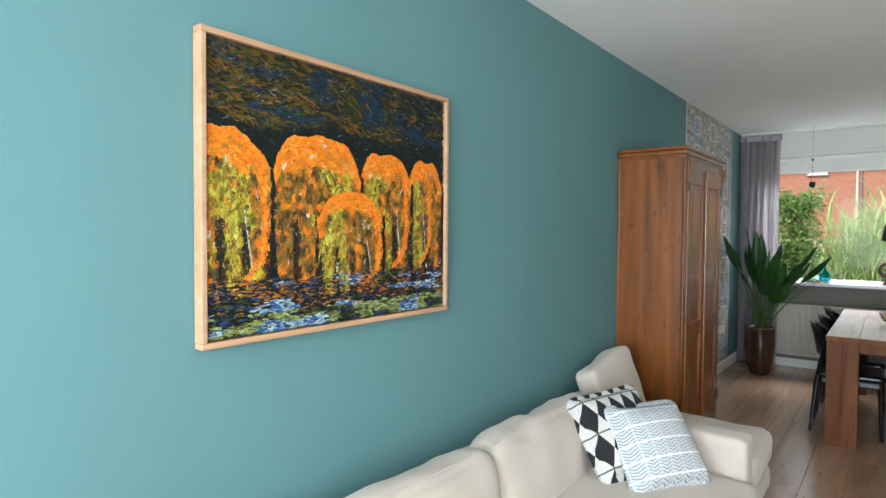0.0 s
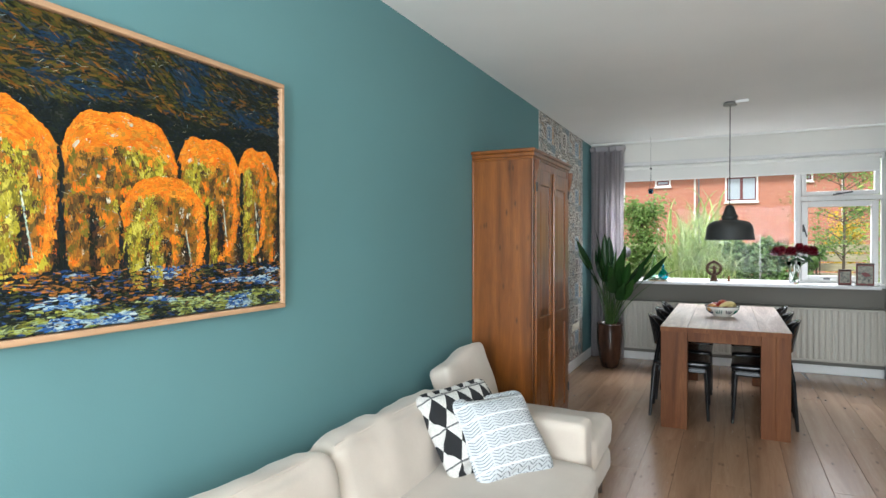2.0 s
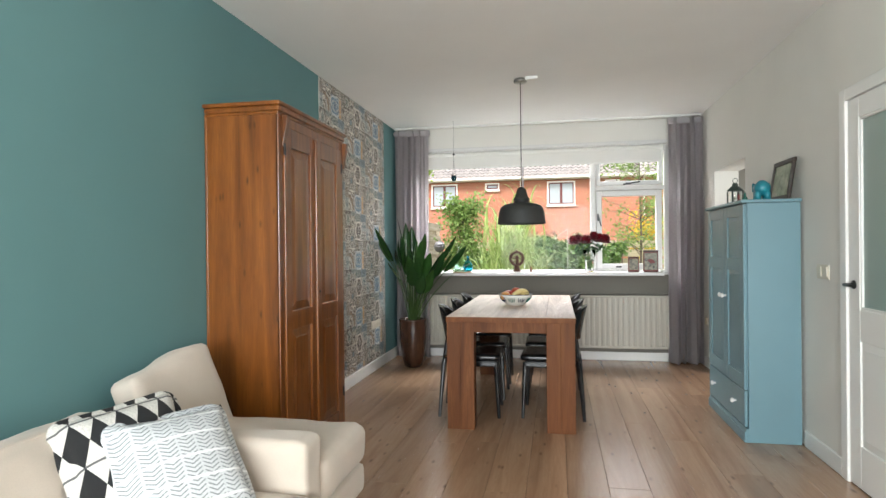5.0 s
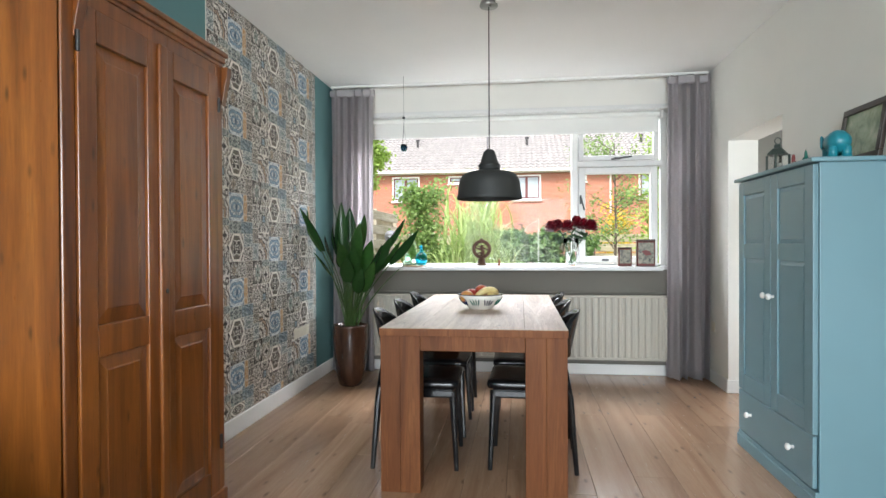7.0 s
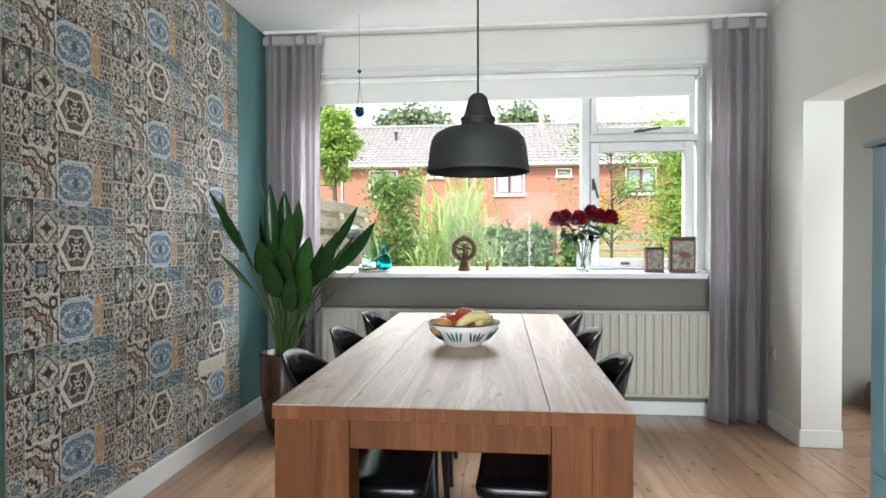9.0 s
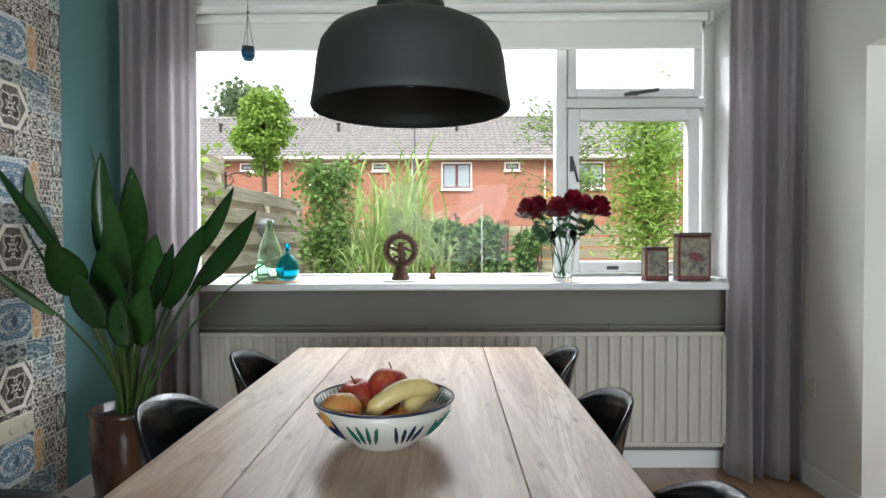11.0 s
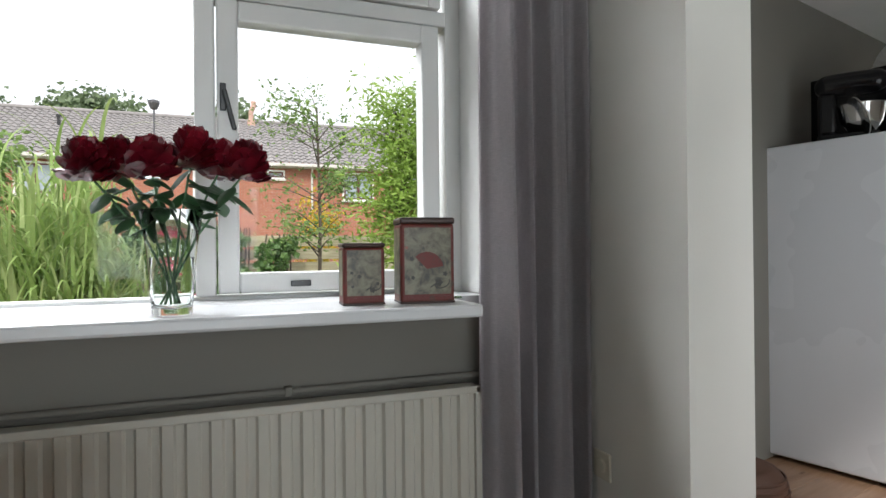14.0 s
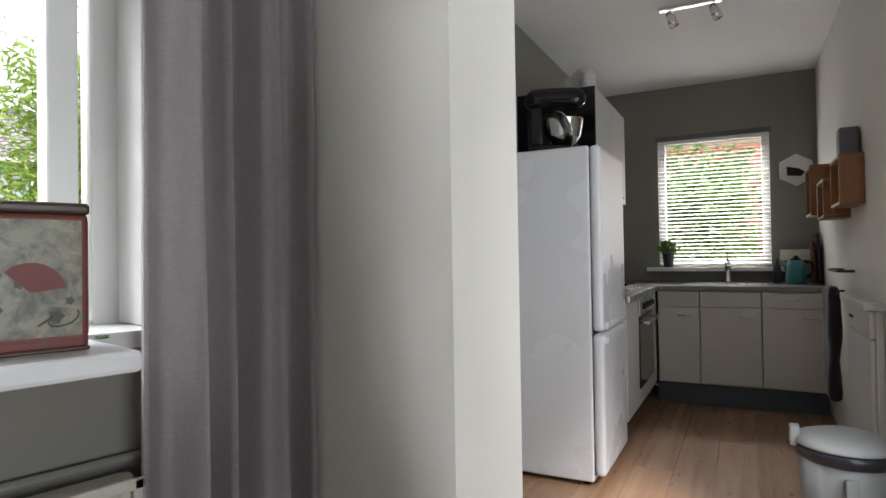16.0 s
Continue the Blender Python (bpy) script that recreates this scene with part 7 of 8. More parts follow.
wc = kthing("wall_cabinet", 2.12, 0.33, 1.42, label="white kitchen wall cabinet with a dark side", category="cabinet")
part("body", box(0.0, 0.88, 0.022, 0.45, 0.0, 0.60, 0.003), KWHITE, wc)
part("side_panel", box(-0.018, -0.0005, 0.0, 0.45, 0.0, 0.60, 0.002), BLACK, wc, "black side panel")
for a in (0.0, 0.442):
    d = part("door", box(a + 0.002, a + 0.436, 0.0, 0.02, 0.002, 0.598, 0.003), KWHITE, wc)
    part("handle", box(a + 0.16, a + 0.28, -0.02, -0.002, 0.03, 0.04, 0.003), STEEL, d)
hose = kthing("vent_hose", 2.4, 0.55, 2.02, label="white ribbed ventilation hose over the wall cabinet", category="hose")
pts = [(0.0, 0.0, 0.0), (0.0, 0.0, 0.05), (-0.03, -0.04, 0.11), (-0.08, -0.10, 0.14), (-0.13, -0.15, 0.11), (-0.14, -0.16, 0.0)]
fine = []
for a, b in zip(pts, pts[1:]):
    fine += [tuple(Vector(a).lerp(Vector(b), k / 8)) for k in range(8)]
part("tube", tube(fine, [0.038 + 0.005 * (k % 2) for k in range(len(fine))], 14), KWHITE, hose)

# base units along the end wall
edges = [0.19, -0.095, -0.485, -0.865]
for a, b in zip(edges, edges[1:]):
    u = kthing("base_cabinet", 3.40, 0, 0, label="grey-white kitchen base unit with a drawer and a door", category="cabinet", group="kitchen base units")
    part("body", box(0.02, 0.59, b + 0.001, a - 0.001, 0.15, 0.815, 0.002), KFRONT, u)
    d = part("drawer_front", box(0.0, 0.018, b + 0.004, a - 0.004, 0.705, 0.808, 0.003), KFRONT, u)
    e = part("door", box(0.0, 0.018, b + 0.004, a - 0.004, 0.160, 0.698, 0.003), KFRONT, u)
    if b < -0.8:
        part("handle", box(-0.016, 0.0, (a + b) / 2 - 0.05, (a + b) / 2 + 0.05, 0.752, 0.762, 0.003), STEEL, d)
    part("handle", box(-0.016, 0.0, b + 0.04 if b < -0.2 else b + 0.05, b + 0.14 if b < -0.2 else b + 0.15, 0.635, 0.645, 0.003), STEEL, e)
pl = kthing("plinth", 3.45, 0, 0, label="dark slate blue kitchen plinth", category="plinth")
part("board", box(0.0, 0.018, -0.87, 0.2, 0.0, 0.148, 0.002), PLINTH, pl)
wt = kthing("worktop", 0, 0, 0, label="dark grey L-shaped kitchen worktop", category="worktop")
part("slab", merged(box(3.38, 3.998, -0.88, 0.20, 0.816, 0.852, 0.006), box(2.19, 3.998, 0.2005, 0.778, 0.816, 0.852, 0.006)), WORKTOP, wt)
part("edge_strip", box(2.19, 3.38, 0.180, 0.200, 0.816, 0.852, 0.004), STEEL, wt, "steel edge strip")
sk = kthing("sink", 3.62, -0.25, 0.852, label="stainless steel kitchen sink set in the worktop", category="sink")
part("rim", merged(box(-0.16, 0.16, -0.28, -0.26, 0.0, 0.006, 0.002), box(-0.16, 0.16, 0.26, 0.28, 0.0, 0.006, 0.002), box(-0.16, -0.14, -0.26, 0.26, 0.0, 0.006, 0.002), box(0.14, 0.16, -0.26, 0.26, 0.0, 0.006, 0.002)), STEEL, sk)
part("basin", box(-0.14, 0.14, -0.26, 0.26, 0.0005, 0.002, 0), STEEL, sk)
tap = kthing("tap", 3.80, -0.272, 0.852, label="chrome kitchen mixer tap", category="tap")
part("body", lathe([(0.0, 0.0), (0.026, 0.0), (0.024, 0.02), (0.020, 0.10), (0.024, 0.12), (0.022, 0.16), (0.0, 0.165)], 20), CHROME, tap, smooth=True)
part("spout", tube([(0, 0, 0.10), (-0.08, 0.0, 0.15), (-0.16, 0, 0.155), (-0.175, 0, 0.135)], 0.011, 10), CHROME, tap, smooth=True)
part("lever", tube([(0, 0, 0.16), (0.01, 0.0, 0.19), (-0.05, 0.0, 0.215)], [0.010, 0.008, 0.006], 8), CHROME, tap, smooth=True)

# oven unit beside the fridge
ov = kthing("oven", 2.62, 0.20, 0, label="black and steel built-in oven under the worktop", category="oven")
part("body", box(0.0, 0.60, 0.02, 0.56, 0.15, 0.812, 0.003), KWHITE, ov)
part("control_panel", box(0.003, 0.597, -0.006, 0.019, 0.70, 0.808, 0.004), STEEL, ov)
for k in range(4):
    part("knob", moved(lathe([(0.0, 0), (0.020, 0), (0.017, 0.022), (0.0, 0.024)], 16), Matrix.Translation((0.12 + 0.12 * k, -0.006, 0.755)) @ pose(0, 0, 0, 90, 0, 0)), BLACK, ov)
dd = part("oven_door", box(0.003, 0.597, -0.006, 0.019, 0.25, 0.695, 0.005), paint("oven_glass", (0.012, 0.012, 0.014), 0.08, 0.0, 0), ov, "black glass oven door")
part("handle", merged(tube([(0.06, -0.045, 0.655), (0.54, -0.045, 0.655)], 0.010, 10), box(0.07, 0.085, -0.045, -0.006, 0.648, 0.662, 0.002), box(0.515, 0.53, -0.045, -0.006, 0.648, 0.662, 0.002)), CHROME, dd)
part("lower_panel", box(0.003, 0.597, -0.002, 0.019, 0.155, 0.245, 0.003), KWHITE, ov)
for x0, x1 in ((2.20, 2.615), (3.225, 3.395)):
    u = kthing("base_cabinet", x0, 0.20, 0, label="white narrow kitchen base unit beside the oven", category="cabinet", group="kitchen base units")
    part("body", box(0.001, x1 - x0 - 0.001, 0.02, 0.56, 0.15, 0.812, 0.002), KWHITE, u)
    part("door", box(0.003, x1 - x0 - 0.003, 0.0, 0.019, 0.155, 0.808, 0.003), KWHITE, u)
hob = kthing("hob", 2.66, 0.26, 0.852, label="steel gas hob with pan supports", category="hob")
part("plate", box(0, 0.52, 0, 0.44, 0, 0.012, 0.004), STEEL, hob)
for x in (0.13, 0.39):
    for y in (0.12, 0.33):
        part("burner", moved(lathe([(0, 0), (0.04, 0), (0.036, 0.014), (0, 0.016)], 16), pose(x, y, 0.012)), BLACK, hob)
        part("pan_support", merged(box(x - 0.09, x + 0.09, y - 0.004, y + 0.004, 0.028, 0.036, 0.001), box(x - 0.004, x + 0.004, y - 0.09, y + 0.09, 0.0282, 0.0362, 0.001), box(x - 0.09, x - 0.082, y - 0.004, y + 0.004, 0.012, 0.03, 0), box(x + 0.082, x + 0.09, y - 0.004, y + 0.004, 0.012, 0.03, 0)), BLACK, hob)

# small things
hp = kthing("herb_pot", 3.945, 0.165, KW[2] - 0.0115, label="green herb plant in a dark pot on the sill", category="plant")
part("pot", lathe([(0.0, 0.0), (0.036, 0.0), (0.046, 0.11), (0.049, 0.115), (0.049, 0.13), (0.042, 0.13), (0.042, 0.11), (0.0, 0.108)], 24), PLINTH, hp, smooth=True)
rnd = random.Random(77)
vs, fs = [], []
for i in range(420):
    d = Vector((rnd.gauss(0, 1), rnd.gauss(0, 1), abs(rnd.gauss(0, 1)))).normalized() * rnd.uniform(0.3, 1)
    leaf_stuff(rnd, vs, fs, (d.x * 0.075, d.y * 0.085, 0.125 + d.z * 0.10), 0.032, None, 0.8)
leaf_mesh("foliage", vs, fs, MIDGREEN, hp)
kt = kthing("kettle", 3.76, -0.715, 0.852, label="turquoise electric kettle on the worktop", category="kettle")
KTEAL = paint("kettle_teal", (0.05, 0.22, 0.25), 0.35)
part("body", lathe([(0.0, 0.0), (0.065, 0.0), (0.068, 0.02), (0.060, 0.12), (0.048, 0.17), (0.0, 0.18)], 24), KTEAL, kt, smooth=True)
part("lid", moved(lathe([(0.0, 0.0), (0.045, 0.0), (0.02, 0.016), (0.012, 0.03), (0, 0.034)], 20), pose(0, 0, 0.172)), BLACK, kt, smooth=True)
part("handle", tube([(0.0, -0.045, 0.165), (0.0, -0.10, 0.15), (0.0, -0.105, 0.08), (0.0, -0.06, 0.04)], 0.010, 8), BLACK, kt, smooth=True)
part("spout", tube([(0.0, 0.05, 0.10), (0.0, 0.085, 0.155)], [0.018, 0.010], 10), KTEAL, kt, smooth=True)
sb = kthing("soap_bottle", 3.84, -0.60, 0.852, label="dark plastic soap bottle beside the kettle", category="bottle")
part("body", lathe([(0.0, 0.0), (0.028, 0.0), (0.028, 0.12), (0.012, 0.15), (0.012, 0.18), (0.0, 0.18)], 18), PLINTH, sb, smooth=True)
for k, (y, h, w, m) in enumerate(((-0.835, 0.30, 0.20, TABLE_LEG), (-0.860, 0.36, 0.24, DARK_METAL))):
    cb = kthing("cutting_board", 3.93 - 0.05 * k, y, 0.852, label="wooden cutting board leaning on the wall" if k == 0 else "dark cutting board leaning on the wall", category="cutting board")
    cb.matrix_basis = K @ pose(3.86 - 0.02 * k, y, 0.853, -2, 0, 0)
    part("board", box(-w / 2, w / 2, -0.008, 0.008, 0.0, h, 0.006, 3), m, cb)
wall_plate("socket", (0, 0, 0), 0, 3, "cream triple socket on the kitchen wall", True).matrix_basis = K @ pose(3.999, -0.74, 1.06, 0, 0, -90)

hexa = kthing("wall_plaque", 3.997, -0.745, 1.70, label="white hexagonal wall plaque with a black motif", category="wall decoration")
part("disc", moved(lathe([(0.0, 0), (0.125, 0.0), (0.12, 0.012), (0.0, 0.012)], 6), pose(0, 0, 0, 0, -90, 0)), KWHITE, hexa)
part("motif", merged(moved(prism([(-0.05, -0.09), (0.02, -0.09), (0.03, 0.0), (0.0, 0.03), (-0.03, -0.01)], 0.0125, 0.016), Matrix.Translation((0, -0.03, -0.02)) @ pose(0, 0, 0, 0, -90, 0) @ pose(0, 0, 0, 0, 0, 180))), BLACK, hexa)
BOXWOOD = wood("shelf_wood", (0.16, 0.06, 0.02), (0.27, 0.115, 0.04), (0.34, 0.16, 0.065), "z", 0.4, 1.3, 0.06, 0.1, False)


def box_shelf(x, z, w, h, d, label):
    s = kthing("box_shelf", x, -0.884, z, label=label, category="shelf")
    for nm, b in (("bottom", (0, w, 0, d, 0, 0.015)), ("top", (0, w, 0, d, h - 0.015, h)), ("side", (0, 0.015, 0, d, 0.0152, h - 0.0152)), ("side", (w - 0.015, w, 0, d, 0.0152, h - 0.0152)), ("back", (0.0152, w - 0.0152, 0, 0.008, 0.0152, h - 0.0152))):
        part(nm, box(*b, 0.002), BOXWOOD, s)
    return s


box_shelf(2.10, 1.30, 0.30, 0.235, 0.10, "square brown wooden box shelf on the wall")
box_shelf(2.52, 1.26, 0.30, 0.21, 0.12, "brown wooden box shelf on the wall")
box_shelf(2.95, 1.30, 0.30, 0.30, 0.14, "brown wooden box shelf near the corner")
sp = kthing("speaker", 2.20, -0.835, 1.536, label="grey fabric box loudspeaker on the shelf", category="speaker")
part("case", box(-0.05, 0.05, -0.04, 0.04, 0, 0.13, 0.008, 3), GREYMET, sp)
cup = kthing("cup", 2.66, -0.83, 1.276, label="white cup in the wooden shelf", category="cup")
part("body", lathe([(0.0, 0), (0.025, 0), (0.032, 0.07), (0.029, 0.07), (0.022, 0.006), (0, 0.006)], 18), CERAMIC, cup, smooth=True)
tr_ = kthing("towel_rail", 2.45, -0.884, 0.98, label="black metal towel rail on the wall", category="rail")
part("bar", tube([(0.0, 0.0, 0), (0.0, 0.07, 0), (0.36, 0.07, 0), (0.36, 0.0, 0)], 0.007, 8), IRON, tr_)
part("lower_bar", tube([(0.0, 0.0, -0.12), (0.0, 0.07, -0.12), (0.36, 0.07, -0.12), (0.36, 0.0, -0.12)], 0.006, 8), IRON, tr_)
tw = kthing("towel", 2.62, -0.80, 0.0, label="black kitchen towel hanging from the rail", category="towel")
part("cloth", moved(soft(0.22, 0.06, 0.58, 0.025, 0.01, 0.03, 14, 4), pose(0, 0, 0.60)), BLACK_CLOTH, tw, smooth=True)
ap = kthing("dishwasher", 1.75, -0.884, 0, label="white dishwasher front beside the wall", category="dishwasher")
part("body", box(0, 0.60, 0.0, 0.03, 0.02, 0.84, 0.006), KWHITE, ap)
part("door", box(0.005, 0.595, 0.030, 0.05, 0.10, 0.72, 0.008), KWHITE, ap)
part("control_panel", box(0.005, 0.595, 0.030, 0.052, 0.725, 0.835, 0.006), KWHITE, ap)
part("button", box(0.40, 0.50, 0.052, 0.055, 0.77, 0.785, 0.001), BLACK, ap)
part("foot", box(0.02, 0.58, 0.002, 0.03, 0, 0.02, 0), BLACK, ap)
tp = kthing("worktop", 1.72, -0.884, 0.841, label="white worktop strip over the dishwasher", category="worktop")
part("slab", box(0, 0.66, 0, 0.075, 0, 0.03, 0.004), KWHITE, tp)

BZ = Matrix.Diagonal((1.0, 1.0, 1.2, 1.0))
bin_ = kthing("trash_bin", 1.42, -0.70, 0, label="grey pedal bin with a liner and closed lid", category="bin")
BINM = paint("bin_grey", (0.30, 0.32, 0.33), 0.45, 0.1, 0.05)
part("bucket", lathe([(0.0, 0.0), (0.125, 0.0), (0.13, 0.01), (0.150, 0.30), (0.146, 0.30), (0.0, 0.295)], 32), BINM, bin_, smooth=True)
lin = lathe([(0.151, 0.275), (0.158, 0.28), (0.162, 0.30), (0.154, 0.318), (0.148, 0.312)], 48, False)
for v in lin.verts:
    k = 1 + 0.05 * noise.noise(v.co * 18)
    v.co.x *= k
    v.co.y *= k
part("liner", lin, paint("bin_bag", (0.02, 0.022, 0.03), 0.3), bin_, "dark plastic liner", smooth=True)
part("lid", lathe([(0.0, 0.352), (0.10, 0.350), (0.150, 0.336), (0.160, 0.322), (0.160, 0.316), (0.0, 0.312)], 36), paint("bin_lid", (0.38, 0.40, 0.41), 0.45, 0.12, 0.05), bin_, smooth=True)
part("clip", box(-0.175, -0.148, -0.02, 0.02, 0.20, 0.25, 0.004), BINM, bin_)
part("hinge", box(-0.03, 0.03, 0.14, 0.175, 0.30, 0.36, 0.006), BINM, bin_)
bin_.matrix_basis = bin_.matrix_basis @ BZ

spot = kthing("ceiling_spots", 2.30, -0.15, KH - 0.001, label="chrome ceiling spotlight bar, switched off", category="lamp")
part("bar", box(-0.02, 0.02, -0.16, 0.16, -0.02, 0.0, 0.004), CHROME, spot)
for y in (-0.11, 0.11):
    part("spot_head", moved(lathe([(0.0, 0.0), (0.018, 0.0), (0.026, 0.05), (0.026, 0.085), (0.0, 0.08)], 18), Matrix.Translation((0.0, y, -0.03)) @ pose(0, 0, 0, 160, 0, 0)), CHROME, spot, smooth=True)

# outside the kitchen window
kb = kthing("garden_wall", 7.5, 0, 0, label="red brick garden building behind the kitchen", category="building")
part("wall", box(0, 0.3, -4, 4, -0.12, 3.6, 0), BRICK, kb)
leafy("shrub", "green bush with red flowers outside the kitchen window", "shrub", tuple((K @ Vector((6.0, 0.15, -0.11)))), 2.1, 0.62, 60, 4600, 0.09, MIDGREEN, 41, 0.7, 0.03, 0.13)

# round basket behind the jamb of the opening
bk = thing("basket", (4.21, 5.12, -0.002), label="dark brown woven round floor basket behind the wall", category="basket")
WICKER = paint("wicker_brown", (0.10, 0.045, 0.025), 0.7, 0.25, 0.5, 2)
part("body", lathe([(0.0, 0.0), (0.12, 0.0), (0.155, 0.04), (0.168, 0.10), (0.158, 0.165), (0.125, 0.21), (0.10, 0.22), (0.0, 0.212)], 40), WICKER, bk, smooth=True)
for k in range(7):
    z_ = 0.03 + 0.025 * k
    part("weave_ring", lathe([((0.142 + 0.027 * math.sin(math.pi * min(1, z_ / 0.21))) + 0.004 * math.cos(q_), z_ + 0.007 * math.sin(q_)) for q_ in [2 * math.pi * i / 6 for i in range(7)]], 36, False), WICKER, bk)

# ---------------------------------------------------------------- floor planks
def planks(parent, x0, x1, y0, y1, wide, seed, name="plank", limit=None):
    rnd = random.Random(seed)
    meshes = {}
    n = max(1, round((x1 - x0) / wide))
    w = (x1 - x0) / n
    for i in range(n):
        y = y0 - rnd.uniform(0, 1.6)
        while y < y1:
            ln = rnd.choice((1.4, 1.8, 2.2))
            a, b = max(y, y0), min(y + ln, y1)
            if b - a > 0.02:
                key = round(b - a, 3)
                if key not in meshes:
                    bm = box(-w / 2 + 0.0006, w / 2 - 0.0006, -(b - a) / 2 + 0.0006, (b - a) / 2 - 0.0006, -0.015, 0.0, 0.0012, 1)
                    me = bpy.data.meshes.new(name)
                    bm.to_mesh(me)
                    bm.free()
                    me.materials.append(OAK_FLOOR)
                    meshes[key] = me
                share(name, meshes[key], parent, pose(x0 + w * (i + 0.5), (a + b) / 2, 0))
            y += ln


planks(floor, 0.0, 3.282, YB, 4.979, 0.205, 3)
planks(floor, 3.283, 3.49, OPEN_Y0, OPEN_Y1, 0.205, 5)
rnd = random.Random(6)
kn, kw_ = 10, 0.19
for i in range(kn):
    x = -0.1 - rnd.uniform(0, 1.2)
    while x < 4.0:
        ln = rnd.choice((1.4, 1.8, 2.2))
        a, b = max(x, -0.1), min(x + ln, 4.0)
        if b - a > 0.05:
            pk = part("plank", box(-kw_ / 2 + 0.0006, kw_ / 2 - 0.0006, -(b - a) / 2 + 0.0006, (b - a) / 2 - 0.0006, -0.014, 0.0, 0.0012, 1), OAK_FLOOR, kfloor)
            pk.matrix_basis = pose((a + b) / 2, -1.0 + kw_ * (i + 0.5), -0.003, 0, 0, 90)
        x += ln

# ---------------------------------------------------------------- patterned tiles on the left wall
def tile_mat(name, kind, ground, ink, fill, accent=None):
    """A glazed tile with a folded ornament; local x and y run from -0.5 to 0.5."""
    n = Nodes(name)
    sep = n.add("ShaderNodeSeparateXYZ")
    base = n.coords()
    wob = n.noise(base, 60, 3)
    n.link(base, sep.inputs[0])
    jit = n.grey(wob, 0.3, 0.7, -0.02, 0.02)
    x = n.calc("ADD", n.calc("ABSOLUTE", sep.outputs[0]), jit)
    y = n.calc("ADD", n.calc("ABSOLUTE", sep.outputs[1]), jit)
    r = n.calc("SQRT", n.calc("ADD", n.calc("MULTIPLY", x, x), n.calc("MULTIPLY", y, y)))
    ang = n.calc("ARCTAN2", y, x)
    s = n.calc("ADD", x, y)
    mx = n.calc("MAXIMUM", x, y)
    lt, gt, mul, add, sub = (lambda a, b: n.calc("LESS_THAN", a, b)), (lambda a, b: n.calc("GREATER_THAN", a, b)), (lambda a, b: n.calc("MULTIPLY", a, b)), (lambda a, b: n.calc("ADD", a, b)), (lambda a, b: n.calc("SUBTRACT", a, b))

    def band(v, at, half):
        return lt(n.calc("ABSOLUTE", sub(v, at)), half)

    def wave(k, ph=0.0):
        return n.calc("SINE", add(mul(ang, k), ph))

    col = n.mix(n.grey(n.noise(base, 7, 3), 0.3, 0.7), ground, tuple(c * 0.82 for c in ground))
    if kind == "lozenge":
        hx = n.calc("MAXIMUM", add(x, mul(y, 0.62)), mul(y, 1.04))
        col = n.mix(band(hx, 0.60, 0.03), col, ink)
        col = n.mix(lt(hx, 0.42), col, fill)
        col = n.mix(band(hx, 0.42, 0.016), col, ink)
        foil = add(r, mul(wave(4.0, 1.57), 0.06))
        col = n.mix(band(foil, 0.27, 0.022), col, ground)
        col = n.mix(lt(foil, 0.22), col, ink)
        col = n.mix(lt(add(r, mul(wave(8.0), 0.05)), 0.13), col, ground)
        col = n.mix(lt(s, 0.06), col, ink)
    elif kind == "circle":
        col = n.mix(gt(r, 0.47), col, ink)
        col = n.mix(band(r, 0.42, 0.022), col, ink)
        col = n.mix(lt(add(r, mul(wave(8.0), 0.09)), 0.27), col, fill)
        col = n.mix(band(add(r, mul(wave(8.0), 0.09)), 0.27, 0.02), col, ink)
        col = n.mix(lt(r, 0.07), col, ink)
    elif kind == "star":
        col = n.mix(gt(s, 0.50), col, fill)
        col = n.mix(band(s, 0.50, 0.03), col, ink)
        col = n.mix(lt(add(mul(n.calc("POWER", x, 0.6), 1.0), n.calc("POWER", y, 0.6)), 0.50), col, ink)
        col = n.mix(band(s, 0.82, 0.03), col, ink)
    elif kind == "scroll":
        sw = n.calc("SINE", add(mul(r, 26.0), mul(ang, 4.0)))
        col = n.mix(gt(sw, 0.25), col, fill)
        col = n.mix(band(sw, 0.25, 0.28), col, ink)
        col = n.mix(lt(r, 0.09), col, ink)
        col = n.mix(gt(r, 0.60), col, ink)
    elif kind == "lattice":
        a = n.calc("SINE", mul(x, 24.0))
        b = n.calc("SINE", mul(y, 24.0))
        col = n.mix(gt(mul(a, b), 0.25), col, ink)
        col = n.mix(lt(mul(a, b), -0.45), col, fill)
        col = n.mix(lt(r, 0.12), col, fill)
    elif kind == "leafy":
        v = add(n.calc("SINE", mul(s, 16.0)), mul(wave(6.0), 0.8))
        col = n.mix(gt(v, 0.55), col, ink)
        col = n.mix(lt(v, -0.75), col, fill)
    elif kind == "petals":
        pet = add(r, mul(wave(8.0), 0.11))
        col = n.mix(lt(n.calc("ABSOLUTE", sub(pet, 0.30)), 0.085), col, ink)
        col = n.mix(lt(n.calc("ABSOLUTE", sub(pet, 0.32)), 0.022), col, ground)
        col = n.mix(lt(mx, 0.13), col, fill)
        col = n.mix(band(mx, 0.13, 0.018), col, ink)
        cr = add(n.calc("SQRT", add(mul(sub(x, 0.5), sub(x, 0.5)), mul(sub(y, 0.5), sub(y, 0.5)))), jit)
        col = n.mix(lt(n.calc("ABSOLUTE", sub(cr, 0.14)), 0.045), col, ink)
        col = n.mix(lt(n.calc("ABSOLUTE", sub(add(n.calc("ABSOLUTE", sub(x, 0.5)), y), 0.10)), 0.04), col, ink)
    elif kind == "corner":
        ox, oy = add(sep.outputs[0], 0.5), add(sep.outputs[1], 0.5)
        cr = add(n.calc("SQRT", add(mul(ox, ox), mul(oy, oy))), jit)
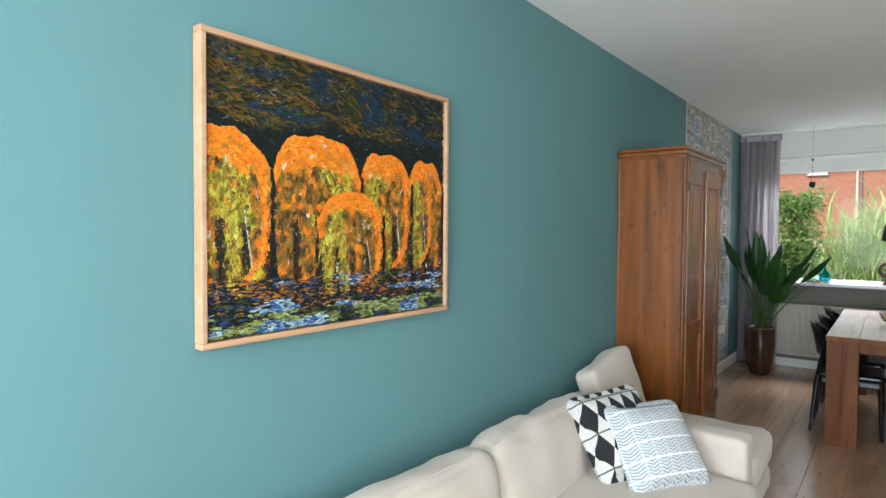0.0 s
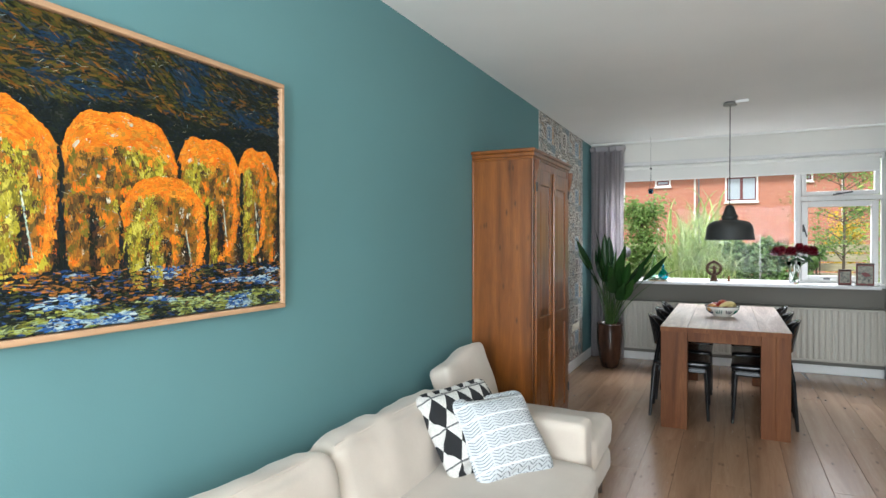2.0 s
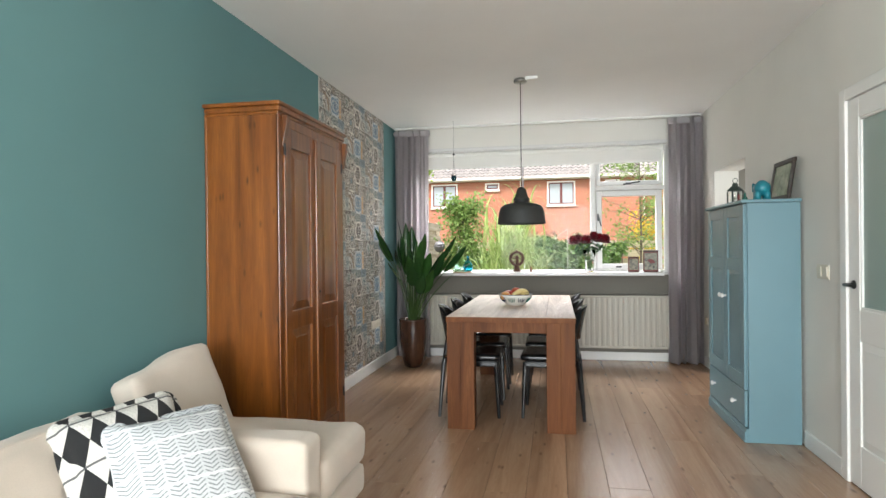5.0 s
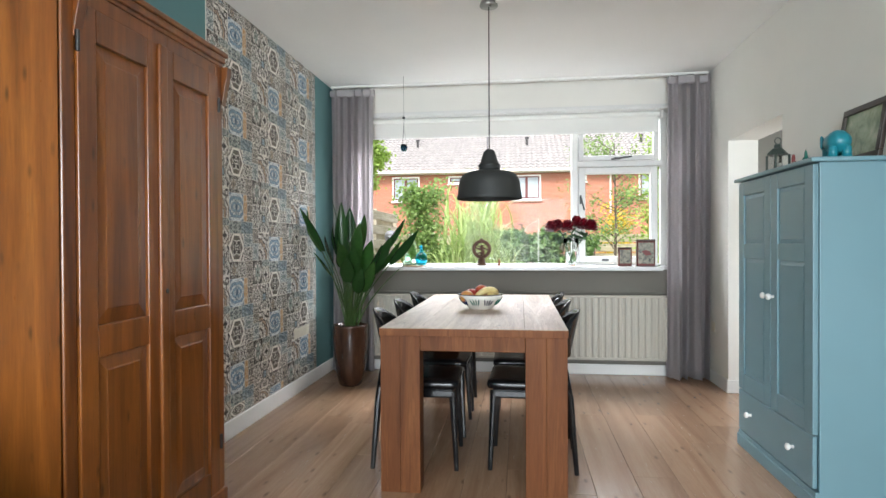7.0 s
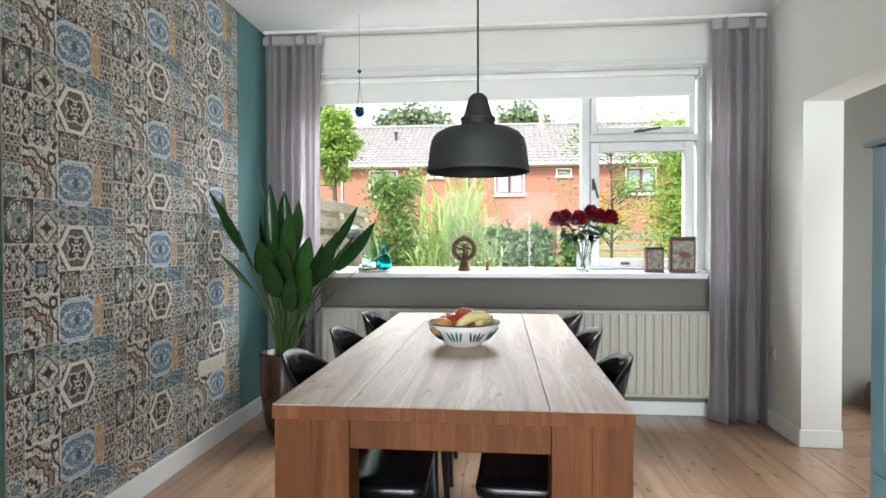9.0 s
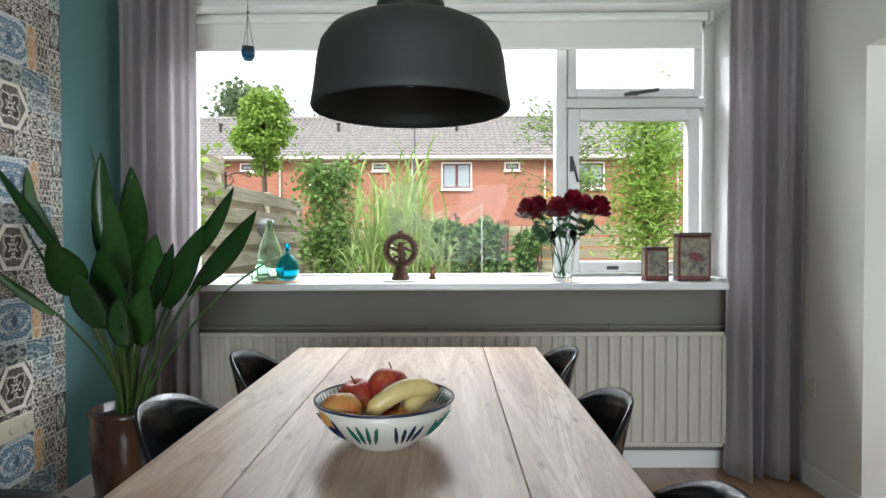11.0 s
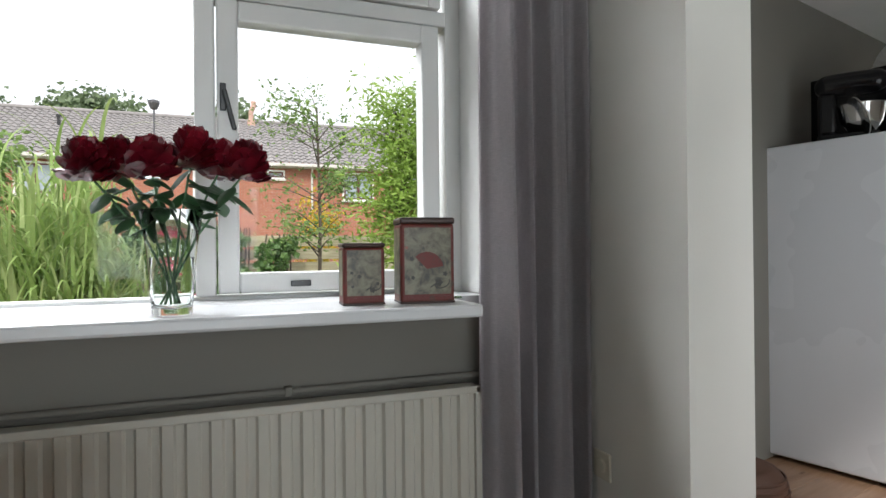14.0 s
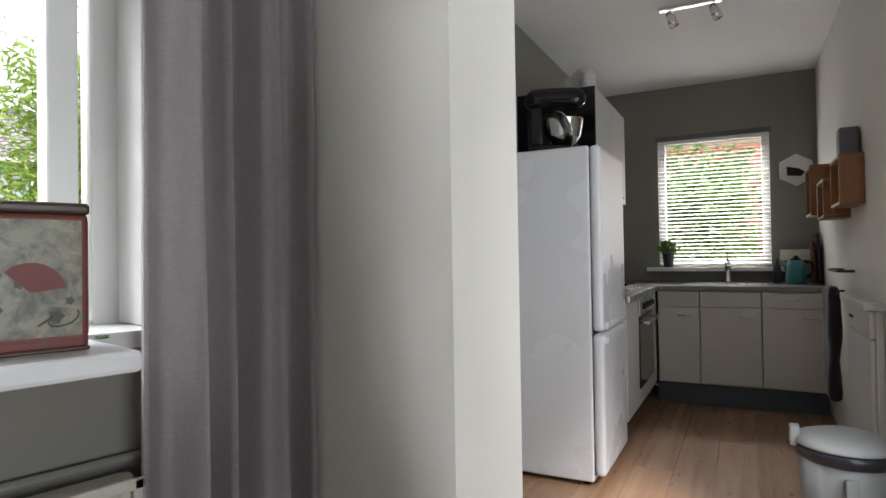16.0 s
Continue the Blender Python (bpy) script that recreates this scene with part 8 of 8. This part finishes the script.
        lobe = add(cr, mul(n.calc("SINE", mul(n.calc("ARCTAN2", oy, ox), 14.0)), 0.03))
        col = n.mix(lt(n.calc("ABSOLUTE", sub(lobe, 0.72)), 0.07), col, fill)
        for at_, half_ in ((0.80, 0.022), (0.64, 0.022), (0.36, 0.05), (0.98, 0.03)):
            col = n.mix(lt(n.calc("ABSOLUTE", sub(lobe, at_)), half_), col, ink)
        col = n.mix(lt(n.calc("ABSOLUTE", sub(n.calc("SQRT", add(mul(sub(ox, 0.82), sub(ox, 0.82)), mul(sub(oy, 0.82), sub(oy, 0.82)))), 0.10)), 0.035), col, ink)
        col = n.mix(lt(lobe, 0.16), col, ink)
    col = n.mix(gt(mx, 0.492), col, tuple(c * 0.8 for c in ground))
    cv = n.add("ShaderNodeCombineXYZ")                     # fine mirrored filigree
    n.link(x, cv.inputs[0])
    n.link(y, cv.inputs[1])
    cv.inputs[2].default_value = sum(map(ord, name)) % 17
    fil = n.noise(cv.outputs[0], 9.0, 2.0)
    clear = lt(n.calc("ABSOLUTE", sub(hx, 0.49)), 0.075) if kind == "lozenge" else 0.0     # plain rim of the lozenge
    fil = mul(fil, sub(1.0, clear))
    col = n.mix(mul(band(fil, 0.5, 0.034), lt(mx, 0.47)), col, ink)
    col = n.mix(mul(gt(fil, 0.65), lt(mx, 0.47)), col, tuple(0.6 * a_ + 0.4 * b_ for a_, b_ in zip(ink, fill)))
    stain = n.noise(n.coords(), 22, 4, 0.7)
    col = n.mix(n.grey(stain, 0.5, 0.75, 0, 0.10), col, tuple(c * 0.5 for c in ink) if ink[0] > 0.1 else (0.2, 0.18, 0.15))
    return n.done(col, 0.55)


CR, DK, INK = (0.92, 0.87, 0.79), (0.022, 0.016, 0.015), (0.042, 0.031, 0.027)
GREY, BL, SL, OR, SAGE = (0.21, 0.18, 0.145), (0.36, 0.50, 0.62), (0.20, 0.29, 0.35), (0.60, 0.28, 0.07), (0.36, 0.42, 0.38)
KINDS = {"medallion": tile_mat("tile_medallion", "lozenge", CR, INK, GREY), "oval": tile_mat("tile_oval", "circle", CR, INK, SAGE), "diamond": tile_mat("tile_diamond", "star", CR, DK, (0.62, 0.56, 0.47)),
         "blue": tile_mat("tile_blue", "scroll", (0.78, 0.83, 0.85), (0.06, 0.11, 0.18), (0.27, 0.40, 0.52)), "slate": tile_mat("tile_slate", "corner", (0.42, 0.50, 0.54), (0.06, 0.09, 0.11), SL), "strip": tile_mat("tile_strip", "leafy", (0.62, 0.62, 0.57), (0.07, 0.09, 0.10), SAGE),
         "flower": tile_mat("tile_flower", "petals", CR, DK, (0.30, 0.40, 0.46)), "small": tile_mat("tile_small", "petals", CR, DK, CR), "arc": tile_mat("tile_arc", "corner", CR, INK, (0.50, 0.36, 0.26)),
         "orange": tile_mat("tile_orange", "leafy", (0.78, 0.69, 0.56), (0.46, 0.23, 0.08), (0.62, 0.46, 0.28)), "ring": tile_mat("tile_ring", "circle", CR, INK, (0.52, 0.42, 0.32)), "dark": tile_mat("tile_dark", "lattice", (0.80, 0.73, 0.63), DK, (0.34, 0.29, 0.25)),
         "pale": tile_mat("tile_pale", "petals", (0.78, 0.80, 0.76), (0.10, 0.13, 0.15), SAGE)}
tiled = tagged(part("tiled_wall", box(0.0005, 0.003, 2.75, 4.478, 0.11, H - 0.001, 0), paint("tile_joint", (0.52, 0.47, 0.40), 0.9)), "wall section covered with small patterned vintage tiles", "tiles", kind="structure")
unit = bpy.data.meshes.new("tile")
_bm = box(-0.5, 0.5, -0.5, 0.5, 0.0, 0.0024, 0, 1)
_bm.to_mesh(unit)
_bm.free()
unit_for = {}
for key_, m_ in KINDS.items():
    u_ = unit.copy()
    u_.materials.append(m_)
    unit_for[key_] = u_
# one block of the pattern round its medallion: sides, foot, top, kind
BLOCK = [(-0.09, 0.09, -0.087, 0.083, "medallion"), (-0.09, 0.02, -0.19, -0.087, "ring"), (0.02, 0.12, -0.19, -0.087, "small"), (0.12, 0.215, -0.19, -0.087, "dark"), (-0.09, 0.09, -0.36, -0.19, "blue"),
         (0.09, 0.14, -0.36, -0.19, "orange"), (0.14, 0.215, -0.36, -0.19, "dark"), (0.09, 0.215, 0.0, 0.083, "pale"), (0.09, 0.215, -0.087, 0.0, "small"), (-0.09, 0.06, 0.083, 0.158, "strip"), (0.06, 0.215, 0.083, 0.158, "slate"),
         (-0.255, -0.09, -0.165, 0.015, "flower"), (-0.255, -0.09, -0.345, -0.165, "arc"), (-0.205, -0.09, 0.015, 0.128, "diamond"), (-0.205, -0.09, 0.128, 0.173, "strip"), (-0.34, -0.205, 0.015, 0.173, "oval"),
         (-0.34, -0.255, -0.14, 0.015, "small"), (-0.34, -0.255, -0.234, -0.14, "dark"), (-0.34, -0.255, -0.345, -0.234, "pale")]
for col_ in range(-1, 4):
    for row_ in range(-1, 6):
        cy_, cz_ = 3.083 + 0.555 * col_, 0.613 - 0.518 + 0.518 * row_ + (0.259 if col_ % 2 else 0.0)
        for u0_, u1_, v0_, v1_, kd in BLOCK:
            a, b = max(cy_ + u0_, 2.752), min(cy_ + u1_, 4.476)
            lo, hi = max(cz_ + v0_, 0.112), min(cz_ + v1_, H - 0.002)
            if b - a > 0.012 and hi - lo > 0.012:
                share("tile", unit_for[kd], tiled, Matrix.Translation((0.003, (a + b) / 2, (lo + hi) / 2)) @ Matrix(((0, 0, 1, 0), (1, 0, 0, 0), (0, 1, 0, 0), (0, 0, 0, 1))) @ Matrix.Diagonal((b - a - 0.0014, hi - lo - 0.0014, 1, 1)))
